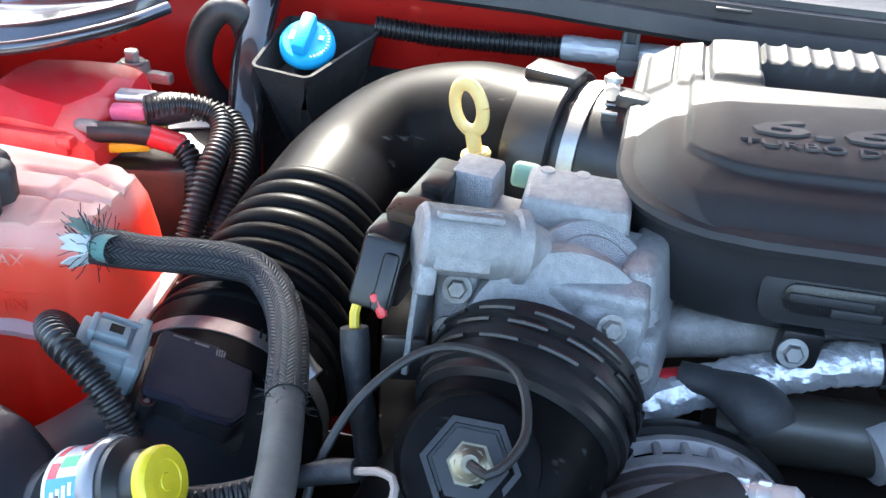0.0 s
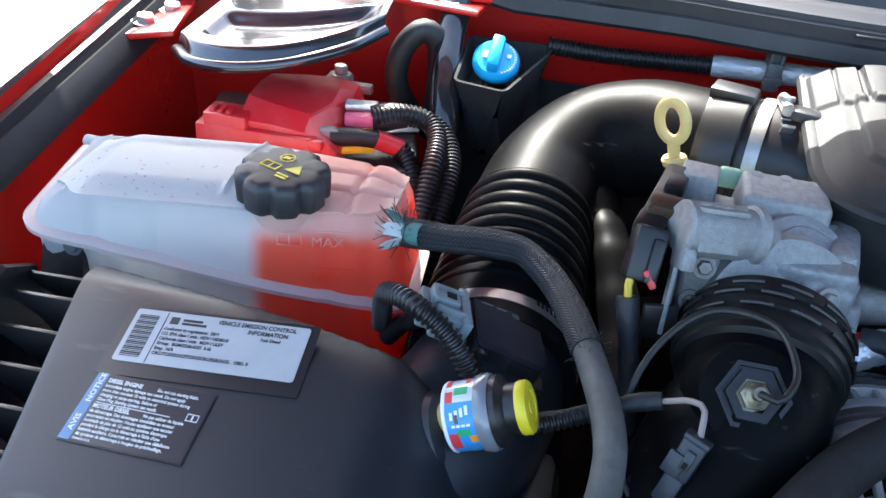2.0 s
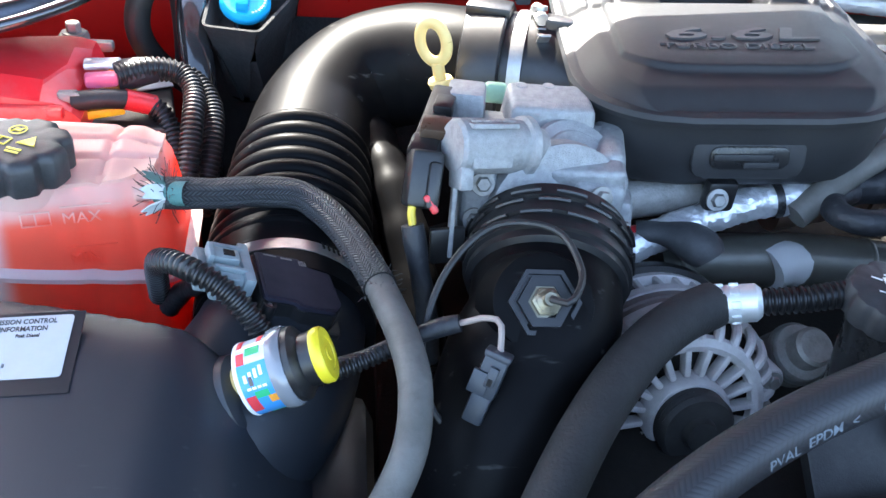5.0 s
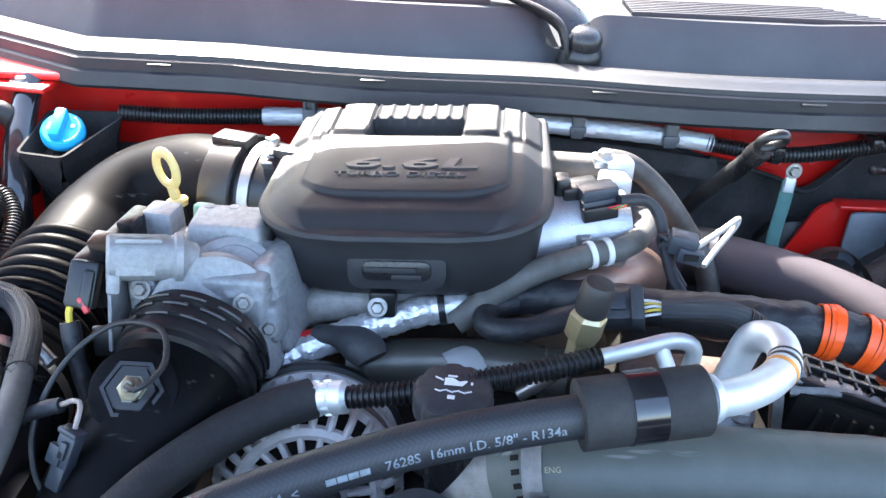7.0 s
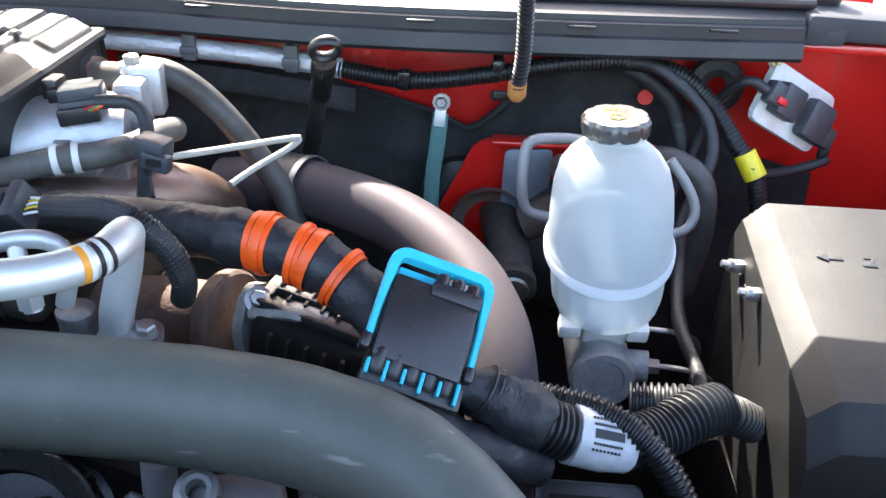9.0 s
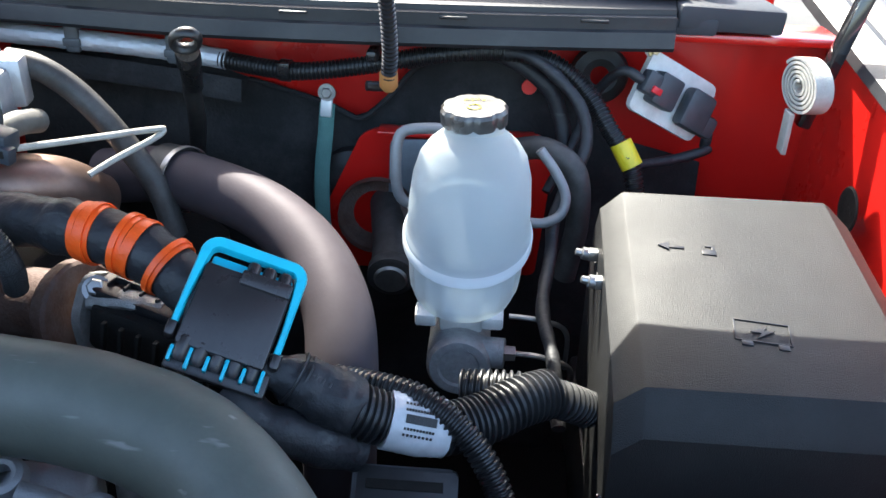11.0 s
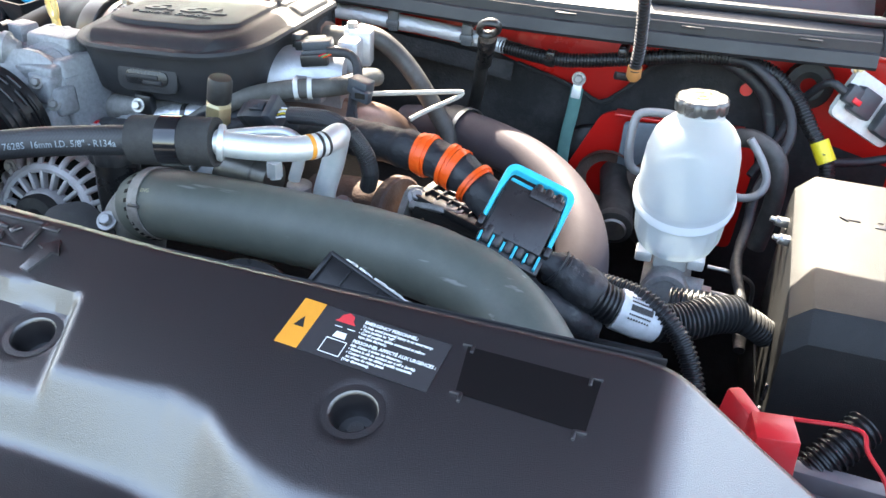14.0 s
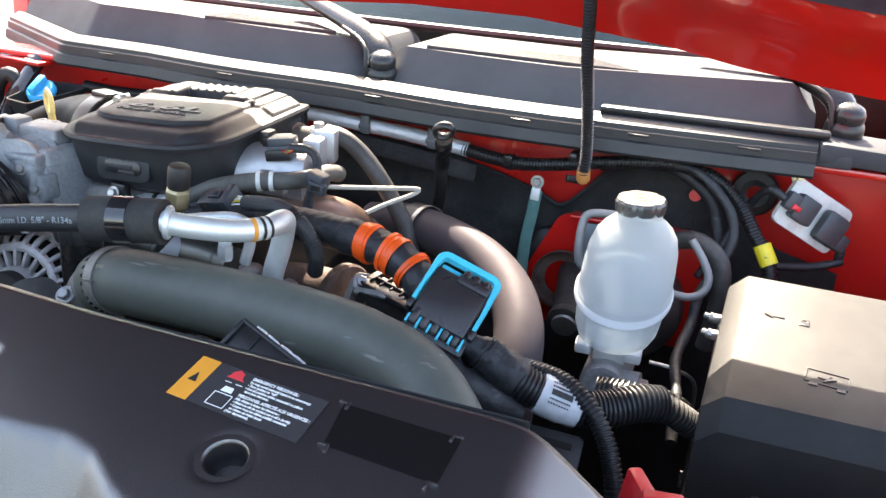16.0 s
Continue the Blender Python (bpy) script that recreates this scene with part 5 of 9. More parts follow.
# ---- intake duct, throttle, charge pipes ----
def intake_duct():
    d = thing("intake_duct", (-0.17, 0.56, 0.9), "glossy black intake duct with a ribbed bellows and a wide elbow", "intake duct")
    part("cuff", tube([(-0.205, 0.40, 0.957), (-0.206, 0.47, 0.962)], 0.073, 40), DUCT, d)
    # bellows: round folds
    path, length = spline([(-0.206, 0.455, 0.960), (-0.204, 0.53, 0.972), (-0.199, 0.628, 0.990)], 0.0015)
    n = len(path) - 1
    rad = [0.0665 + 0.0085 * abs(math.sin(math.pi * 9 * i / n)) ** 0.6 - 0.008 * (i / n) for i in range(n + 1)]
    part("bellows", sweep(path, rad, 56), DUCT, d, "ribbed bellows", 60)
    part("elbow", tube([(-0.199, 0.625, 0.989), (-0.185, 0.69, 1.005), (-0.145, 0.735, 1.03), (-0.09, 0.735, 1.048), (-0.045, 0.712, 1.056), (-0.02, 0.70, 1.058)], lambda s: 0.0645 - 0.001 * s, 48, 0.008), DUCT, d)
    ax = Vector((0.92, -0.30, 0.06))
    c0 = Vector((-0.022, 0.701, 1.058))
    part("sleeve", lathe([(0.064, -0.012), (0.070, -0.010), (0.071, 0.0), (0.071, 0.028), (0.069, 0.030), (0.0, 0.030)], c0, ax, 48), BLACK, d)
    part("outlet", tube([c0 + ax * 0.02, c0 + ax * 0.07, c0 + ax * 0.14 + Vector((0, 0, -0.01)), c0 + ax * 0.22 + Vector((0, 0.03, -0.03))], 0.063, 40, 0.01), BLACK, d)
    k = part("clamp", lathe([(0.0635, 0.038), (0.0655, 0.038), (0.0658, 0.0445), (0.0655, 0.051), (0.0635, 0.051), (0.0635, 0.038)], c0, ax, 48), STEEL, d, "worm drive hose clamp")
    h = c0 + ax.normalized() * 0.0445 + Vector((0.008, -0.01, 0.0655))
    part("clamp_screw", joined(tube([h + Vector((0, 0.016, 0.004)), h + Vector((0, -0.016, 0.004))], 0.0062, 14), lathe([(0, 0.005), (0.0075, 0.004), (0.0075, 0), (0, 0)], h + Vector((0, 0.0, 0.008)), (0, 0.2, 1), 16), rbox(h + Vector((0.0, -0.028, -0.014)), (0.012, 0.03, 0.003), 0.001, (-48, 0, 0))), STEEL, k)
    for j in range(7):
        part("clamp_thread", rbox(h + Vector((0.0, -0.018 - 0.004 * j, -0.004 - 0.0045 * j)), (0.009, 0.0018, 0.0022), 0.0004, (-48, 0, 0)), STEEL, k)
    part("lug", rbox(c0 + Vector((0.004, -0.006, 0.070)), (0.045, 0.03, 0.012), 0.003, (0, 0, -18)), BLACK, d)
    part("tab", rbox(c0 + ax * 0.075 + Vector((0, -0.012, 0.060)), (0.03, 0.02, 0.018), 0.003, (0, 0, -18)), BLACK, d)
    # metal band of the cuff under the flow sensor
    part("cuff_band", lathe([(0.0735, -0.006), (0.0745, -0.006), (0.0745, 0.006), (0.0735, 0.006), (0.0735, -0.006)], (-0.2055, 0.425, 0.958), (0, 1, 0.06), 56), STEEL, d, "steel hose clamp band")
    for k in range(7):
        an = radians(24 + 3.4 * k)
        part("band_slot", rbox((-0.2055 + 0.0748 * math.sin(an), 0.4255, 0.958 + 0.0748 * math.cos(an)), (0.0016, 0.0085, 0.0009), 0, (0, 24 + 3.4 * k, 14)), DARK, d)
    part("cuff_screw", joined(tube([(-0.153, 0.424, 1.022), (-0.14, 0.418, 1.010)], 0.006, 12), lathe([(0, 0.006), (0.007, 0.005), (0.007, 0), (0, 0)], (-0.14, 0.417, 1.010), (0.7, -0.3, -0.5), 12)), STEEL, d)


def flow_sensor():
    s = thing("air_flow_sensor", (-0.19, 0.37, 1.0), "flat black air flow sensor with a blue-grey plug", "sensor")
    o = Vector((-0.1925, 0.3715, 1.0300))
    m = plane_at(o, (0.051, 0.014, -0.022), (-0.004, 0.06, -0.003))
    rim = [(-0.029, 0.030), (0.011, 0.030), (0.013, 0.021), (0.030, 0.019), (0.030, -0.020), (0.023, -0.030), (-0.003, -0.030), (-0.007, -0.025), (-0.030, -0.025)]
    part("body", prism(rounded([(x * 1.03, y * 1.03) for x, y in rim], 0.003), 0.016, m @ pose(0, 0, -0.018), 0.0012), BLACK, s)
    part("lid", prism(rounded(rim, 0.003), 0.003, m @ pose(0, 0, -0.0018), 0.0009), SENSOR, s)
    part("lid_panel", prism(inset(rounded(rim, 0.003), 0.0022), 0.0006, m @ pose(0, 0, 0.0011)), SENSOR, s, "smooth panel inside the rim")
    part("flange", prism(rounded([(-0.037, -0.034), (0.034, -0.034), (0.038, 0.030), (-0.034, 0.033)], 0.005), 0.006, m @ pose(0, 0, -0.022), 0.0015), BLACK, s)
    part("print", joined(*[_moved(rbox((0.006 + 0.0016 * (k % 4), 0.0262 - 0.0016 * (k // 4), 0.0019), (0.0012 if (k * 7) % 3 else 0.0006, 0.0012, 0.0002), 0), m) for k in range(16)],
                         _moved(rbox((-0.004, 0.0262, 0.0019), (0.009, 0.0018, 0.0002), 0), m), _moved(rbox((-0.017, 0.0268, 0.0019), (0.010, 0.0012, 0.0002), 0), m)), INKG, s)
    for x, y in ((0.024, 0.0235), (-0.0255, -0.0275)):
        part("screw_boss", _moved(lathe([(0.0026, -0.004), (0.0026, 0.0), (0.0048, 0.0), (0.005, -0.002), (0.005, -0.014)], (x, y, -0.002), (0, 0, 1), 20), m), BLACK, s)
        part("screw", bolt(m @ Vector((x, y, -0.005)), m.to_3x3() @ Vector((0, 0, 1)), 0.0024, 0.002, False), STEEL, s)
    p = part("plug", joined(_moved(rbox((-0.049, 0.006, -0.007), (0.030, 0.040, 0.022), 0.003), m), _moved(rbox((-0.040, 0.006, -0.006), (0.008, 0.045, 0.026), 0.0015), m),
                            _moved(rbox((-0.068, 0.008, -0.008), (0.012, 0.030, 0.018), 0.002), m)), LTGREY, s, "pale blue-grey plug")
    part("plug_latch", _moved(joined(rbox((-0.056, 0.008, 0.0065), (0.020, 0.013, 0.006), 0.0012), rbox((-0.067, 0.008, 0.007), (0.004, 0.017, 0.008), 0.001)), m), LTGREY, p)
    for y in (-0.006, 0.020):
        part("plug_rib", _moved(rbox((-0.053, y, 0.0055), (0.024, 0.0035, 0.005), 0.0008), m), LTGREY, p)
    part("plug_slot", _moved(rbox((-0.054, 0.008, 0.0100), (0.008, 0.006, 0.001), 0), m), DARK, p)


def throttle():
    t = thing("throttle_valve", (0.0, 0.5, 1.0), "dull grey cast aluminium throttle valve with a motor housing", "throttle valve")
    a, b = Vector((-0.077, 0.437, 1.111)), Vector((-0.004, 0.462, 1.100))
    ax = (b - a).normalized()
    mt = part("motor_housing", lathe([(0, -0.002), (0.019, -0.002), (0.0215, 0.001), (0.0215, 0.050), (0.0205, 0.052), (0.0205, 0.056), (0.0235, 0.058), (0.0235, 0.064), (0.017, 0.068), (0.013, 0.078), (0.008, 0.08), (0, 0.08)], a, ax, 40), CAST, t)
    turn = (-20, 8, 19)
    part("nameplate", rbox(a + ax * 0.030 + Vector((0, -0.006, 0.0205)), (0.040, 0.013, 0.004), 0.0012, turn), CAST, mt)
    part("side_pad", rbox(a + ax * 0.030 + Vector((0, -0.0205, 0.002)), (0.034, 0.004, 0.018), 0.0012, turn), CAST, mt)
    part("clamp_web", rbox(a + ax * 0.006 + Vector((0, -0.012, -0.016)), (0.012, 0.022, 0.026), 0.003, turn), CAST, mt)
    part("marking", joined(*[rbox(a + ax * (0.014 + 0.0042 * k) + Vector((0, -0.004 + 0.0005 * (k % 2), 0.0232)), (0.003, 0.0028, 0.001), 0.0003, turn) for k in range(9)]), CAST, mt, "cast marks")
    part("body", rbox((0.008, 0.512, 1.035), (0.140, 0.095, 0.085), 0.006, (0, 3, -8)), CAST, t)
    part("deck", rbox((0.018, 0.490, 1.076), (0.092, 0.062, 0.026), 0.004, (14, 2, -5)), CAST, t)
    part("upper_block", rbox((0.0125, 0.524, 1.092), (0.078, 0.056, 0.046), 0.005, (3, 1, -2), 3, (0.90, 0.84)), CAST, t)
    for p in ((-0.010, 0.540, 1.1145), (0.014, 0.541, 1.114), (0.036, 0.538, 1.113)):
        part("screw_boss", lathe([(0, 0.003), (0.005, 0.0025), (0.006, 0), (0.006, -0.006)], p, (0, 0, 1), 16), CAST, t)
    bore, bax = Vector((0.022, 0.484, 1.060)), Vector((0.22, -0.55, 0.80)).normalized()
    part("bore_cover", lathe([(0.0, 0.032), (0.026, 0.032), (0.028, 0.030), (0.037, 0.030), (0.040, 0.027), (0.040, -0.01)], bore, bax, 48), CAST, t)
    part("gasket_line", lathe([(0.0402, 0.017), (0.0411, 0.0185), (0.0402, 0.020)], bore, bax, 48), DARK, t)
    part("ledge", rbox((0.029, 0.456, 1.079), (0.070, 0.030, 0.022), 0.005, (4, -1, -4), 3), CAST, t)
    part("ledge_seam", rbox((0.029, 0.4555, 1.0685), (0.0705, 0.0302, 0.0014), 0, (4, -1, -4)), DARK, t)
    part("front_lug", rbox((0.043, 0.449, 1.060), (0.044, 0.030, 0.040), 0.008, (0, 4, -8), 3), CAST, t)
    part("side_web", rbox((0.070, 0.498, 1.046), (0.024, 0.085, 0.10), 0.008, (0, -10, -12), 3), CAST, t)
    part("side_lug", rbox((0.066, 0.452, 1.043), (0.022, 0.034, 0.040), 0.007, (0, -6, -12), 3), CAST, t)
    part("foot", rbox((0.058, 0.440, 1.012), (0.024, 0.034, 0.046), 0.007, (0, -10, -12), 3), CAST, t)
    part("outlet_flange", lathe([(0.058, -0.012), (0.061, -0.01), (0.061, 0.008), (0.058, 0.01)], (0.012, 0.445, 1.046), (0.20, -0.93, 0.25), 48, True), CAST, t)
    part("left_lug", rbox((-0.052, 0.456, 1.050), (0.028, 0.030, 0.075), 0.007, (0, 0, -10), 3), CAST, t)
    for p, d in (((0.043, 0.432, 1.071), (0.2, -0.9, 0.4)), ((0.064, 0.434, 1.043), (0.3, -0.9, 0.35)), ((0.057, 0.422, 1.012), (0.2, -0.9, 0.3)), ((-0.052, 0.438, 1.078), (0.0, -0.9, 0.4)), ((-0.056, 0.438, 1.045), (0.0, -0.9, 0.3))):
        part("bolt", bolt(p, d, 0.0062, 0.006), CASTDIRTY, t, "dull bolt")
    part("rear_post", rbox((-0.057, 0.535, 1.088), (0.036, 0.036, 0.056), 0.004, (0, 0, -10), 2, (0.88, 0.88)), CAST, t)
    part("rear_web", rbox((-0.034, 0.524, 1.075), (0.030, 0.036, 0.034), 0.004, (0, 0, -10)), CAST, t)
    part("end_plate", rbox((-0.0735, 0.442, 1.068), (0.004, 0.044, 0.096), 0.0012, (-14, 0, -6)), CAST, t)
    # black cover and plug on its end
    part("end_cover", rbox((-0.088, 0.493, 1.082), (0.020, 0.100, 0.056), 0.004, (8, 0, -16)), BLACK, t, "black plastic end cover")
    part("cover_step", rbox((-0.098, 0.452, 1.094), (0.024, 0.026, 0.028), 0.004, (8, 0, -16)), BLACK, t)
    part("cover_rib", rbox((-0.079, 0.503, 1.112), (0.016, 0.020, 0.012), 0.002, (8, 0, -16)), BLACK, t)
    part("relay", rbox((-0.089, 0.462, 1.1135), (0.024, 0.020, 0.010), 0.002, (12, 0, -12)), BROWN, t, "brownish square cap")
    p = part("plug", joined(rbox((-0.100, 0.430, 1.086), (0.026, 0.024, 0.044), 0.004, (-30, 10, 4)), rbox((-0.094, 0.424, 1.084), (0.010, 0.022, 0.036), 0.003, (-30, 10, 4))), BLACK, t)
    part("lock_tab", rbox((-0.0945, 0.410, 1.076), (0.006, 0.006, 0.016), 0.002, (-30, -28, 14)), REDPLASTIC, p, "red lock tab")
    part("wire", tube([(-0.107, 0.418, 1.078), (-0.109, 0.410, 1.068), (-0.107, 0.404, 1.056)], 0.0032, 8), WIRE_Y, p, "yellow wire")
    part("loom", tube([(-0.108, 0.406, 1.060), (-0.102, 0.394, 1.03), (-0.094, 0.388, 0.99), (-0.088, 0.39, 0.94)], 0.0085, 12, wobble=0.15), TAPE, p)
    part("shield", rbox((-0.079, 0.416, 1.035), (0.028, 0.006, 0.03), 0.002, (-8, 0, 10)), BLACK, t)
    part("green_cap", rbox((-0.026, 0.572, 1.094), (0.020, 0.014, 0.018), 0.004, (-10, 0, -8), 3), MINT, t, "pale green plug cap")


BRASSY = material("tarnished plated sensor", (0.3, 0.27, 0.19), 0.4, metal=0.8, second=(0.2, 0.18, 0.13), spots=(90, 0.7), dirt=0.3)
SENSOR = material("matt purplish black plastic", (0.024, 0.0235, 0.035), 0.55, gloss=0.08, grain=(1500, 0.1))
BROWN = material("brown smoked plastic", (0.07, 0.045, 0.03), 0.3, coat=0.3)
MINT = material("pale green plastic", (0.35, 0.6, 0.42), 0.4)


def charge_pipe_left():
    c = thing("charge_pipe", (-0.03, 0.36, 0.9), "black plastic charge pipe with a ribbed collar and hex sensor boss", "charge pipe")
    ax = Vector((-0.20, -0.93, -0.28)).normalized()
    o = Vector((0.006, 0.430, 1.036))
    prof = []
    for k in range(7):
        h = 0.002 + 0.0075 * k
        r = 0.0625 if k % 2 == 0 else 0.0655
        prof += [(r, h), (r, h + 0.0062)]
    part("collar", lathe([(0.05, 0)] + prof + [(0.058, 0.056)], o, ax, 64), BLACK, c, "ribbed quick-release collar")
    q = Vector((0, 0, 1)).rotation_difference(ax).to_matrix().to_4x4()
    for k in range(12):
        for j, h in enumerate((0.012, 0.021, 0.033)):
            a0 = math.radians(30 * k + 11 * j)
            arc = [Matrix.Translation(o) @ q @ Vector((0.0662 * math.cos(a0 + 0.07 * i), 0.0662 * math.sin(a0 + 0.07 * i), h)) for i in range(6)]
            part("collar_rib", sweep(arc, [0.0016] * 6, 6), BLACK, c)
    part("pipe", tube([o + ax * 0.05, o + ax * 0.09, (-0.030, 0.322, 0.988), (-0.048, 0.278, 0.945), (-0.060, 0.25, 0.88), (-0.066, 0.235, 0.80), (-0.066, 0.23, 0.70)], lambda s: 0.0575 + 0.004 * s, 48, 0.008), DUCT, c)
    b, up = Vector((-0.0225, 0.3155, 1.0575)), Vector((0.03, -0.68, 0.73)).normalized()
    part("boss", lathe([(0.043, -0.03), (0.038, -0.008), (0.0355, -0.001), (0.033, 0.0), (0, 0.0)], b, up, 56), DUCT, c)
    part("hex_boss", lathe([(0.0, 0.0), (0.026, 0.0), (0.026, 0.003), (0.0225, 0.003), (0.022, 0.001), (0.020, 0.001), (0.0195, 0.0045), (0.0125, 0.0045), (0.012, 0.002), (0, 0.002)], b, up, 6), BLACK, c)
    s = part("temperature_sensor", joined(bolt(b + up * 0.002, up, 0.0105, 0.007), lathe([(0.0075, 0.006), (0.0075, 0.010), (0.0045, 0.012), (0.0045, 0.018), (0, 0.018)], b, up, 20)), BRASSY, c, "brass-coloured hex sensor")
    part("lead", tube([b + up * 0.018, b + up * 0.022 + Vector((0.012, -0.004, 0)), b + Vector((0.025, 0.01, 0.020)), b + Vector((0.012, 0.045, 0.03)), b + Vector((-0.03, 0.055, 0.026)), b + Vector((-0.065, 0.03, 0.004)), b + Vector((-0.082, -0.005, -0.03)), b + Vector((-0.078, -0.03, -0.06)), b + Vector((-0.06, -0.05, -0.08))], 0.0026, 8), RUBBER, s)


def loose_plug():
    """The grey two-pin plug that hangs on the charge pipe."""
    p = thing("wire_plug", (-0.06, 0.285, 0.98), "blue-grey plug with a white wire into a black loom", "plug")
    o = Vector((-0.0620, 0.2730, 1.032))
    m = plane_at(o, (0.0176, 0.017, 0.048), (-0.03, 0.014, 0.004)) @ Matrix.Scale(0.80, 4)
    part("shell", joined(_moved(rbox((0, 0, 0), (0.040, 0.021, 0.016), 0.003), m), _moved(rbox((-0.030, 0, 0), (0.03, 0.018, 0.014), 0.003), m), _moved(rbox((-0.008, 0.006, 0.008), (0.02, 0.016, 0.006), 0.001), m), _moved(rbox((0.018, 0, 0.002), (0.006, 0.023, 0.018), 0.002), m)), SLATE, p)
    part("latch", _moved(rbox((0.0, -0.002, 0.0105), (0.018, 0.008, 0.003), 0.0008), m), SLATE, p)
    part("latch_hole", _moved(rbox((-0.004, -0.002, 0.012), (0.006, 0.004, 0.001), 0), m), DARK, p)
    part("wire", tube([m @ Vector((0.020, 0, 0)), o + Vector((0.006, 0.020, 0.026)), o + Vector((-0.003, 0.028, 0.024)), o + Vector((-0.013, 0.034, 0.016)), o + Vector((-0.022, 0.038, 0.010))], 0.0022, 8), PALEWIRE, p, "pale wire")
    part("loom", tube([o + Vector((-0.018, 0.037, 0.012)), o + Vector((-0.034, 0.038, 0.006)), o + Vector((-0.052, 0.034, 0.0)), o + Vector((-0.085, 0.020, -0.006)), o + Vector((-0.13, 0.01, -0.016))], 0.0062, 12, wobble=0.2), TAPE, p)
    part("conduit", ribbed([o + Vector((-0.050, 0.034, 0.0)), o + Vector((-0.085, 0.018, -0.006)), o + Vector((-0.12, 0.006, -0.014)), o + Vector((-0.16, 0.0, -0.04))], 0.0065), BLACK, p)


PALEWIRE = material("pale pinkish wire", (0.33, 0.27, 0.24), 0.5)


def hose(name, pts, r, mat, label, category="hose", **kw):
    return solid(name, tube(pts, r, **kw), mat, label, category)


def conduit(pts, r, label, mat=None, name="wire_conduit", pitch=0.0045):
    return solid(name, ribbed(pts, r, pitch, r * 0.18), mat or BLACK, label, "conduit")


def tank_hose():
    h = thing("coolant_hose", (-0.2, 0.4, 1.05), "grey coolant hose in a frayed black braided sleeve", "hose")
    run = [(-0.296, 0.442, 1.062), (-0.262, 0.452, 1.056), (-0.228, 0.466, 1.050), (-0.198, 0.470, 1.0455), (-0.178, 0.457, 1.041), (-0.162, 0.434, 1.039), (-0.148, 0.402, 1.039), (-0.133, 0.354, 1.041)]
    tail = [(-0.136, 0.364, 1.041), (-0.126, 0.328, 1.041), (-0.117, 0.290, 1.040), (-0.113, 0.252, 1.034), (-0.120, 0.215, 1.014), (-0.148, 0.182, 0.982), (-0.20, 0.155, 0.95), (-0.28, 0.13, 0.91)]
    part("sleeve", tube(run, 0.0124, 28, 0.004, wobble=0.06), KNIT, h, "black braided sleeve")
    part("hose", tube(tail, 0.0112, 20), GREYHOSE, h)
    part("hose_end", lathe([(0, 0.006), (0.008, 0.006), (0.0095, 0.004), (0.0095, -0.02)], run[0], (-1, 0.3, -0.15), 20), TEAL, h, "green-grey hose end")
    # loose threads at both ends of the sleeve
    rnd = random.Random(4)
    for (p, d, n, ln) in ((Vector(run[0]), Vector((-0.7, 0.2, 0.3)), 64, 0.019), (Vector(run[-1]), Vector((0.3, -0.8, -0.2)), 60, 0.010)):
        th = []
        for _ in range(n):
            a = Vector((rnd.gauss(0, 1), rnd.gauss(0, 1), rnd.gauss(0, 1))).normalized()
            s = p + a * 0.0105
            e = s + (d * rnd.random() + a * 0.9 + Vector((0, 0, 0.25))).normalized() * ln * rnd.uniform(0.4, 1)
            th.append(sweep([s - a * 0.003, (s + e) / 2 + Vector((rnd.uniform(-1, 1), rnd.uniform(-1, 1), rnd.uniform(-1, 1))) * 0.002, e], [0.00035] * 3, 3))
        part("fray", joined(*th), RUBBER, h, "frayed black threads")
    # torn white and green liner at the tank end
    p = Vector(run[0])
    for k, (a, mt) in enumerate(((0.4, FRAY), (1.5, TEAL), (2.5, FRAY), (3.6, FRAY), (4.6, TEAL), (5.5, FRAY))):
        q = plane_at(p + Vector((-0.003, 0.0115 * math.cos(a), 0.0115 * math.sin(a))), (-1, 0.5 * math.cos(a), 0.5 * math.sin(a)), (0, -math.sin(a), math.cos(a)))
        part("torn_liner", prism([(-0.012, -0.006), (0.006, -0.005), (0.013, -0.001), (0.008, 0.002), (0.011, 0.006), (-0.012, 0.006)], 0.0010, q), mt, h, "torn liner flap")
    return h


FRAY = material("pale torn liner", (0.55, 0.6, 0.6), 0.6)


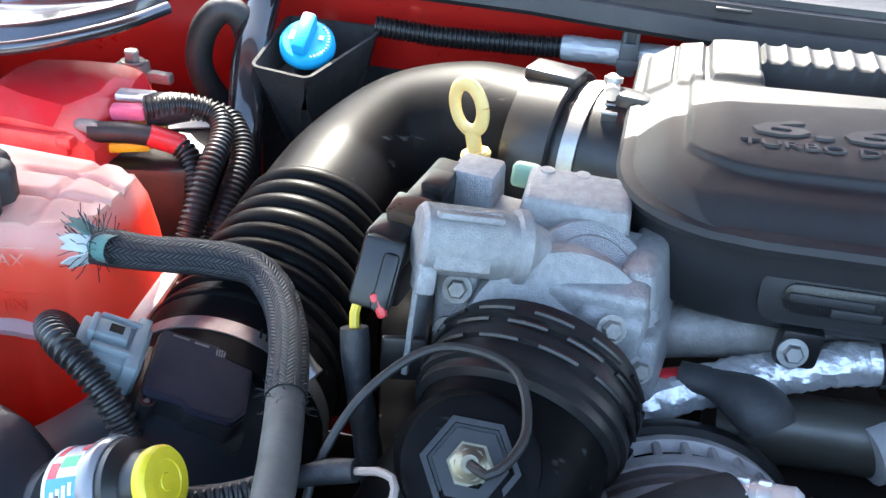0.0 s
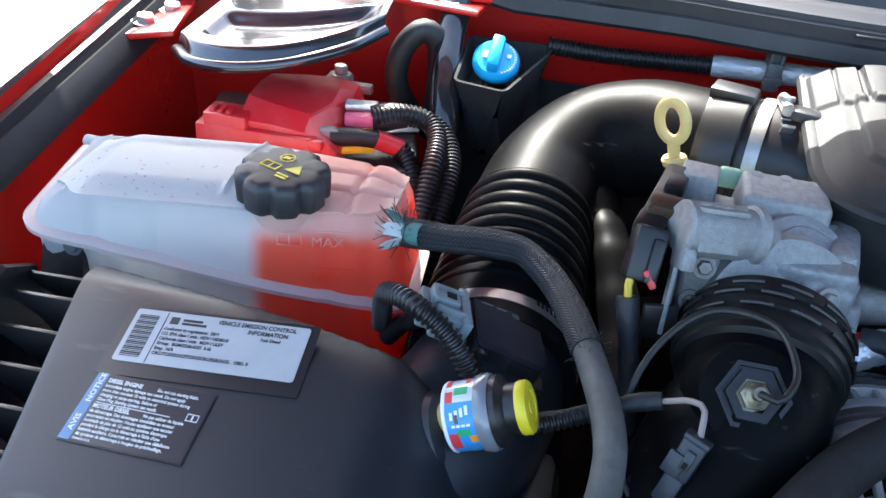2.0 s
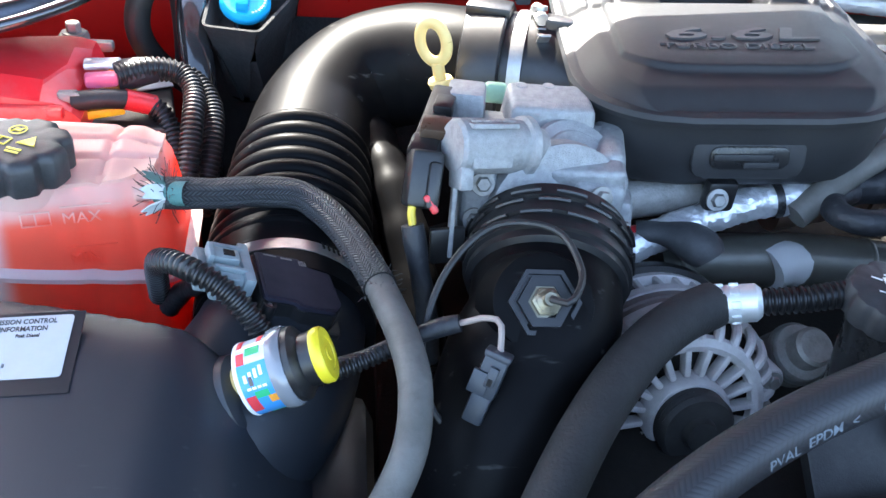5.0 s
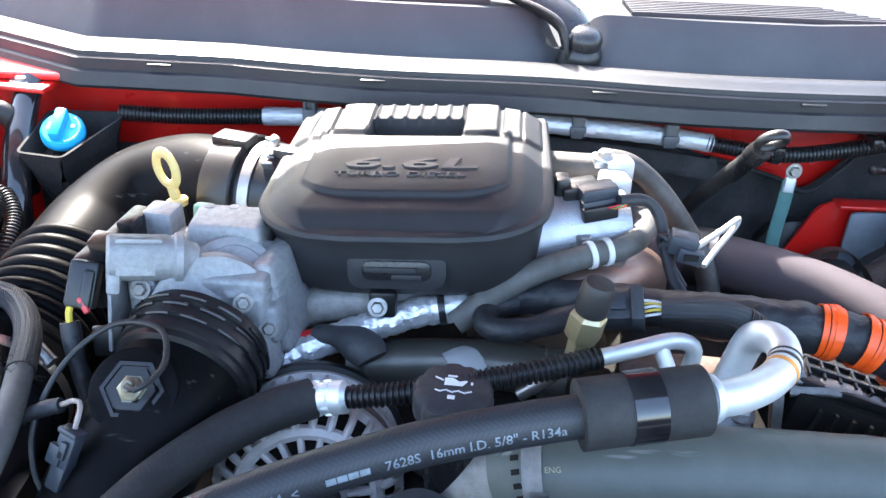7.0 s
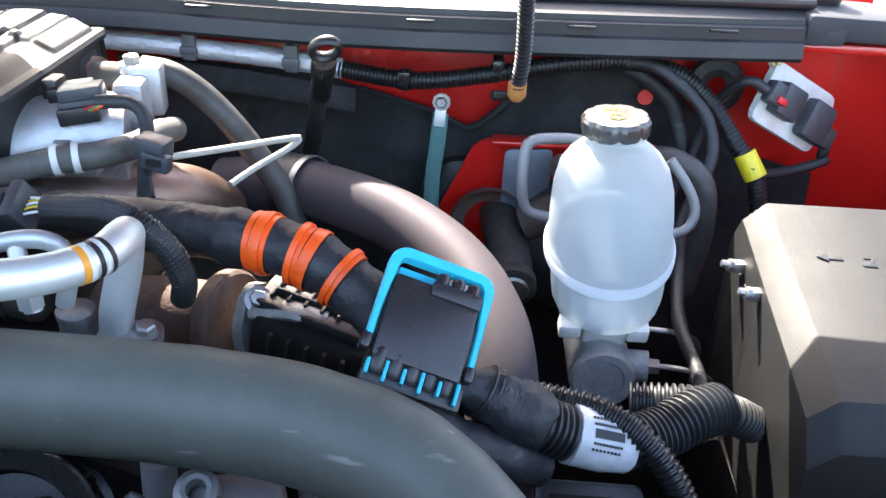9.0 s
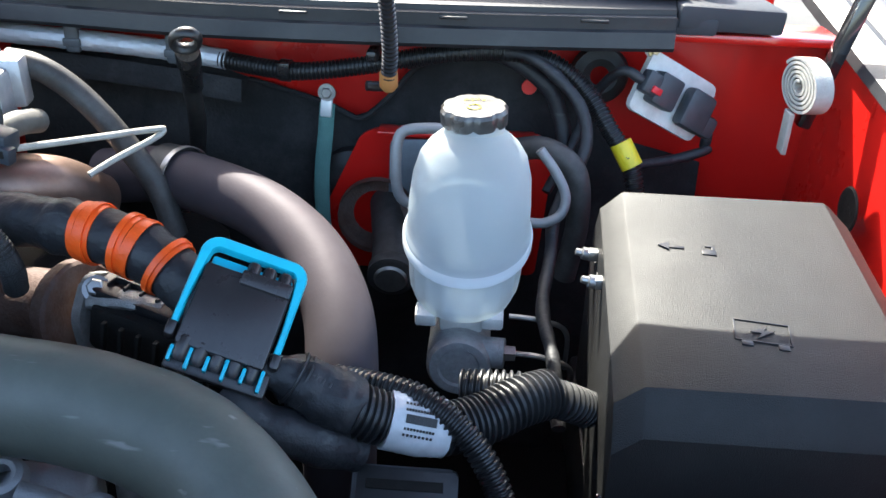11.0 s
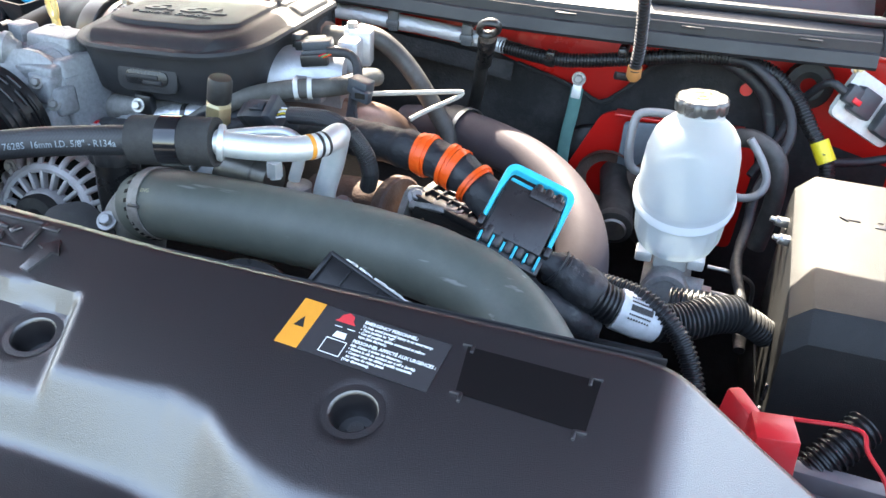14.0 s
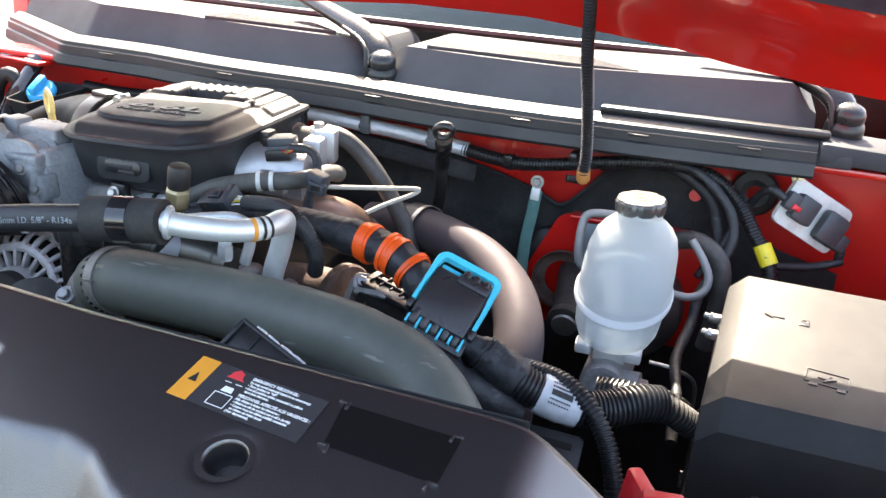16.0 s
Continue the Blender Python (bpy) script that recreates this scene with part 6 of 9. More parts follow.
def ac_lines():
    g = thing("air_conditioning_hose", (0.2, 0.22, 1.05), "thick black rubber hose with white print and a foam collar", "hose")
    run = [(-0.10, 0.055, 0.985), (-0.04, 0.105, 1.025), (0.02, 0.150, 1.050), (0.10, 0.190, 1.070), (0.20, 0.222, 1.088), (0.28, 0.238, 1.099), (0.345, 0.248, 1.106)]
    part("hose", tube(run, 0.0163, 24), ACHOSE, g)
    part("collar", tube([(0.325, 0.246, 1.1045), (0.37, 0.252, 1.109), (0.416, 0.259, 1.112)], 0.0262, 32), FOAM, g, "black foam collar")
    part("tape_band", band([(0.325, 0.246, 1.1045), (0.37, 0.252, 1.109), (0.416, 0.259, 1.112)], 0.0263, 0.5, 0.024, 0.0008, 40), HINGE, g, "glossy tape band")
    t = part("tube", joined(tube([(0.41, 0.258, 1.112), (0.445, 0.272, 1.107), (0.48, 0.300, 1.100), (0.503, 0.330, 1.098), (0.508, 0.362, 1.098), (0.498, 0.388, 1.083), (0.490, 0.392, 1.05), (0.480, 0.390, 1.012), (0.478, 0.390, 0.985)], 0.0138, 24), lathe([(0.0138, 0), (0.019, 0.0), (0.02, 0.003), (0.019, 0.006), (0.0138, 0.006)], (0.417, 0.2605, 1.1115), (1, 0.4, -0.1), 28)), ALU, g, "bright aluminium tube")
    elbow = [(0.41, 0.258, 1.112), (0.445, 0.272, 1.107), (0.48, 0.300, 1.100), (0.503, 0.330, 1.098), (0.508, 0.362, 1.098), (0.498, 0.388, 1.083), (0.490, 0.392, 1.05), (0.480, 0.390, 1.012), (0.478, 0.390, 0.985)]
    for k, mt in enumerate((ORANGEINK, WHITEP, INKB, WHITEP, INKB)):
        part("tape_stripe", band(elbow, 0.0139, 0.37 + 0.0165 * k, 0.0052 if k == 0 else 0.0038, 0.0003, 28), mt, t)
    fb = part("fitting_block", rbox((0.488, 0.391, 0.990), (0.050, 0.032, 0.022), 0.008, (0, 4, 6), 3), CAST, g, "cast fitting block")
    part("block_bolt", bolt((0.504, 0.387, 1.000), (0.05, -0.2, 1), 0.0085, 0.008), STEEL, fb)
    part("union_nut", lathe([(0, -0.03), (0.017, -0.03), (0.018, -0.018), (0.0145, -0.016), (0.0145, 0.004), (0.0155, 0.006), (0.0155, 0.012), (0.012, 0.014), (0, 0.014)], (0.442, 0.398, 0.998), (0.05, -0.1, 1), 24), CAST, fb)
    # print along the hose, on its camera side
    path, ln = spline(run, 0.002)

    def say(text, s0, size):
        """Flat print, bent round the hose."""
        bm = lettering(text, size, Matrix.Identity(4), 0.0, bold=0.0001)
        for v in bm.verts:
            i = min(len(path) - 3, max(2, int((s0 + v.co.x) / ln * (len(path) - 1))))
            f = (s0 + v.co.x) / ln * (len(path) - 1) - i
            tg = (path[i + 2] - path[i - 2]).normalized()
            out = (Vector((0.10, -0.97, 0.16)) - tg * tg.dot(Vector((0.10, -0.97, 0.16)))).normalized()
            a = (v.co.y - size * 0.35) / 0.0165
            v.co = path[i] + (path[i + 1] - path[i]) * f + (out * math.cos(a) + out.cross(tg) * math.sin(a)) * 0.0167
        return [bm]
    bms = say("7628S  16mm I.D. 5/8\" - R134a", 0.350, 0.0104) + say("PVAL  EPDM  <", 0.222, 0.0104)
    for k in range(4):
        i = int((0.312 + 0.0085 * k) / ln * (len(path) - 1))
        tg = (path[i + 2] - path[i - 2]).normalized()
        out = (Vector((0.10, -0.97, 0.16)) - tg * tg.dot(Vector((0.10, -0.97, 0.16)))).normalized()
        bms.append(_moved(rbox((0, 0, 0), (0.0072, 0.005, 0.0006), 0.0002), plane_at(path[i] + out * 0.0162, tg, out.cross(tg))))
    part("print", joined(*bms), INKF, g, "white print", 80)

    f = thing("insulated_line", (0.1, 0.3, 1.0), "foam-covered line that runs into a crimped fitting and black conduit", "hose")
    part("foam", tube([(-0.085, 0.10, 0.93), (-0.05, 0.165, 0.985), (-0.005, 0.235, 1.014), (0.045, 0.298, 1.024), (0.085, 0.333, 1.027), (0.117, 0.351, 1.028)], 0.0178, 24), FOAM, f)
    part("ferrule", lathe([(0.0125, 0), (0.0145, 0.002), (0.0135, 0.008), (0.0145, 0.012), (0.0135, 0.018), (0.0145, 0.022), (0.0145, 0.032), (0.011, 0.036)], (0.116, 0.351, 1.028), (0.05, -0.012, 0.014), 28, True), ALU, f, "crimped aluminium ferrule")
    fx = Vector((0.05, -0.012, 0.014)).normalized()
    fq = Matrix.Translation((0.116, 0.351, 1.028)) @ Vector((0, 0, 1)).rotation_difference(fx).to_matrix().to_4x4()
    for k in range(8):
        for hh in (0.006, 0.017):
            part("crimp", _moved(rbox((0.0142, 0, hh), (0.003, 0.006, 0.007), 0.001), fq @ pose(0, 0, 0, 0, 0, 45 * k)), ALU, f)
    part("conduit", ribbed([(0.148, 0.343, 1.037), (0.19, 0.338, 1.046), (0.24, 0.340, 1.056), (0.30, 0.350, 1.064), (0.362, 0.366, 1.071)], 0.0105, 0.005, 0.002, 16), BLACK, f)
    part("tube", joined(tube([(0.355, 0.364, 1.070), (0.395, 0.372, 1.078), (0.428, 0.382, 1.081), (0.447, 0.386, 1.072), (0.448, 0.388, 1.05), (0.44, 0.388, 1.02)], 0.0075, 16), tube([(0.415, 0.378, 1.078), (0.425, 0.366, 1.055), (0.43, 0.36, 1.03)], 0.007, 14), lathe([(0.0, 0.02), (0.009, 0.02), (0.0105, 0.012), (0.0105, 0), (0, 0)], (0.428, 0.362, 1.035), (0.1, -0.2, 1), 6)), ALU, f, "aluminium tube")


INKF = material("faded white print", (0.30, 0.36, 0.40), 0.6, second=(0.12, 0.13, 0.14), spots=(160, 0.7), spread=0.05)
ACHOSE = knit("black reinforced rubber hose", (0.022, 0.023, 0.026), (0.029, 0.031, 0.035), 14, 0.0042, 0.14, 0.06)


def big_hose():
    c = thing("intercooler_hose", (0.55, 0.26, 0.95), "wide greenish-grey intercooler hose with scuffs and a steel clamp", "hose")
    run = [(0.290, 0.303, 0.992), (0.312, 0.296, 1.004), (0.36, 0.290, 1.010), (0.46, 0.288, 1.012), (0.58, 0.285, 1.010), (0.66, 0.278, 1.004), (0.73, 0.258, 0.990), (0.785, 0.215, 0.962), (0.82, 0.165, 0.925), (0.845, 0.11, 0.88)]
    part("hose", tube(run, 0.0415, 48, 0.008, wobble=0.02), CACHOSE, c)
    part("clamp", band(run, 0.0416, 0.040, 0.016, 0.0014, 48), CASTDIRTY, c, "dull perforated clamp band")
    cx, cc = (Vector(run[1]) - Vector(run[0])).normalized(), Vector(run[0]).lerp(Vector(run[1]), 0.85)
    for k in range(14):
        an = radians(-70 + 13 * k)
        d = Vector((0, -math.cos(an), math.sin(an)))
        d = (d - cx * d.dot(cx)).normalized()
        part("clamp_slot", _moved(rbox((0, 0, 0), (0.007, 0.0045, 0.0012), 0.0003), plane_at(cc + d * 0.0426, cx, d.cross(cx))), DARK, c)
    part("clamp_link", joined(*[rbox((0.305 + 0.004 * k, 0.255 + 0.003 * k, 1.018 - 0.012 * k), (0.014, 0.003, 0.004), 0.001) for k in range(3)]), STEEL, c)
    part("stub", tube([(0.305, 0.30, 0.997), (0.283, 0.305, 0.985), (0.262, 0.312, 0.96), (0.25, 0.318, 0.92)], 0.0385, 32), CASTDIRTY, c, "dirty cast stub")
    m = plane_at((0.303, 0.2672, 1.0315), (1, -0.13, 0.20), (0, 0.69, 0.72))
    part("print", lettering("ENG", 0.0066, m @ pose(0.006, -0.002, 0.001), 0.0001), PRINTY, c, "yellowed print", 80)
    part("print_bar", _moved(rbox((0.004, -0.008, -0.0004), (0.028, 0.0026, 0.0004), 0, (12, 0, 0)), m), PRINTY, c)
    for k in range(6):
        part("print_bar", _moved(rbox((-0.004 + 0.0042 * k, -0.014, -0.0022), (0.0034, 0.0034, 0.0004), 0, (18, 0, 0)), m), PRINTY, c)


PRINTY = material("yellowed print", (0.42, 0.4, 0.24), 0.6)


def charge_pipe_right():
    c = thing("turbo_pipe", (0.7, 0.55, 0.9), "heat-tinted silver turbo outlet pipe that bends down", "pipe")
    run = [(0.46, 0.755, 0.965), (0.53, 0.735, 0.980), (0.60, 0.700, 0.985), (0.68, 0.648, 0.983), (0.745, 0.575, 0.975), (0.782, 0.505, 0.955), (0.795, 0.450, 0.92), (0.797, 0.42, 0.87), (0.797, 0.41, 0.78)]
    part("pipe", tube(run, 0.0335, 40, 0.008), CHARGE, c)
    part("joint", band(run, 0.0338, 0.16, 0.03, 0.004, 40), RUBBER, c, "black rubber joint")
    part("clamp", band(run, 0.038, 0.185, 0.008, 0.001, 40), STEEL, c)
    e = thing("exhaust_manifold", (0.5, 0.5, 0.85), "bronzed and rusty exhaust crossover pipe", "exhaust")
    part("crossover", tube([(0.25, 0.56, 1.0), (0.33, 0.565, 1.015), (0.40, 0.59, 1.018), (0.45, 0.64, 1.0), (0.47, 0.69, 0.96)], 0.036, 32), HEATED, e)
    part("joint_band", band([(0.25, 0.56, 1.0), (0.33, 0.565, 1.015), (0.40, 0.59, 1.018)], 0.036, 0.6, 0.012, 0.003, 36), RUST, e)
    fx = Vector((0.9, -0.3, 0.12)).normalized()
    part("outlet", tube([(0.42, 0.50, 0.94), (0.48, 0.49, 0.95), (0.54, 0.475, 0.955)], 0.036, 28), RUST, e, "rusty outlet")
    part("flange", lathe([(0.03, -0.010), (0.046, -0.010), (0.048, -0.007), (0.048, 0.004), (0.045, 0.007), (0.0, 0.007)], (0.545, 0.474, 0.957), fx, 36), RUST, e, "rusty flange")
    part("bracket", prism(rounded([(-0.030, -0.040), (0.012, -0.046), (0.034, -0.012), (0.026, 0.030), (-0.004, 0.042), (-0.030, 0.010)], 0.010), 0.010, plane_at((0.566, 0.466, 0.962), (0.3, 0.95, 0.0), (-0.12, 0.0, 1)), 0.003), CASTDIRTY, e, "grey cast bracket")
    part("bracket_arm", tube([(0.575, 0.455, 0.985), (0.605, 0.448, 0.990), (0.640, 0.444, 0.985)], lambda s: 0.016 - 0.006 * s, 14, flat=0.6), CASTDIRTY, e, "grey cast arm")
    part("bracket_bolt", bolt((0.578, 0.452, 0.996), (0.2, -0.7, 0.7), 0.008, 0.008), STEEL, e)
    a = thing("actuator_housing", (0.62, 0.45, 0.95), "ribbed grimy actuator housing with a black grid lid", "actuator")
    part("housing", rbox((0.635, 0.465, 0.955), (0.115, 0.085, 0.05), 0.008, (0, 12, -12)), DARK, a)
    for k in range(7):
        part("rib", rbox((0.59 + 0.016 * k, 0.423 - 0.0036 * k, 0.957 - 0.0032 * k), (0.004, 0.006, 0.05), 0.001, (0, 12, -12)), DARK, a)
    part("lid", rbox((0.632, 0.47, 0.986), (0.105, 0.075, 0.012), 0.004, (0, 12, -12)), BLACK, a, "black lid")
    for k in range(6):
        part("lid_rib", rbox((0.595 + 0.015 * k, 0.475 - 0.003 * k, 1.001 - 0.003 * k), (0.003, 0.05, 0.006), 0.001, (0, 12, -12)), BLACK, a)
    for k in range(3):
        part("lid_rib", rbox((0.634, 0.452 + 0.02 * k, 0.9935), (0.085, 0.003, 0.006), 0.001, (0, 12, -12)), BLACK, a)


def harness():
    h = thing("main_harness", (0.55, 0.44, 1.0), "thick taped black wiring harness with orange tape bands", "wiring harness")
    run = [(0.285, 0.520, 1.032), (0.34, 0.508, 1.045), (0.40, 0.492, 1.052), (0.47, 0.470, 1.055), (0.54, 0.454, 1.058), (0.60, 0.441, 1.056), (0.645, 0.430, 1.044), (0.685, 0.412, 1.02), (0.71, 0.395, 0.99)]
    part("wrapped_core", crinkle(tube(run, lambda s: 0.018 + 0.0055 * smooth(0.25, 0.55, s) - 0.002 * smooth(0.8, 1, s), 30, 0.003, wobble=0.16), 0.0018, 70), TAPE, h)
    for w in (0.665, 0.745, 0.83):
        for k in range(4 if w < 0.8 else 2):
            part("orange_tape", band(run, 0.0244 + 0.0009 * ((k * 7 + int(w * 100)) % 3), w + 0.0105 * k, 0.0054, 0.0012, 36), ORANGE, h, "orange tape band")
    # branch that loops below
    part("branch", tube([(0.42, 0.485, 1.05), (0.36, 0.468, 1.05), (0.315, 0.448, 1.046), (0.285, 0.445, 1.043), (0.268, 0.462, 1.04), (0.275, 0.49, 1.038), (0.30, 0.505, 1.038)], 0.0115, 16, wobble=0.15), TAPE, h)
    f = thing("foil_hose", (0.15, 0.5, 0.97), "crinkled silver foil sleeve round a wiring bundle", "heat sleeve")
    run = [(0.02, 0.445, 0.945), (0.066, 0.468, 0.978), (0.12, 0.488, 0.998), (0.168, 0.496, 1.014), (0.205, 0.500, 1.026), (0.250, 0.502, 1.034), (0.29, 0.510, 1.036)]
    part("sleeve", crinkle(tube(run, 0.0150, 28, 0.0024, wobble=0.15), 0.0022, 130), FOIL, f, "crinkled foil", 26)
    part("strap", band(run, 0.0155, 0.79, 0.007, 0.0015, 24), SATIN, f, "black strap")
    b = thing("battery_cable", (0.12, 0.48, 0.98), "red cable end under a black rubber boot", "cable")
    part("cable", tube([(0.035, 0.468, 0.965), (0.07, 0.482, 0.99), (0.11, 0.486, 1.003), (0.14, 0.482, 1.004)], 0.0085, 14), WIRE_R, b, "red cable")
    part("boot", joined(tube([(0.100, 0.487, 1.003), (0.120, 0.481, 1.006), (0.140, 0.471, 1.006), (0.154, 0.462, 1.002), (0.160, 0.456, 0.996)], lambda s: 0.0118 + 0.0095 * smooth(0.25, 0.75, s) - 0.004 * smooth(0.88, 1, s), 24, flat=0.8)), BOOT, b, "black rubber boot")
    p = thing("sensor_plug", (0.38, 0.42, 1.06), "dark grey multi-pin plug with yellow wires into a taped loom", "plug")
    m = plane_at((0.385, 0.424, 1.083), (0.08, -0.012, 0.014), (0, 0.8, 0.5))
    part("shell", joined(_moved(rbox((0, 0, 0), (0.046, 0.028, 0.026), 0.003), m), _moved(rbox((0.018, 0, 0.002), (0.012, 0.034, 0.032), 0.002), m), _moved(rbox((-0.026, 0.0, -0.002), (0.014, 0.024, 0.022), 0.002), m)), CONN, p)
    part("latch", joined(_moved(rbox((-0.002, 0.0, 0.015), (0.02, 0.012, 0.004), 0.001), m), _moved(rbox((-0.002, 0.0, 0.0172), (0.008, 0.005, 0.003), 0.0008), m)), CONN, p)
    for k in range(5):
        part("wire", tube([m @ Vector((0.022, -0.008 + 0.004 * k, 0.004)), m @ Vector((0.033, -0.007 + 0.0036 * k, 0.005 + 0.003 * math.sin(k))), m @ Vector((0.044, -0.004 + 0.002 * k, 0.002))], 0.0012, 6), WIRE_Y if k % 2 else INKW, p, "thin wire")
    part("loom", tube([m @ Vector((0.040, 0, 0)), (0.445, 0.413, 1.094), (0.480, 0.408, 1.096), (0.508, 0.405, 1.083), (0.525, 0.407, 1.060), (0.530, 0.412, 1.035), (0.522, 0.425, 1.01)], 0.0105, 20), LOOM, p, "woven loom")
    part("ribbed_end", ribbed([(0.494, 0.405, 1.092), (0.508, 0.405, 1.083), (0.525, 0.407, 1.060), (0.530, 0.412, 1.035)], 0.0112, 0.0032, 0.0014, 20), BLACK, p, "ribbed conduit end")
    return h


BOOT = material("dark grey rubber boot", (0.04, 0.042, 0.045), 0.6, dirt=0.2, grain=(300, 0.2))
CONN = material("dark grey connector plastic", (0.045, 0.05, 0.058), 0.45, dirt=0.15)


def blue_plug():
    b = thing("harness_connector", (0.735, 0.36, 1.03), "black multi-pin connector in a turquoise frame", "connector")
    tl, tr = Vector((0.698, 0.402, 1.086)), Vector((0.778, 0.403, 1.058))
    bl = Vector((0.688, 0.330, 1.030))
    m = plane_at((tl + tr) / 2 * 0.5 + (bl + (tr - tl + bl)) / 2 * 0.5, tr - tl, tl - bl)
    w, h = (tr - tl).length / 2, (tl - bl).length / 2
    # hinged frame: a rounded bow, thicker across its top
    path = [(-w, -h * 0.62 + 0.02 * h * k) for k in range(0, 70, 6)]
    path += [(-w + 0.014 - 0.014 * math.cos(a), h - 0.014 + 0.014 * math.sin(a)) for a in [math.pi / 2 * k / 6 for k in range(7)]]
    path += [(-x, y) for x, y in path[::-1]]
    rows = []
    for i, (x, y) in enumerate(path):
        a, c = Vector(path[max(0, i - 1)]), Vector(path[min(len(path) - 1, i + 1)])
        t = (c - a).normalized()
        nrm = Vector((t.y, -t.x))
        wd = 0.0055 + 0.004 * smooth(-h * 0.2, h, y)
        rows.append([m @ Vector((x + nrm.x * d, y + nrm.y * d, z)) for d, z in ((0, -0.005), (0, 0.004), (0.0012, 0.006), (wd - 0.001, 0.006), (wd, 0.004), (wd, -0.005))])
    part("bow", loft(rows), CYAN, b, "turquoise hinged bow")
    part("shell", _moved(rbox((0.0, -0.225 * h, -0.003), (2 * w - 0.016, h * 1.46, 0.020), 0.003), m), CONN2, b)
    part("shell_lip", _moved(rbox((0.014, h * 0.42, 0.005), (0.040, 0.012, 0.012), 0.002), m), CONN2, b)
    for k in range(3):
        part("seal_tube", _moved(lathe([(0.004, -0.010), (0.0052, -0.009), (0.0052, 0.006), (0.0038, 0.008), (0, 0.008)], (0.001 + 0.0125 * k, h * 0.55, 0.005), (0, 1, 0), 14), m), CONN2, b)
    for k in range(5):
        part("seal_tube", _moved(lathe([(0.005, -0.010), (0.0062, -0.008), (0.0062, 0.006), (0.0045, 0.0095), (0, 0.0095)], (-0.027 + 0.0135 * k, -h * 0.99, 0.001 - 0.001 * k), (0, -1, -0.15), 14), m), CONN2, b)
    part("rear_rail", _moved(rbox((0, h * 0.62, -0.010), (2 * w - 0.02, 0.010, 0.008), 0.002), m), CYAN, b, "turquoise rail")
    part("lower_shell", _moved(rbox((0.002, -h * 1.14, -0.009), (2 * w - 0.006, 0.020, 0.012), 0.003), m), CONN2, b)
    for k in range(6):
        part("lock_clip", _moved(rbox((-0.034 + 0.0138 * k, -h * 1.12, 0.000), (0.0030, 0.012 + 0.005 * (k % 2), 0.008), 0.001), m), CYAN, b, "turquoise clip")
    part("pivot", _moved(rbox((-w + 0.002, -h * 0.72, -0.004), (0.008, 0.014, 0.018), 0.003), m), CONN2, b)
    part("pivot", _moved(rbox((w - 0.002, -h * 0.72, -0.004), (0.008, 0.014, 0.018), 0.003), m), CONN2, b)
    part("mark", joined(_moved(rbox((-0.020, 0.014, 0.0052), (0.008, 0.0008, 0.0006), 0), m), _moved(rbox((-0.012, 0.008, 0.0052), (0.004, 0.006, 0.0006), 0), m), _moved(rbox((0.022, 0.0, 0.0052), (0.004, 0.006, 0.0006), 0), m)), INKG, b)
    p = m @ Vector((0.012, -h * 1.35, -0.030))
    part("tail", tube([p, p + Vector((0.03, -0.01, -0.018)), p + Vector((0.07, 0.0, -0.04)), p + Vector((0.10, 0.015, -0.06))], 0.019, 18, wobble=0.2), TAPE, b, "taped cable tail")


CONN2 = material("smoked black connector plastic", (0.03, 0.025, 0.026), 0.3, dirt=0.1)


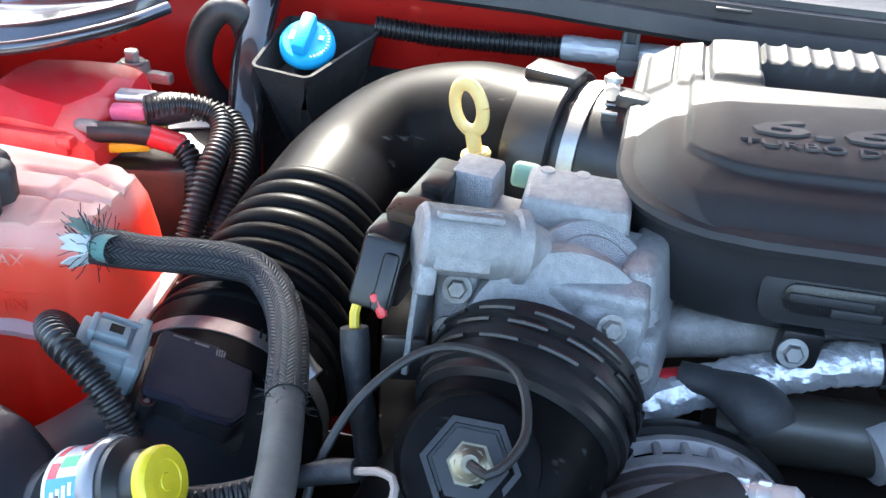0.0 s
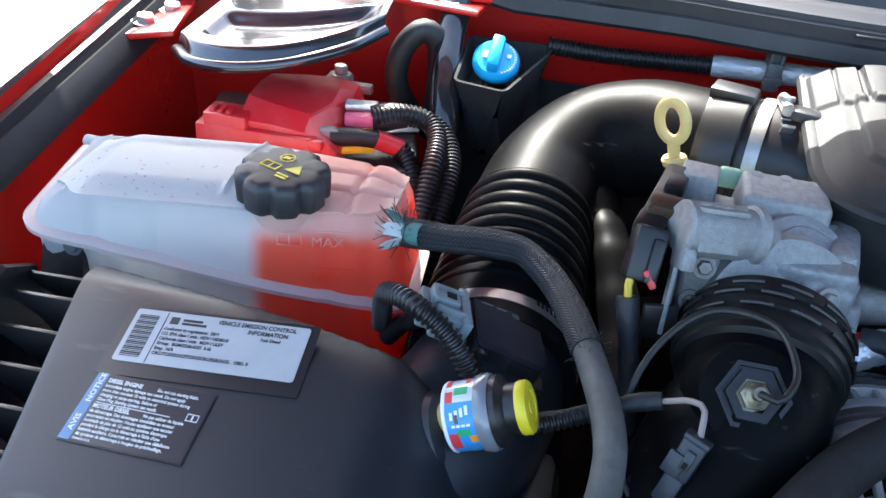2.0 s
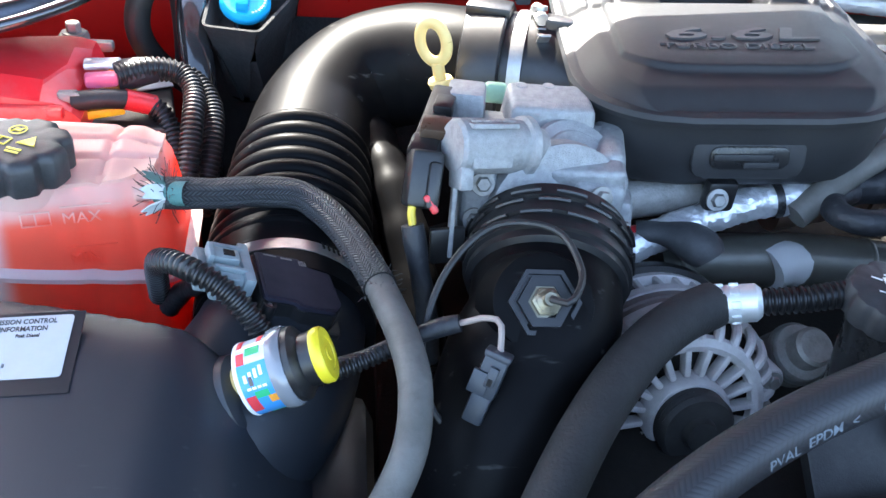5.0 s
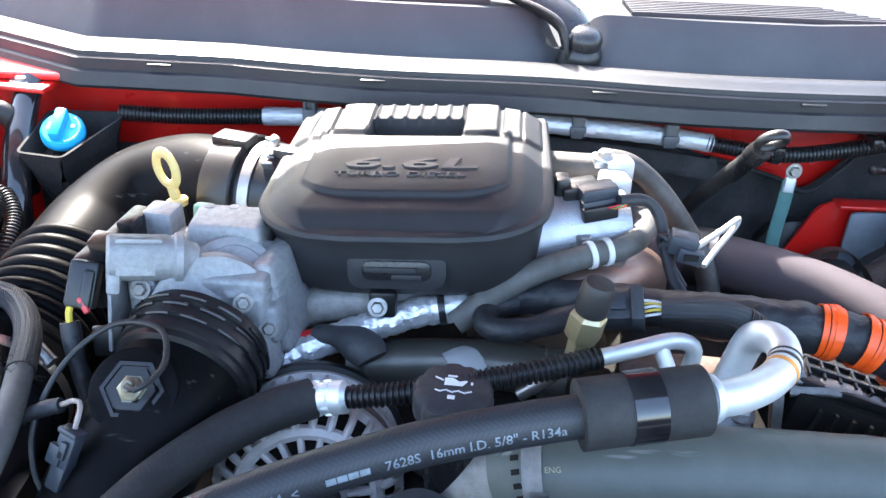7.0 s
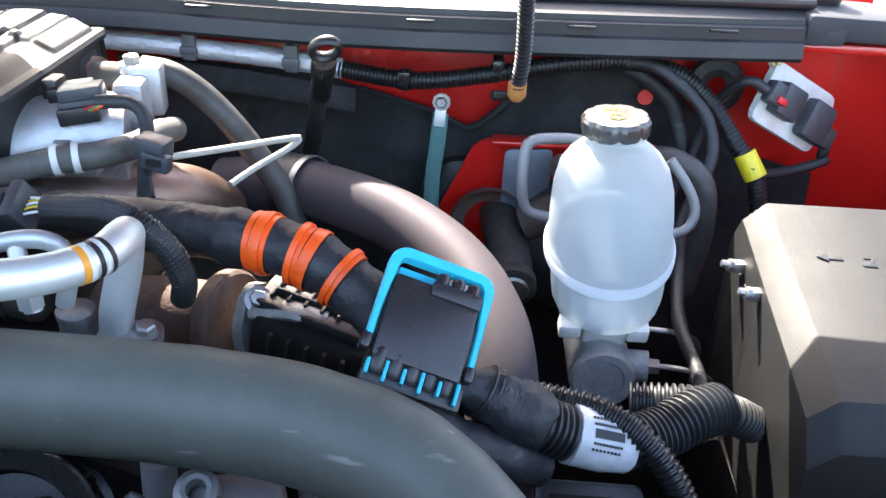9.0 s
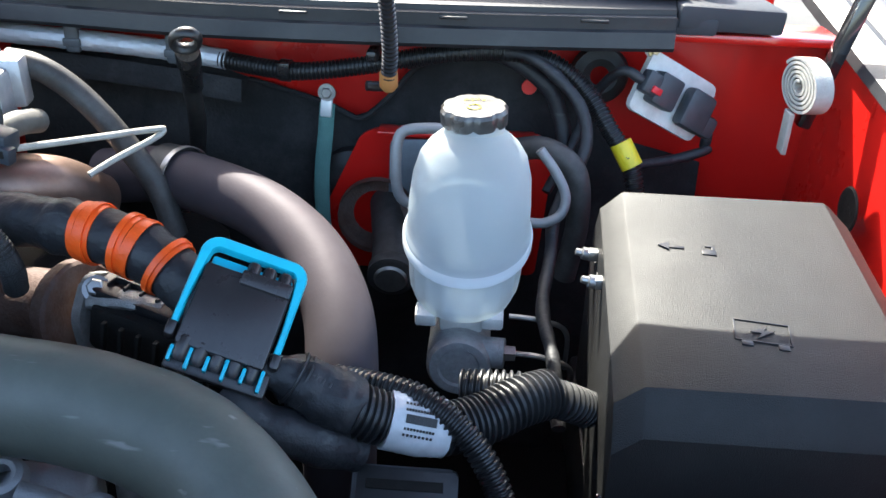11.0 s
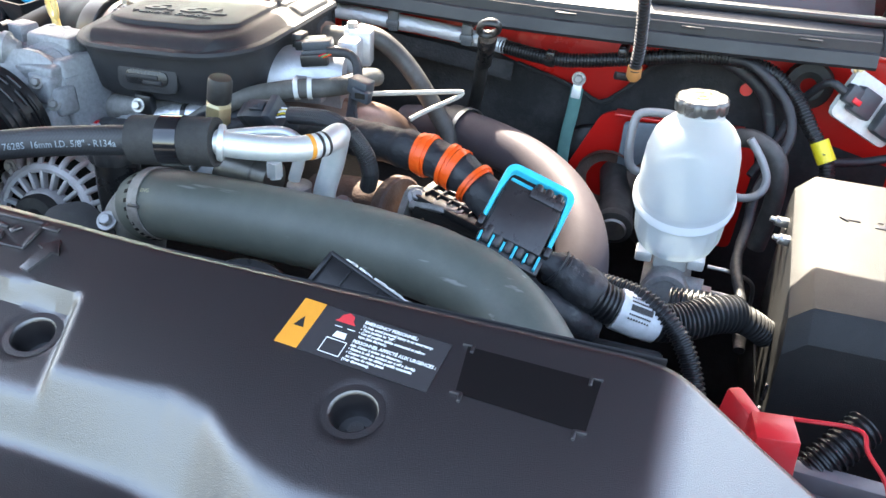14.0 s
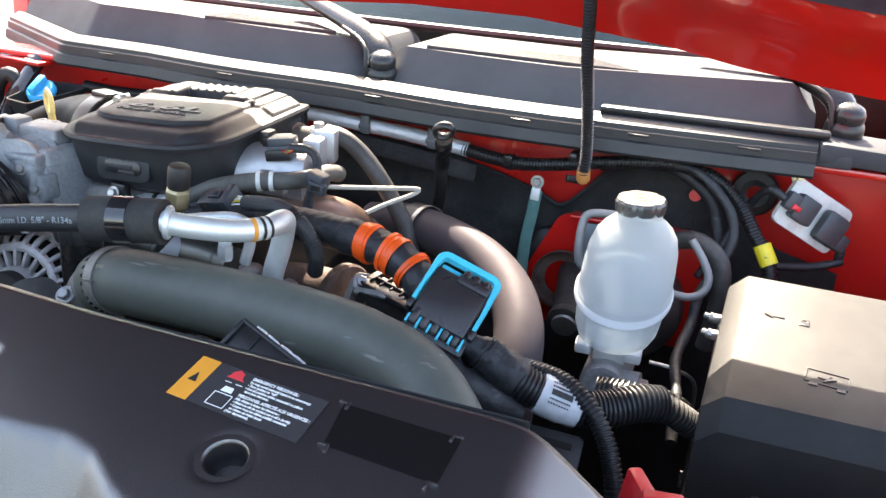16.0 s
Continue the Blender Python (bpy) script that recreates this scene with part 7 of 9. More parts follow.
def engine_rear_right():
    e = thing("exhaust_cooler", (0.36, 0.6, 1.05), "bright silver cast exhaust gas cooler beside the engine cover", "exhaust cooler")
    part("casting", joined(tube([(0.24, 0.585, 1.055), (0.31, 0.592, 1.068), (0.37, 0.602, 1.076), (0.415, 0.612, 1.075)], 0.046, 32), rbox((0.412, 0.635, 1.095), (0.03, 0.04, 0.07), 0.006, (0, 0, 8)), rbox((0.385, 0.565, 1.068), (0.04, 0.03, 0.02), 0.005)), SILVER, e)
    part("flange", joined(rbox((0.418, 0.66, 1.112), (0.034, 0.028, 0.052), 0.005, (0, 0, 10)), rbox((0.410, 0.670, 1.130), (0.036, 0.03, 0.010), 0.003)), SILVER, e)
    for p in ((0.404, 0.662, 1.136), (0.372, 0.557, 1.082)):
        part("bolt", bolt(p, (0, 0, 1), 0.009, 0.009), STEEL, e)
    part("inlet_pipe", tube([(0.29, 0.735, 1.100), (0.335, 0.715, 1.106), (0.385, 0.695, 1.112), (0.42, 0.684, 1.117)], 0.0150, 24), GREYHOSE, e, "brown rubber inlet hose")
    part("wrap", ribbed([(0.29, 0.735, 1.100), (0.318, 0.723, 1.104), (0.345, 0.711, 1.1075)], 0.0195, 0.006, 0.003, 24), HEATED, e, "bronzed corrugated bellows")
    hose("rear_hose", [(0.405, 0.685, 1.125), (0.435, 0.685, 1.120), (0.465, 0.69, 1.098), (0.495, 0.69, 1.066), (0.525, 0.688, 1.025), (0.55, 0.685, 0.985), (0.565, 0.68, 0.93)], 0.0138, GREYHOSE2, "dusty black coolant hose behind the silver cooler", seg=20)
    l = thing("cooler_hose", (0.38, 0.54, 1.06), "grey rubber hose with white clamps under the silver cooler", "hose")
    run = [(0.24, 0.482, 1.025), (0.28, 0.498, 1.052), (0.32, 0.515, 1.069), (0.37, 0.532, 1.080), (0.41, 0.548, 1.083), (0.435, 0.575, 1.084), (0.446, 0.61, 1.085), (0.447, 0.645, 1.075)]
    part("hose", tube(run, 0.0128, 20), GREYHOSE, l)
    for w in (0.52, 0.58):
        part("clamp", band(run, 0.0129, w, 0.006, 0.002, 28), WHITEP, l, "white clamp ring")
    part("holder", rbox((0.375, 0.548, 1.078), (0.05, 0.012, 0.006), 0.002, (0, -12, 25)), SILVER, l)
    # pressure sensor on the cooler
    s = thing("pressure_sensor", (0.38, 0.59, 1.11), "black pressure sensor with a blue-grey plug", "sensor")
    part("body", joined(rbox((0.368, 0.600, 1.124), (0.04, 0.03, 0.018), 0.003, (0, -8, 8)), rbox((0.350, 0.603, 1.125), (0.016, 0.026, 0.026), 0.004)), BLACK, s)
    part("plug", joined(rbox((0.385, 0.585, 1.128), (0.04, 0.026, 0.018), 0.003, (0, -8, 12)), rbox((0.385, 0.575, 1.119), (0.036, 0.014, 0.014), 0.002, (0, -8, 12))), SLATE, s, "blue-grey plug")
    part("clip", rbox((0.387, 0.568, 1.113), (0.038, 0.010, 0.016), 0.002, (0, -8, 12)), BLACK, s)
    for k in range(3):
        part("wire", tube([(0.392 + 0.004 * k, 0.567, 1.118), (0.402 + 0.004 * k, 0.562, 1.124), (0.415, 0.566, 1.126)], 0.0012, 6), (WIRE_R, GREENINK, ORANGE)[k], s, "thin wire")
    part("loom", tube([(0.405, 0.568, 1.127), (0.435, 0.575, 1.125), (0.450, 0.568, 1.110), (0.455, 0.545, 1.085), (0.462, 0.515, 1.062), (0.475, 0.488, 1.05), (0.49, 0.475, 1.04)], 0.0066, 14, wobble=0.12), TAPE, s, "taped loom")
    # temperature sensor with white looped lead
    g = thing("lead_plug", (0.47, 0.53, 1.08), "blue-grey plug with a white doubled lead", "plug")
    part("shell", joined(rbox((0.468, 0.535, 1.098), (0.03, 0.024, 0.022), 0.004, (0, 10, -10)), rbox((0.474, 0.523, 1.090), (0.026, 0.012, 0.016), 0.002, (0, 10, -10))), SLATE, g)
    part("hole", rbox((0.474, 0.5165, 1.091), (0.014, 0.002, 0.007), 0), DARK, g)
    part("lead", tube([(0.480, 0.54, 1.088), (0.525, 0.602, 1.077), (0.566, 0.662, 1.066), (0.5705, 0.668, 1.062), (0.563, 0.657, 1.057), (0.535, 0.622, 1.047), (0.516, 0.598, 1.038)], 0.0034, 10, 0.003), CREAM, g, "white doubled lead")
    part("loom", tube([(0.456, 0.54, 1.098), (0.448, 0.548, 1.10), (0.452, 0.545, 1.085), (0.47, 0.51, 1.06)], 0.004, 8), TAPE, g)
    # brass fitting
    b = thing("pressure_switch", (0.35, 0.37, 1.06), "yellowed brass fitting with a black rubber cap", "fitting")
    ax = Vector((0.16, -0.05, 1))
    part("hex", lathe([(0, -0.03), (0.010, -0.028), (0.011, -0.012), (0.0135, -0.010), (0.0165, -0.006), (0.0165, 0.014), (0.0125, 0.018), (0, 0.018)], (0.348, 0.378, 1.092), ax, 6), BRASS, b)
    part("cap", lathe([(0.0, 0.0), (0.0135, 0.0), (0.0145, 0.002), (0.0145, 0.026), (0.0125, 0.030), (0, 0.031)], (0.351, 0.377, 1.110), ax, 24), RUBBER, b, "black rubber cap")
    part("stem", tube([(0.344, 0.38, 1.06), (0.325, 0.385, 1.035), (0.30, 0.39, 1.01)], 0.006, 12), STEEL, b)


GREYHOSE2 = material("dusty black rubber", (0.04, 0.038, 0.037), 0.55, dirt=0.3, grain=(500, 0.12))


def engine_middle():
    # alternator
    a = thing("alternator", (0.115, 0.38, 0.9), "grey finned aluminium alternator with a slotted front", "alternator")
    c, ax = Vector((0.110, 0.354, 0.926)), Vector((0.08, -0.95, 0.24)).normalized()
    q = Matrix.Translation(c) @ Vector((0, 0, 1)).rotation_difference(ax).to_matrix().to_4x4()
    part("core", lathe([(0.0, -0.07), (0.076, -0.07), (0.076, -0.034), (0.078, -0.008), (0.070, -0.002), (0.052, 0.010), (0.0, 0.010)], c, ax, 56), DARK, a)
    part("back_shield", lathe([(0.07, -0.082), (0.090, -0.080), (0.093, -0.074), (0.092, -0.066), (0.084, -0.064)], c, ax, 64), BLACK, a, "black rear shield")
    part("rear_rim", lathe([(0.078, -0.064), (0.0875, -0.063), (0.088, -0.056), (0.080, -0.054)], c, ax, 64), ALTN, a)
    part("stator", lathe([(0.078, -0.033), (0.0845, -0.032), (0.0848, -0.022), (0.082, -0.021), (0.082, -0.019), (0.0848, -0.018), (0.0848, -0.010), (0.078, -0.009)], c, ax, 72), ALTD, a, "brown laminated stator ring")
    part("middle_rim", lathe([(0.078, -0.042), (0.0865, -0.041), (0.0875, -0.036), (0.0865, -0.031), (0.078, -0.031)], c, ax, 64), ALTN, a)
    part("front_rim", lathe([(0.078, -0.010), (0.0865, -0.009), (0.0878, -0.004), (0.0868, 0.001), (0.079, 0.0015)], c, ax, 64), ALTN, a)
    part("face_ring", lathe([(0.056, 0.018), (0.057, 0.0245), (0.062, 0.026), (0.068, 0.0235), (0.0695, 0.019), (0.066, 0.015)], c, ax, 64), ALTN, a)
    part("bearing_boss", lathe([(0.036, 0.014), (0.036, 0.030), (0.033, 0.034), (0.026, 0.034), (0.024, 0.028), (0, 0.028)], c, ax, 48), ALTN, a)
    rnd = random.Random(8)
    for k in range(30):
        part("rear_fin", _moved(rbox((0.084, 0, -0.049), (0.006, 0.0052, 0.022), 0.0016), q @ pose(0, 0, 0, 0, 0, 12 * k)), ALTN, a)
    for k in range(28):
        arc = [q @ pose(0, 0, 0, 0, 0, 360 / 28 * k) @ Vector((r, 0, z)) for r, z in ((0.066, 0.0215), (0.0735, 0.018), (0.080, 0.011), (0.0845, -0.002))]
        part("fin", sweep(spline(arc, 0.004)[0], [0.0038 + 0.0006 * rnd.random()] * 60, 8), ALTN, a)
    for k in range(20):
        part("spoke", _moved(rbox((0.0475, 0, 0.021), (0.024, 0.0058, 0.012), 0.0022), q @ pose(0, 0, 0, 0, 0, 18 * k + 10)), ALTN, a)
    for k in range(3):
        an = 0.35 + 2 * math.pi * k / 3
        ear = part("bolt_ear", lathe([(0.0, 0.004), (0.0095, 0.004), (0.0115, 0.0), (0.012, -0.03), (0, -0.03)], q @ Vector((0.080 * math.cos(an), 0.080 * math.sin(an), 0.012)), ax, 24), ALTN, a)
        part("bolt", bolt(q @ Vector((0.080 * math.cos(an), 0.080 * math.sin(an), 0.016)), ax, 0.0055, 0.004), STEEL, ear)
    part("pulley", lathe([(0, 0.056), (0.012, 0.056), (0.014, 0.05), (0.028, 0.05), (0.031, 0.046), (0.029, 0.043), (0.031, 0.040), (0.029, 0.037), (0.031, 0.034)], c, ax, 40), RUBBER, a, "dark belt pulley")
    # oil filler
    o = thing("oil_filler", (0.23, 0.33, 0.95), "black oil filler cap with a white oil can mark", "oil cap")
    part("cap", lobed([(0.0, 0.0), (0.032, 0.0), (0.0335, 0.003), (0.034, 0.018), (0.032, 0.023), (0.028, 0.025), (0, 0.0255)], (0.237, 0.327, 1.040), (0, -0.12, 1), 10, 0.0022), CAPT, o)
    part("neck", tube([(0.237, 0.325, 1.042), (0.240, 0.322, 1.0), (0.245, 0.322, 0.95), (0.25, 0.325, 0.88)], lambda s: 0.026 + 0.004 * s, 28), SATIN, o)
    m = Matrix.Translation((0.237, 0.3238, 1.0660)) @ pose(0, 0, 0, 7, 0, -6)
    can = [prism([(-0.008, -0.002), (0.007, -0.002), (0.011, 0.004), (0.009, 0.0045), (0.004, 0.003), (-0.002, 0.007), (-0.008, 0.006)], 0.0003, m @ pose(0, 0.004, 0)), _moved(rbox((-0.0125, 0.009, 0), (0.008, 0.0012, 0.0005), 0, (0, 0, -25)), m), _moved(rbox((-0.002, 0.013, 0), (0.008, 0.0015, 0.0005), 0), m),
           _moved(rbox((0.0145, 0.006, 0), (0.002, 0.003, 0.0005), 0), m)] + [_moved(rbox((-0.0125 + 0.005 * k, -0.005 + 0.0008 * (k % 2), 0), (0.0055, 0.0012, 0.0005), 0, (0, 0, 20 if k % 2 else -20)), m) for k in range(6)] + [_moved(rbox((-0.001, -0.0115, 0), (0.006, 0.004, 0.0005), 0), m)]
    part("mark", joined(*can), INKW, o, "white oil can mark")
    # pale tag and dark tubes behind
    solid("bar_label", tube([(0.236, 0.488, 0.962), (0.252, 0.494, 0.966), (0.268, 0.497, 0.962)], 0.022, 18), LABELW, "white bar code tag wrapped round a pipe", "tag")
    x = thing("coolant_crossover", (0.24, 0.50, 0.93), "dark olive steel coolant crossover tube", "pipe")
    part("tube", tube([(0.13, 0.50, 0.958), (0.19, 0.503, 0.96), (0.28, 0.503, 0.962), (0.36, 0.49, 0.962)], 0.026, 28), OLIVE, x)
    for px, py in ((0.15, 0.501), (0.335, 0.495)):
        part("bead", lathe([(0.0262, -0.004), (0.0285, -0.001), (0.0285, 0.001), (0.0262, 0.004)], (px, py, 0.9605), (1, 0.02 if px < 0.2 else -0.15, 0), 32), OLIVE, x, "rolled bead")
    solid("exhaust_tube", tube([(0.06, 0.53, 1.0), (0.11, 0.525, 1.018), (0.17, 0.53, 1.022), (0.25, 0.54, 1.02)], 0.021, 24), CASTDIRTY, "dirty steel pipe under the engine cover", "pipe")
    n = thing("belt_tensioner", (0.235, 0.385, 0.9), "dark grimy tensioner body with a bright edge", "tensioner")
    part("body", lathe([(0, 0.03), (0.014, 0.03), (0.017, 0.027), (0.017, 0.012), (0.024, 0.010), (0.026, 0.006), (0.026, -0.03), (0, -0.03)], (0.226, 0.388, 0.945), (0.1, -0.55, 0.8), 36), CASTDIRTY, n)
    part("edge_ring", lathe([(0.0262, 0.006), (0.0272, 0.004), (0.0272, 0.0), (0.0262, -0.002)], (0.226, 0.388, 0.945), (0.1, -0.55, 0.8), 40), STEEL, n, "bright worn edge")
    part("arm", tube([(0.225, 0.392, 0.925), (0.195, 0.405, 0.915), (0.17, 0.43, 0.90)], 0.014, 16), CASTDIRTY, n)
    # bracket and bolt by the hose stub
    b = thing("pulley_bracket", (0.22, 0.27, 0.9), "black bracket with a zinc bolt", "bracket")
    part("plate", prism(rounded([(-0.045, -0.05), (0.05, -0.05), (0.05, 0.02), (0.0, 0.045), (-0.045, 0.03)], 0.014), 0.01, plane_at((0.215, 0.262, 0.955), (1, 0.1, 0), (0, 0.75, 0.66)), 0.002), RUBBER, b)
    part("bolt", bolt((0.256, 0.268, 0.983), (0.1, -0.7, 0.7), 0.008, 0.008), STEEL, b, "zinc bolt")
    part("bolt", bolt((0.25, 0.30, 0.93), (0.1, -0.7, 0.7), 0.008, 0.008), STEEL, b)


ALTN = material("dusty alternator casting", (0.66, 0.64, 0.64), 0.5, metal=0.3, second=(0.40, 0.37, 0.36), dirt=0.2, spots=(60, 0.8), grain=(500, 0.35))
ALTD = material("brown grimy lamination", (0.20, 0.165, 0.16), 0.65, metal=0.2, second=(0.10, 0.075, 0.07), dirt=0.4, spots=(60, 0.8), grain=(400, 0.4))
OLIVE = material("olive stained steel", (0.17, 0.165, 0.145), 0.34, metal=0.6, second=(0.10, 0.098, 0.085), spots=(25, 0.8), dirt=0.2)


def fan_area():
    f = thing("fan_shroud", (0.2, 0.15, 0.9), "black plastic fan shroud edge", "fan shroud")
    rows = []
    for i in range(41):
        an = math.pi * (0.05 + 0.9 * i / 40)
        cx, cz, R = 0.28, 0.62, 0.33
        rows.append([Vector((cx + (R + a) * math.cos(an), 0.165 + b, cz + (R + a) * math.sin(an))) for a, b in ((0.0, 0.0), (0.012, 0.004), (0.016, 0.03), (0.012, 0.05), (-0.004, 0.05), (0.004, 0.03))])
    part("ring", loft(rows), SATIN, f)
    for xa, xb in ((-0.02, 0.162), (0.168, 0.372)):
        def lip(u, v):
            x = xa + (xb - xa) * u
            y = 0.190 + 0.245 * (x - 0.02) - 0.25 * max(0, x - 0.02) ** 2
            return Vector((x, y - 0.13 * v, 0.970 - 0.09 * v * v - 0.03 * smooth(0.06, 0.0, v)))
        part("upper_lip", sheet(lip, 24, 16, 0.004), BLACK, f, "curved shroud lip")
    part("panel", rbox((0.30, 0.12, 0.75), (0.9, 0.03, 0.42), 0.01), BLACK, f)
    s = thing("idler_pulley", (0.42, 0.30, 0.8), "black belt pulley below the hose", "pulley")
    part("wheel", lathe([(0, 0.02), (0.02, 0.02), (0.022, 0.008), (0.05, 0.006), (0.054, 0.02), (0.07, 0.022), (0.072, 0.018), (0.066, 0.012), (0.066, -0.02), (0.072, -0.022), (0, -0.022)], (0.435, 0.262, 0.89), (0.1, -0.75, 0.6), 48), SATIN, s)
    part("bolt", bolt((0.437, 0.247, 0.902), (0.1, -0.75, 0.6), 0.009, 0.009), STEEL, s)
    c = thing("cast_bracket", (0.60, 0.28, 0.8), "grey cast aluminium bracket with bolt lugs", "bracket")
    up = Vector((0.1, -0.45, 0.9)).normalized()
    part("casting", rbox((0.600, 0.278, 0.905), (0.075, 0.070, 0.060), 0.016, (24, 0, 12), 3), CAST2, c)
    part("bolt_lug", lathe([(0.007, -0.01), (0.0075, 0.003), (0.011, 0.004), (0.0155, 0.002), (0.017, -0.004), (0.018, -0.04)], (0.577, 0.269, 0.948), up, 28), CAST2, c)
    part("bolt_lug", lathe([(0.007, -0.01), (0.0075, 0.003), (0.011, 0.004), (0.0155, 0.002), (0.017, -0.004), (0.019, -0.05)], (0.655, 0.246, 0.94), up, 28), CAST2, c)
    part("web", tube([(0.590, 0.262, 0.938), (0.615, 0.262, 0.930), (0.640, 0.252, 0.930)], 0.010, 14), CAST2, c)
    part("rib", rbox((0.617, 0.248, 0.912), (0.012, 0.03, 0.06), 0.004, (24, 0, -16), 3), CAST2, c)
    part("pipe", tube([(0.540, 0.296, 0.95), (0.539, 0.294, 0.91), (0.540, 0.29, 0.84)], 0.013, 18), CAST2, c)
    part("skirt", rbox((0.630, 0.262, 0.85), (0.11, 0.05, 0.09), 0.014, (18, 0, 8), 3), CAST2, c)
    for k in range(3):
        solid("coolant_branch", tube([(0.652 + 0.028 * k, 0.335, 0.945 - 0.008 * k), (0.654 + 0.028 * k, 0.318, 0.925 - 0.008 * k), (0.662 + 0.028 * k, 0.300, 0.88 - 0.012 * k), (0.668 + 0.028 * k, 0.29, 0.82)], 0.0165 - 0.002 * k, 20), (CASTDIRTY, GREYHOSE2, CASTDIRTY)[k], "dull grey pipe below the hose", "pipe", "pipes below the hose")
    g = thing("ribbed_guard", (0.62, 0.1, 1.0), "black ribbed plastic guard with crusted white edge", "guard")
    m = plane_at((0.612, 0.111, 1.094), (0.120, -0.026, -0.042), (0.10, 0.65, 0.55))
    part("plate", prism([(0.0, 0.0), (0.126, 0.0), (0.126, -0.032), (-0.004, -0.030)], 0.004, m, 0.001), BLACK, g)
    part("rim", joined(_moved(rbox((0.062, 0.001, 0.003), (0.128, 0.004, 0.008), 0.001), m), _moved(rbox((-0.001, -0.014, 0.003), (0.004, 0.03, 0.008), 0.001), m)), BLACK, g)
    for k in range(4):
        part("rib", _moved(rbox((0.022 + 0.030 * k, -0.016, 0.0045), (0.0018, 0.028, 0.003), 0.0006), m), BLACK, g)
    rnd = random.Random(2)
    part("crust", joined(*[_moved(rbox((0.012 + 0.112 * rnd.random(), 0.0035, 0.004), (rnd.uniform(0.002, 0.008), rnd.uniform(0.002, 0.004), 0.004), 0.001), m) for k in range(34)]), WHITEP, g, "white corrosion crust")


CAST2 = material("clean cast aluminium", (0.42, 0.42, 0.43), 0.55, metal=0.6, second=(0.3, 0.3, 0.3), spots=(40, 0.7), dirt=0.25, grain=(500, 0.3))


# ---- brake corner and fuse box ----
def brake_reservoir():
    r = thing("brake_reservoir", (0.90, 0.58, 0.85), "frosted white brake fluid reservoir with a black cap", "brake reservoir")
    o, ax = Vector((0.8985, 0.588, 0.932)), Vector((0.0, -0.30, 0.95)).normalized()
    q = Matrix.Translation(o) @ Vector((0, 0, 1)).rotation_difference(ax).to_matrix().to_4x4()
    # sections: centre y and z, half widths, tilt towards the front
    rows = [(0.588, 0.932, 0.042, 0.036, 18), (0.588, 0.935, 0.050, 0.043, 18), (0.592, 0.944, 0.0545, 0.047, 20), (0.602, 0.960, 0.057, 0.051, 24), (0.614, 0.980, 0.059, 0.054, 28), (0.616, 0.984, 0.065, 0.060, 28), (0.620, 0.991, 0.066, 0.061, 28), (0.623, 0.996, 0.0635, 0.0575, 28),
            (0.634, 1.016, 0.0635, 0.057, 24), (0.648, 1.038, 0.062, 0.055, 16), (0.660, 1.055, 0.057, 0.051, 8), (0.668, 1.067, 0.048, 0.044, 2), (0.674, 1.075, 0.038, 0.037, -4), (0.676, 1.079, 0.031, 0.031, -5), (0.678, 1.092, 0.030, 0.030, -5)]

    def ring(y, z, rx, ry, tilt, n=108):
        flute = 0.028 * smooth(0.935, 0.95, z) * smooth(0.984, 0.976, z)
        m = pose(0.8985 + 0.02 * (z - 0.92), y, z, tilt, 0, 0)
        return [m @ Vector((rx * math.cos(2 * math.pi * k / n) * (1 + flute * abs(math.sin(9 * 2 * math.pi * k / n)) ** 4), ry * math.sin(2 * math.pi * k / n) * (1 + flute * abs(math.sin(9 * 2 * math.pi * k / n)) ** 4), 0)) for k in range(n)]
    fine = []
    for a, b in zip(rows, rows[1:]):
        fine += [ring(*[p + (w - p) * k / 3 for p, w in zip(a, b)]) for k in range(3)]
    part("shell", loft(fine + [ring(*rows[-1])]), RESV, r)
    part("seam_flange", loft([ring(0.6145, 0.9815, 0.0625, 0.0575, 28), ring(0.615, 0.9825, 0.0672, 0.0622, 28), ring(0.6178, 0.9880, 0.0676, 0.0626, 28), ring(0.6190, 0.9905, 0.0645, 0.0595, 28)], False), FLANGE, r, "moulded seam flange")
    cq = Vector((0.9, 0.680, 1.084))
    cx = Vector((-0.04, -0.04, 1.0)).normalized()
    c = part("cap", lobed([(0, 0), (0.033, 0), (0.0355, 0.003), (0.036, 0.016), (0.033, 0.020), (0, 0.021)], cq, cx, 8, 0.0022), CAPM, r, "black screw cap")
    m = Matrix.Translation(cq + cx * 0.0215) @ Vector((0, 0, 1)).rotation_difference(cx).to_matrix().to_4x4()
    part("cap_print", joined(lettering("DOT 3", 0.008, m @ pose(-0.012, 0.012, 0, 0, 0, 0), 0.0002, bold=0.0002), _moved(lathe([(0.006, 0), (0.008, 0), (0.008, 0.0004), (0.006, 0.0004)], (0, 0, 0), (0, 0, 1), 20), m @ pose(0, -0.006, 0))), YELLOW, c, "yellow print", 80)
    part("foot", joined(_moved(rbox((-0.036, -0.026, -0.006), (0.022, 0.02, 0.018), 0.003), q), _moved(rbox((0.032, -0.026, -0.006), (0.022, 0.02, 0.018), 0.003), q), _moved(rbox((0, -0.012, -0.012), (0.046, 0.04, 0.03), 0.005), q)), WHITEP, r, "white mounting feet")
    mc = thing("master_cylinder", (0.90, 0.6, 0.85), "grey cast brake master cylinder", "brake cylinder")
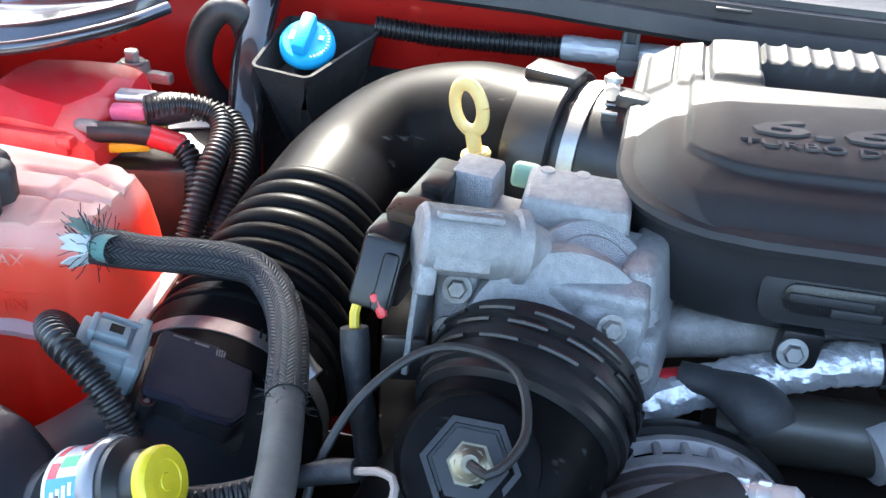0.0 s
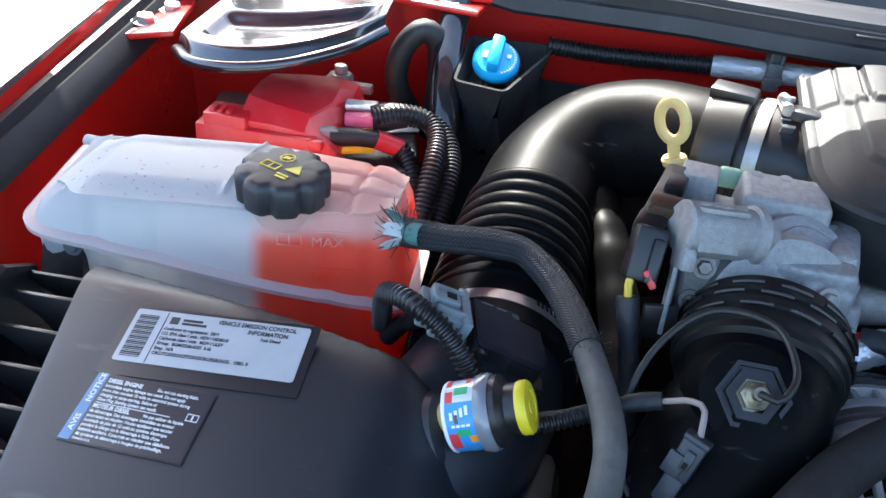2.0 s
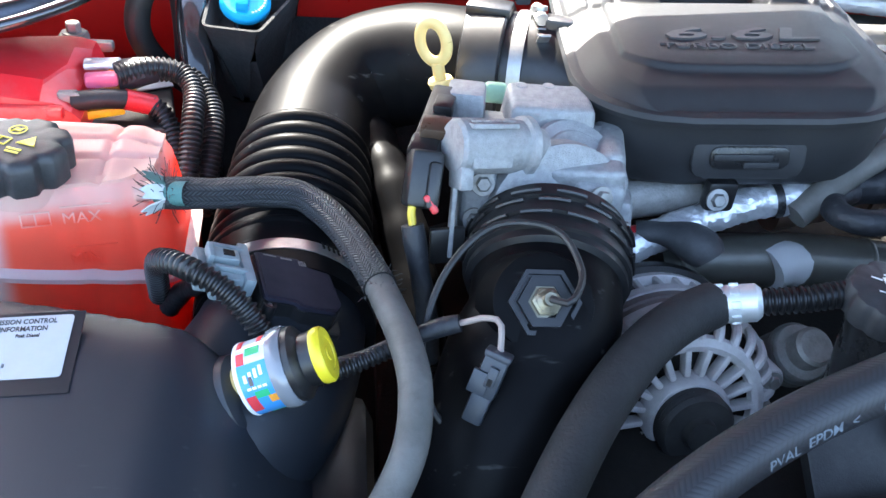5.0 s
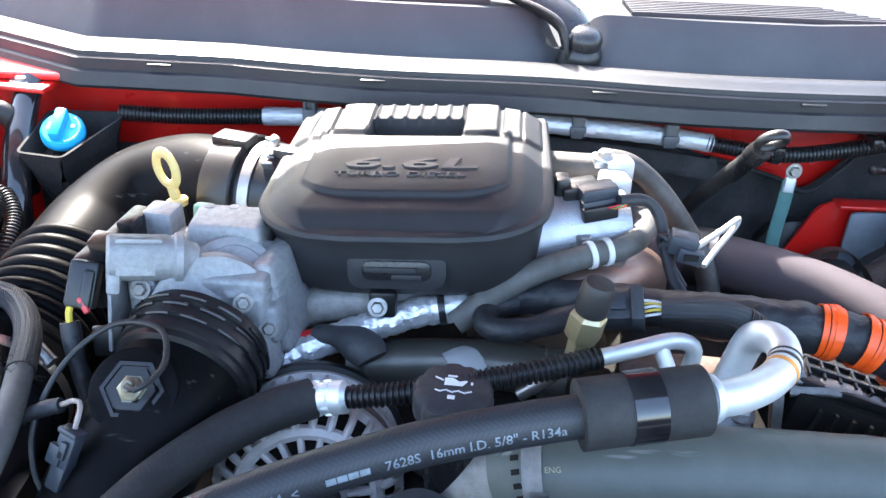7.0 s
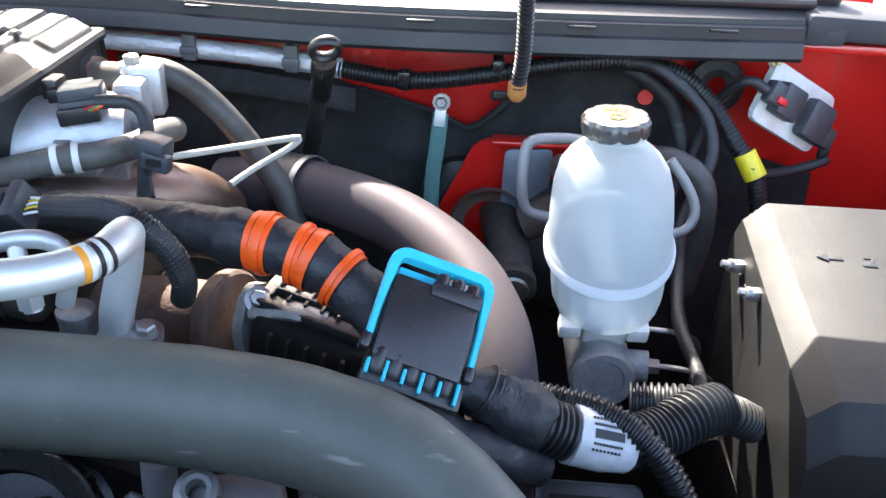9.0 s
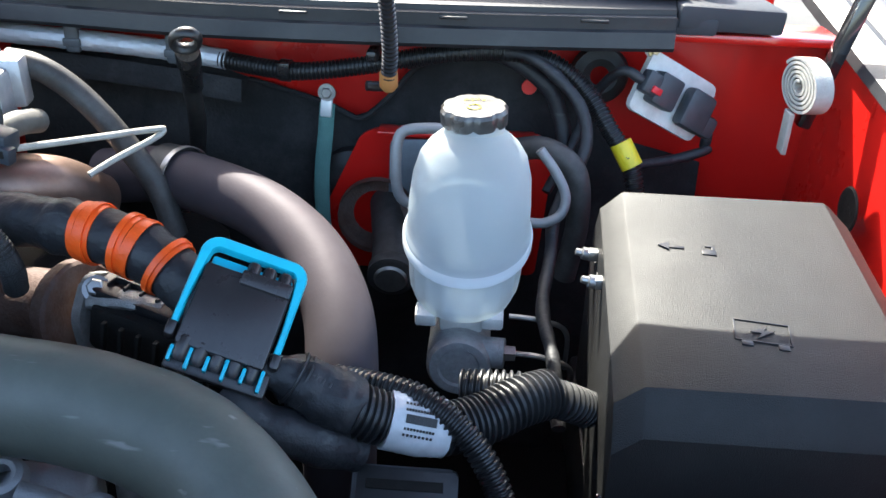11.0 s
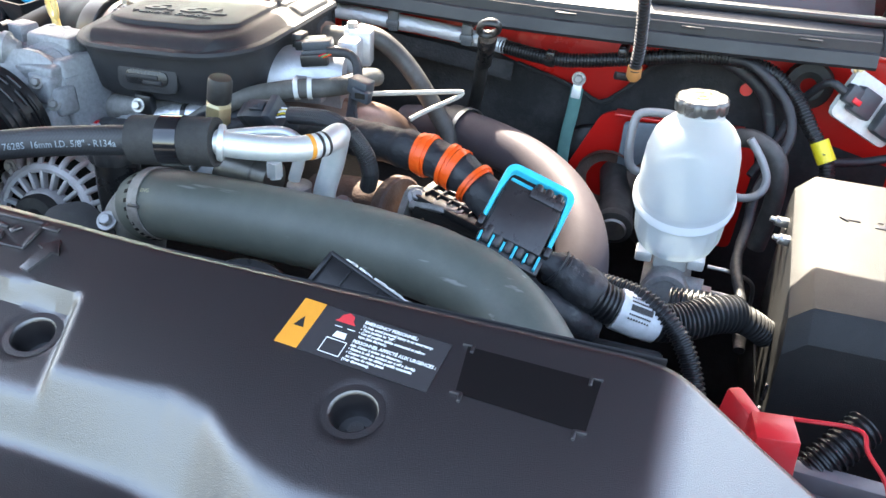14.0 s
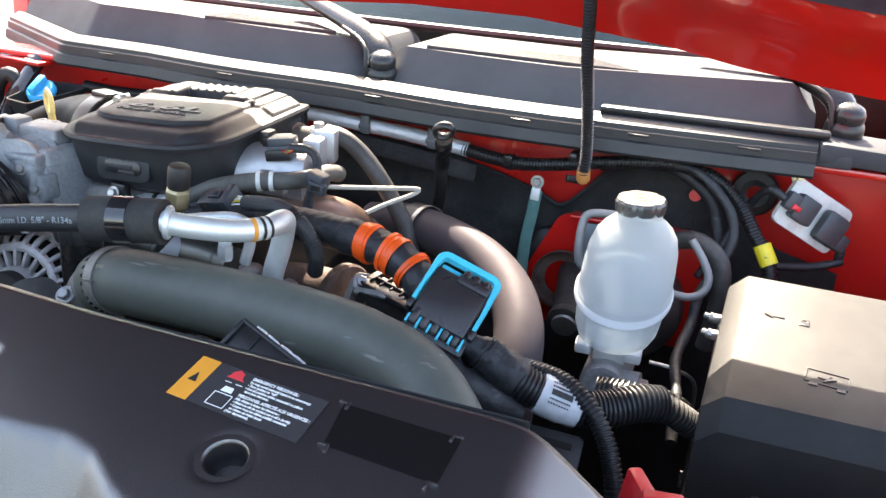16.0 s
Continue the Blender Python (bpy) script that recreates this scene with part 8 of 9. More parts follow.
    part("body", joined(tube([(0.895, 0.78, 0.86), (0.897, 0.66, 0.868), (0.898, 0.545, 0.873)], 0.033, 28), lathe([(0.0, -0.003), (0.02, -0.003), (0.022, 0.0), (0.030, 0.0), (0.033, -0.004), (0.033, -0.02)], (0.899, 0.535, 0.874), (0, -1, 0.08), 28), tube([(0.90, 0.56, 0.88), (0.945, 0.555, 0.882)], 0.016, 18)), CAST, mc)
    part("fitting", lathe([(0, 0.014), (0.008, 0.013), (0.009, 0), (0, 0)], (0.943, 0.556, 0.882), (1, 0, 0), 6), STEEL, mc)
    for k in range(2):
        part("brake_line", tube([(0.95, 0.557 + 0.07 * k, 0.882), (0.985, 0.555 + 0.07 * k, 0.880), (1.015, 0.565 + 0.07 * k, 0.86), (1.02, 0.60 + 0.05 * k, 0.8)], 0.003, 8), STEEL, mc)
    b = thing("brake_booster", (0.82, 0.80, 0.85), "rusty brown booster parts with a black motor", "brake booster")
    part("housing", lathe([(0, 0.04), (0.06, 0.035), (0.085, 0.015), (0.09, -0.02), (0.09, -0.05)], (0.89, 0.835, 0.87), (0, -1, 0.1), 40), GREYHOSE2, b)
    part("pump", joined(tube([(0.79, 0.86, 0.90), (0.805, 0.77, 0.885), (0.808, 0.73, 0.876)], 0.026, 24), lathe([(0.026, 0), (0.029, 0.004), (0.029, 0.018), (0.02, 0.022), (0.0, 0.022)], (0.8085, 0.73, 0.876), (0.02, -0.95, -0.2), 28)), GREYHOSE2, b)
    part("pump_cap", lathe([(0, 0.026), (0.018, 0.025), (0.022, 0.02)], (0.8085, 0.73, 0.876), (0.02, -0.95, -0.2), 28), STEEL, b, "steel end cap")
    part("mount_ring", lathe([(0.03, 0), (0.045, 0.0), (0.05, 0.004), (0.05, 0.02)], (0.775, 0.84, 0.895), (0.1, -0.95, 0.1), 32), RUST, b, "rusty ring")
    part("grommet", lathe([(0.02, 0.004), (0.045, 0.006), (0.058, 0.0), (0.06, -0.02)], (0.74, 0.875, 0.905), (-0.1, -0.95, 0.1), 36), RUBBER, b)
    part("bail", tube([(0.845, 0.74, 0.955), (0.820, 0.735, 0.965), (0.812, 0.735, 0.99), (0.812, 0.745, 1.03), (0.820, 0.75, 1.045), (0.85, 0.755, 1.048), (0.88, 0.757, 1.046)], 0.0065, 12), BAIL, b, "pale steel line")
    part("bail", tube([(0.975, 0.74, 1.035), (0.995, 0.735, 1.01), (1.008, 0.728, 0.985), (1.004, 0.72, 0.965), (0.985, 0.715, 0.955), (0.960, 0.712, 0.957)], 0.006, 12), BAIL, b, "pale steel line")
    solid("booster_bracket", joined(prism(rounded([(0.680, 0.80), (0.99, 0.80), (1.0, 0.95), (0.985, 1.006), (0.772, 1.004), (0.752, 0.994), (0.706, 0.895)], 0.010), 0.006, Matrix.Translation((0, 0.868, 0)) @ Matrix.Rotation(radians(90), 4, "X"), 0.001), rbox((0.875, 0.86, 1.003), (0.20, 0.03, 0.006), 0.002)), PAINT, "red painted bracket plate behind the brake booster", "bracket")
    part("zinc_plate", prism(rounded([(0.790, 0.905), (0.850, 0.905), (0.852, 0.999), (0.792, 0.996)], 0.008), 0.004, Matrix.Translation((0, 0.848, 0)) @ Matrix.Rotation(radians(90), 4, "X"), 0.001), ZINC, b, "blue-grey zinc plate")
    part("rusty_body", joined(tube([(0.905, 0.80, 0.94), (0.90, 0.815, 0.985), (0.892, 0.82, 1.005)], 0.026, 18), tube([(0.86, 0.815, 0.975), (0.90, 0.815, 0.985)], 0.013, 14), tube([(0.82, 0.80, 0.915), (0.86, 0.80, 0.935), (0.90, 0.80, 0.945)], 0.022, 16)), RUSTY, b, "rusty brown fitting body")
    for p in ((0.862, 0.808, 0.992), (0.914, 0.800, 1.002), (0.878, 0.795, 0.962)):
        part("fitting_nut", bolt(p, (-0.1, -0.8, 0.5), 0.0105, 0.010), RUSTY, b)
    solid("vacuum_hose", tube([(0.95, 0.80, 1.01), (0.985, 0.775, 1.022), (1.02, 0.76, 1.0), (1.028, 0.755, 0.94), (1.02, 0.76, 0.86)], 0.014, 18), GREYHOSE2, "dusty black vacuum hose by the booster", "hose")


ZINC = material("blue-grey zinc plate", (0.22, 0.26, 0.30), 0.5, metal=0.4, second=(0.13, 0.155, 0.18), spots=(40, 0.8), dirt=0.2, grain=(300, 0.3))
RUSTY = material("rusty dusty steel", (0.085, 0.055, 0.04), 0.8, second=(0.035, 0.028, 0.024), spots=(70, 0.8), dirt=0.25, grain=(300, 0.5))
FLANGE = milky("frosted seam plastic", (0.72, 0.76, 0.78), 0.3, clear=0.1)
# base and dirt made paler to mimic sun glare on the cap
CAPM = material("worn black cap plastic, paled for glare", (0.05, 0.048, 0.046), 0.3, dirt=0.25, gloss=1.0, grain=(600, 0.1), dirt_color=(0.35, 0.33, 0.3))
BAIL = material("dull grey painted steel", (0.3, 0.31, 0.32), 0.5, metal=0.3, dirt=0.3, spots=(60, 0.7))


def fuse_box():
    f = thing("fuse_box", (1.16, 0.5, 0.8), "grained black fuse box lid with moulded arrow and battery marks", "fuse box")

    def top(y):
        return 0.997 + 0.12 * (y - 0.358)
    prof = [(0.672, 0.78), (0.672, 0.990), (0.668, 1.002), (0.645, top(0.64)), (0.63, top(0.63)), (0.55, top(0.55)), (0.45, top(0.45)), (0.375, top(0.375)), (0.360, top(0.360) - 0.0008), (0.338, 0.972), (0.335, 0.966), (0.328, 0.78)]

    def side(x, drop, near):
        """One cross section of the lid; drop sinks its top, near pulls its ends in."""
        return [(x + (0.040 * (y - 0.35) if x < 1.1 else 0), y + near * (1 if y < 0.4 else -1 if y > 0.6 else 0), z - (drop if z > 0.95 else 0)) for y, z in prof]
    loops = [side(1.0235, 0.024, 0.004), side(1.0245, 0.0195, 0.002), side(1.0445, 0.0012, 0.0), side(1.0475, 0.0, 0.0), side(1.150, 0.0, 0.0), side(1.262, 0.0, 0.0), side(1.268, 0.004, 0.001), side(1.290, 0.024, 0.004)]
    part("lid", loft(loops), FUSE, f, "", 24)
    part("base", rbox((1.160, 0.500, 0.76), (0.27, 0.34, 0.10), 0.01), BLACK, f)
    part("skirt", joined(*[rbox((1.155, 0.322 - 0.002 * k, 0.795 - 0.02 * k), (0.25, 0.012, 0.012), 0.003) for k in range(2)]), BLACK, f)
    m = plane_at((1.095, 0.549, top(0.549) + 0.0004), (1, -0.10, -0.012), (0, 1, 0.12))
    part("arrow_mark", joined(_moved(rbox((0.002, 0, 0), (0.016, 0.0035, 0.0016), 0.0003), m), prism([(-0.014, 0), (-0.004, 0.006), (-0.004, -0.006)], 0.0014, m)), MARK, f, "moulded arrow")
    part("lock_mark", joined(_moved(joined(rbox((0.033, -0.003, 0), (0.013, 0.008, 0.0014), 0.0003), rbox((0.037, 0.004, 0), (0.003, 0.007, 0.0014), 0.0003), rbox((0.034, 0.007, 0), (0.009, 0.002, 0.0014), 0.0003)), m)), MARK, f, "moulded padlock mark")
    m = plane_at((1.151, 0.431, top(0.431) + 0.0004), (1, -0.13, -0.016), (0.03, 1, 0.12))
    part("battery_mark", joined(*[_moved(rbox(p, s, 0.0003), m) for p, s in (((0, 0.014, 0), (0.045, 0.0014, 0.0014)), ((0, -0.012, 0), (0.045, 0.0014, 0.0014)), ((-0.0225, 0.001, 0), (0.0014, 0.027, 0.0014)), ((0.0225, 0.001, 0), (0.0014, 0.027, 0.0014)), ((-0.013, -0.0155, 0), (0.009, 0.006, 0.0012)), ((0.016, -0.0155, 0), (0.009, 0.006, 0.0012)))]), MARK, f, "moulded battery outline")
    part("bolt_mark", prism([(-0.010, -0.001), (0.004, 0.008), (0.001, 0.002), (0.010, 0.003), (-0.004, -0.008), (-0.001, -0.001)], 0.0010, m), MARK, f, "moulded lightning mark")
    for y, z in ((0.601, 0.979), (0.533, 0.986)):
        part("latch", joined(rbox((1.029, y, z), (0.014, 0.012, 0.012), 0.003), lathe([(0, 0.010), (0.0035, 0.009), (0.004, 0.003), (0.0065, 0.002), (0.0065, -0.004), (0.004, -0.006), (0.004, -0.014)], (1.020, y, z + 0.001), (-1, 0, 0.2), 14)), STEEL, f, "plated stud")
    part("side_wall", rbox((1.037, 0.495, 0.87), (0.012, 0.28, 0.20), 0.003), BLACK, f)
    # metal slivers that mimic sunlit glints along the near lower edge
    for k in range(3):
        part("edge_glint", rbox((1.018, 0.331 + 0.006 * k, 0.90 - 0.035 * k), (0.004, 0.005, 0.022), 0.001, (8, 0, 0)), HINGEM, f, "bright metal sliver that mimics an edge glint")


MARK = material("smooth black moulded mark", (0.02, 0.02, 0.022), 0.35, gloss=0.4)
FUSE = material("pebbled black lid plastic", (0.0122, 0.0124, 0.0126), 0.55, dirt=0.04, gloss=0.33, grain=(900, 0.35), spots=(20, 0.6), dirt_color=(0.2, 0.2, 0.19))


def right_wiring():
    conduit([(0.545, 0.868, 1.090), (0.60, 0.855, 1.083), (0.679, 0.835, 1.082), (0.76, 0.835, 1.093), (0.84, 0.84, 1.108), (0.92, 0.845, 1.116), (0.985, 0.845, 1.106), (1.03, 0.835, 1.075), (1.062, 0.81, 1.035), (1.088, 0.795, 1.0), (1.10, 0.78, 0.95)], 0.0115, "black split conduit along the bulkhead", pitch=0.005)
    solid("cable_tie", joined(lathe([(0.0118, -0.006), (0.0135, -0.006), (0.0135, 0.006), (0.0118, 0.006)], (0.665, 0.838, 1.0815), (1, -0.2, 0), 20), rbox((0.665, 0.826, 1.088), (0.014, 0.006, 0.012), 0.001)), SATIN, "black cable tie on the conduit", "cable tie")
    t = thing("yellow_tag", (1.085, 0.795, 1.0), "yellow tape tag with a black mark round the conduit", "tag")
    part("tape", tube([(1.074, 0.804, 1.024), (1.090, 0.793, 0.998)], 0.0135, 20), YELLOW, t)
    part("tag_mark", joined(rbox((1.079, 0.7885, 1.006), (0.003, 0.001, 0.016), 0, (25, 18, 0)), rbox((1.085, 0.7875, 1.006), (0.003, 0.001, 0.016), 0, (25, -22, 0))), INKB, t)
    f = thing("foil_conduit", (0.4, 0.84, 1.09), "silver foil sleeve over a bulkhead conduit held by clips", "conduit")
    run = [(-0.02, 0.875, 1.092), (0.10, 0.86, 1.10), (0.25, 0.855, 1.108), (0.40, 0.855, 1.102), (0.50, 0.86, 1.094), (0.585, 0.862, 1.084)]
    part("sleeve", crinkle(tube(run, 0.0125, 20, 0.003, wobble=0.05), 0.0006, 190), FOILDULL, f, "", 16)
    for x, z in ((0.045, 1.098), (0.40, 1.106), (0.525, 1.098)):
        part("clip", joined(rbox((x, 0.845, z), (0.018, 0.008, 0.034), 0.003), rbox((x, 0.842, z - 0.004), (0.022, 0.006, 0.010), 0.002), rbox((x, 0.86, z + 0.022), (0.017, 0.024, 0.026), 0.003), rbox((x - 0.006, 0.848, z + 0.02), (0.004, 0.01, 0.022), 0.001), rbox((x + 0.006, 0.848, z + 0.02), (0.004, 0.01, 0.022), 0.001)), GREYCLIP, f, "grey clip")
    conduit([(-0.215, 0.872, 1.090), (-0.15, 0.878, 1.086), (-0.08, 0.878, 1.088), (-0.01, 0.875, 1.092)], 0.0115, "black split conduit on the bulkhead", pitch=0.005)
    solid("under_pad", sheet(lambda u, v: Vector((0.30 + 0.30 * u, 0.868 - 0.008 * v, 1.085 - 0.022 * v - 0.016 * u - 0.012 * u * u)), 16, 6, 0.006), PAD, "black padding strip below the foil conduit", "padding")
    # transmission dipstick
    d = thing("transmission_dipstick", (0.57, 0.78, 0.9), "black dipstick handle with a loop on a black tube", "dipstick")
    top = Vector((0.594, 0.700, 1.142))
    ax = Vector((0.033, -0.111, 0.128)).normalized()
    part("tube", tube([top - ax * 0.02, (0.576, 0.752, 1.083), (0.556, 0.815, 1.012), (0.532, 0.86, 0.93), (0.52, 0.87, 0.84)], 0.0105, 16), RUBBER, d)
    part("sleeve", lathe([(0.0, 0.0), (0.0125, 0.0), (0.0135, -0.004), (0.0135, -0.022), (0.0115, -0.026), (0.0115, -0.07)], top - ax * 0.004, ax, 24), SATIN, d)
    rg = []
    n1 = Vector((1, 0, 0.12)).normalized()
    for k in range(33):
        a = 2 * math.pi * k / 32
        rg.append(top + ax * 0.017 + n1 * 0.0145 * math.cos(a) + ax * 0.0155 * math.sin(a))
    part("loop", sweep(rg, [0.0042] * 33, 10, caps=False, flat=1.5), BLACK, d)
    # loom that climbs to the hood lamp
    l = thing("hood_lamp_loom", (0.80, 0.77, 1.09), "ribbed black loom with an orange end that climbs to the hood", "conduit")
    part("loom", ribbed([(0.799, 0.770, 1.102), (0.802, 0.755, 1.14), (0.800, 0.728, 1.21), (0.797, 0.69, 1.285), (0.80, 0.64, 1.365), (0.80, 0.58, 1.44), (0.80, 0.52, 1.505)], 0.0092, 0.0055, 0.0022, 14), BLACK, l)
    part("end", lathe([(0.0095, 0.02), (0.0105, 0.016), (0.011, 0.0), (0.007, -0.006), (0, -0.006)], (0.7985, 0.775, 1.090), (0.02, -0.25, 1), 18), TAN, l, "orange end fitting")
    part("stud", joined(lathe([(0, 0.014), (0.006, 0.012), (0.006, -0.02)], (0.782, 0.79, 1.083), (-0.6, -0.3, 0.1), 12), rbox((0.776, 0.82, 1.115), (0.014, 0.05, 0.014), 0.004)), SATIN, l)
    # ground strap
    solid("ground_strap", strap_mesh(), TEAL, "green corroded copper ground strap on the bulkhead", "ground strap")
    s = thing("strap_lug", (0.708, 0.875, 1.04), "crimped silver strap lug with a bolt", "lug")
    part("lug", joined(rbox((0.7075, 0.870, 1.030), (0.015, 0.006, 0.034), 0.002, (-8, 4, 0))), ALU, s)
    part("bolt", bolt((0.7085, 0.868, 1.046), (0, -1, 0.1), 0.0075, 0.006), STEEL, s)
    # module on the bulkhead
    m0 = thing("control_module", (1.13, 0.87, 1.0), "pale metal control module with two black plugs", "control module")
    m = plane_at((1.137, 0.872, 1.062), (0.085, 0.03, -0.05), (0.03, 0.03, 0.075))
    part("case", joined(prism(rounded([(-0.055, -0.038), (0.055, -0.038), (0.055, 0.038), (-0.055, 0.038)], 0.010), 0.010, m, 0.002), prism(rounded([(-0.062, 0.028), (-0.045, 0.028), (-0.045, 0.046), (-0.062, 0.046)], 0.006), 0.004, m, 0.001)), WHITEP, m0)
    part("plug", joined(_moved(rbox((-0.026, -0.002, 0.022), (0.036, 0.040, 0.022), 0.004), m), _moved(rbox((-0.05, -0.002, 0.024), (0.024, 0.028, 0.018), 0.004), m)), CONN, m0)
    part("plug", joined(_moved(rbox((0.028, -0.004, 0.022), (0.042, 0.050, 0.022), 0.007), m), _moved(rbox((0.052, -0.014, 0.022), (0.026, 0.028, 0.018), 0.006), m)), CONN, m0)
    part("lock_tab", _moved(rbox((-0.044, -0.008, 0.034), (0.014, 0.008, 0.004), 0.001), m), REDPLASTIC, m0, "red lock tab")
    part("bolt", bolt(m @ Vector((-0.053, 0.037, 0.005)), m.to_3x3() @ Vector((0, 0, 1)), 0.006, 0.005), BRASS, m0)
    part("lead", tube([m @ Vector((0.064, -0.02, 0.02)), m @ Vector((0.075, -0.035, 0.012)), (1.19, 0.86, 0.998), (1.15, 0.855, 0.985), (1.10, 0.83, 0.985)], 0.0066, 12, wobble=0.15), TAPE, m0)
    part("lead", tube([m @ Vector((-0.062, -0.004, 0.024)), m @ Vector((-0.085, -0.004, 0.01)), (1.045, 0.87, 1.06), (1.02, 0.83, 1.01), (0.99, 0.79, 0.96)], 0.006, 12, wobble=0.15), TAPE, m0)
    solid("grommet", lathe([(0.012, 0.006), (0.022, 0.010), (0.034, 0.006), (0.038, -0.004)], (1.052, 0.905, 1.075), (0, -1, 0.1), 32), RUBBER, "black rubber grommet in the bulkhead", "grommet")
    solid("red_disc", lathe([(0, 0.002), (0.0095, 0.002), (0.010, 0)], (0.964, 0.8885, 1.06), (0, -1, 0.1), 24), PAINT, "round hole in the pad that shows red paint", "hole")
    solid("rubber_stop", lathe([(0, 0.008), (0.014, 0.006), (0.018, 0), (0.018, -0.02)], (1.302, 0.76, 0.95), (-0.9, -0.2, 0.3), 20), RUBBER, "black rubber stop on the inner fender", "rubber stop")
    # crossing taped looms beside the reservoir
    solid("taped_loom", tube([(0.915, 0.85, 1.115), (0.96, 0.83, 1.115), (1.0, 0.815, 1.09), (1.025, 0.80, 1.06), (1.03, 0.78, 1.02), (1.0, 0.74, 0.96), (0.995, 0.70, 0.92), (0.985, 0.62, 0.90), (0.995, 0.55, 0.88), (1.0, 0.48, 0.85)], 0.0075, 14, wobble=0.2), TAPE, "taped black wiring loom beside the brake reservoir", "wiring")
    solid("taped_loom", tube([(0.81, 0.865, 1.092), (0.87, 0.86, 1.108), (0.93, 0.862, 1.105), (0.985, 0.86, 1.07), (1.005, 0.855, 1.03), (1.015, 0.84, 0.99)], 0.010, 14, wobble=0.15), TAPE, "taped black wiring loom over the felt pad", "wiring")
    # fat conduits under the reservoir
    h = thing("engine_loom", (0.87, 0.36, 0.9), "fat black ribbed loom wrapped with a white tag", "wiring harness")
    run = [(0.775, 0.352, 0.99), (0.81, 0.352, 0.968), (0.845, 0.358, 0.950), (0.885, 0.365, 0.937), (0.92, 0.385, 0.932), (0.955, 0.41, 0.935), (0.98, 0.43, 0.93)]
    part("loom", ribbed(run, 0.0225, 0.006, 0.0035, 24), DUSTY, h)
    part("tag", crinkle(tube([(0.846, 0.3580, 0.9495), (0.868, 0.3617, 0.942), (0.892, 0.3680, 0.9355)], 0.0243, 36, 0.002), 0.0012, 90), TAGW, h, "crumpled white wrapped tag")
    ta, tb = Vector((0.852, 0.3585, 0.9475)), Vector((0.884, 0.365, 0.937))
    tx = (tb - ta).normalized()
    out = Vector((0.15, -0.65, 0.72))
    out = (out - tx * out.dot(tx)).normalized()
    up = out.cross(tx)
    bars = []
    for row, (ang, n, tall) in enumerate(((0.55, 9, 0.002), (0.32, 11, 0.002), (0.02, 22, 0.007), (-0.3, 10, 0.002), (-0.5, 8, 0.002))):
        nrm = out * math.cos(ang) + up * math.sin(ang)
        for k in range(n):
            bars.append(_moved(rbox((0, 0, 0), (0.0008 + 0.0005 * ((k * 5) % 3) if n > 20 else 0.0018, tall, 0.0006), 0), plane_at(ta + tx * (0.004 + 0.026 * k / n) + nrm * 0.0250, tx, nrm.cross(tx))))
    part("tag_print", joined(*bars), INKB, h, "dark printed bars")
    part("wrap", crinkle(tube([(0.728, 0.340, 0.998), (0.752, 0.346, 0.998), (0.775, 0.351, 0.989), (0.80, 0.352, 0.974), (0.822, 0.353, 0.962)], lambda s: 0.011 + 0.0135 * smooth(0.1, 0.75, s), 26, 0.003, wobble=0.1), 0.003, 75), TAPE, h, "black tape wrap")
    h2 = thing("branch_loom", (0.93, 0.42, 0.9), "black ribbed loom branch toward the fuse box", "wiring harness")
    part("loom", ribbed([(0.905, 0.43, 0.93), (0.95, 0.425, 0.935), (0.99, 0.43, 0.925), (1.02, 0.45, 0.90)], 0.0175, 0.006, 0.0035, 22), DUSTY, h2)
    conduit([(0.80, 0.40, 0.955), (0.835, 0.385, 0.962), (0.875, 0.370, 0.962), (0.91, 0.352, 0.945), (0.935, 0.335, 0.915), (0.952, 0.315, 0.87), (0.96, 0.30, 0.82)], 0.0118, "black split conduit that arches over the loom", pitch=0.0055)
    g = thing("slotted_cover", (0.87, 0.33, 0.85), "black slotted plastic cover below the loom", "cover")
    m = plane_at((0.862, 0.322, 0.885), (1, 0.05, -0.05), (0, 0.8, 0.6))
    part("plate", prism(rounded([(-0.04, -0.06), (0.045, -0.06), (0.045, 0.035), (-0.04, 0.035)], 0.006), 0.01, m, 0.002), BLACK, g)
    for k in range(4):
        part("slot", _moved(rbox((0.002, 0.02 - 0.02 * k, 0.0105), (0.062, 0.008, 0.002), 0.0005), m), DARK, g)


DUSTY = material("dusty black ribbed plastic", (0.017, 0.018, 0.02), 0.42, dirt=0.12, spots=(40, 0.7), grain=(400, 0.15))
TAGW = material("crumpled white label", (0.60, 0.62, 0.64), 0.4, grain=(90, 0.3), dirt=0.1)
FOILDULL = material("silver foil sleeve", (0.62, 0.65, 0.69), 0.5, metal=0.5, spots=(60, 0.7), grain=(120, 0.5))
GREYCLIP = material("grey nylon clip", (0.09, 0.1, 0.11), 0.45)
TAN = material("orange-tan plastic", (0.5, 0.22, 0.07), 0.5)


def strap_mesh():
    path = spline([(0.708, 0.872, 1.03), (0.705, 0.868, 0.99), (0.700, 0.862, 0.94), (0.701, 0.852, 0.89), (0.706, 0.84, 0.84), (0.712, 0.82, 0.78)], 0.006)[0]
    return sweep(path, [0.010] * len(path), 12, flat=0.25, up=Vector((0, 1, 0)))


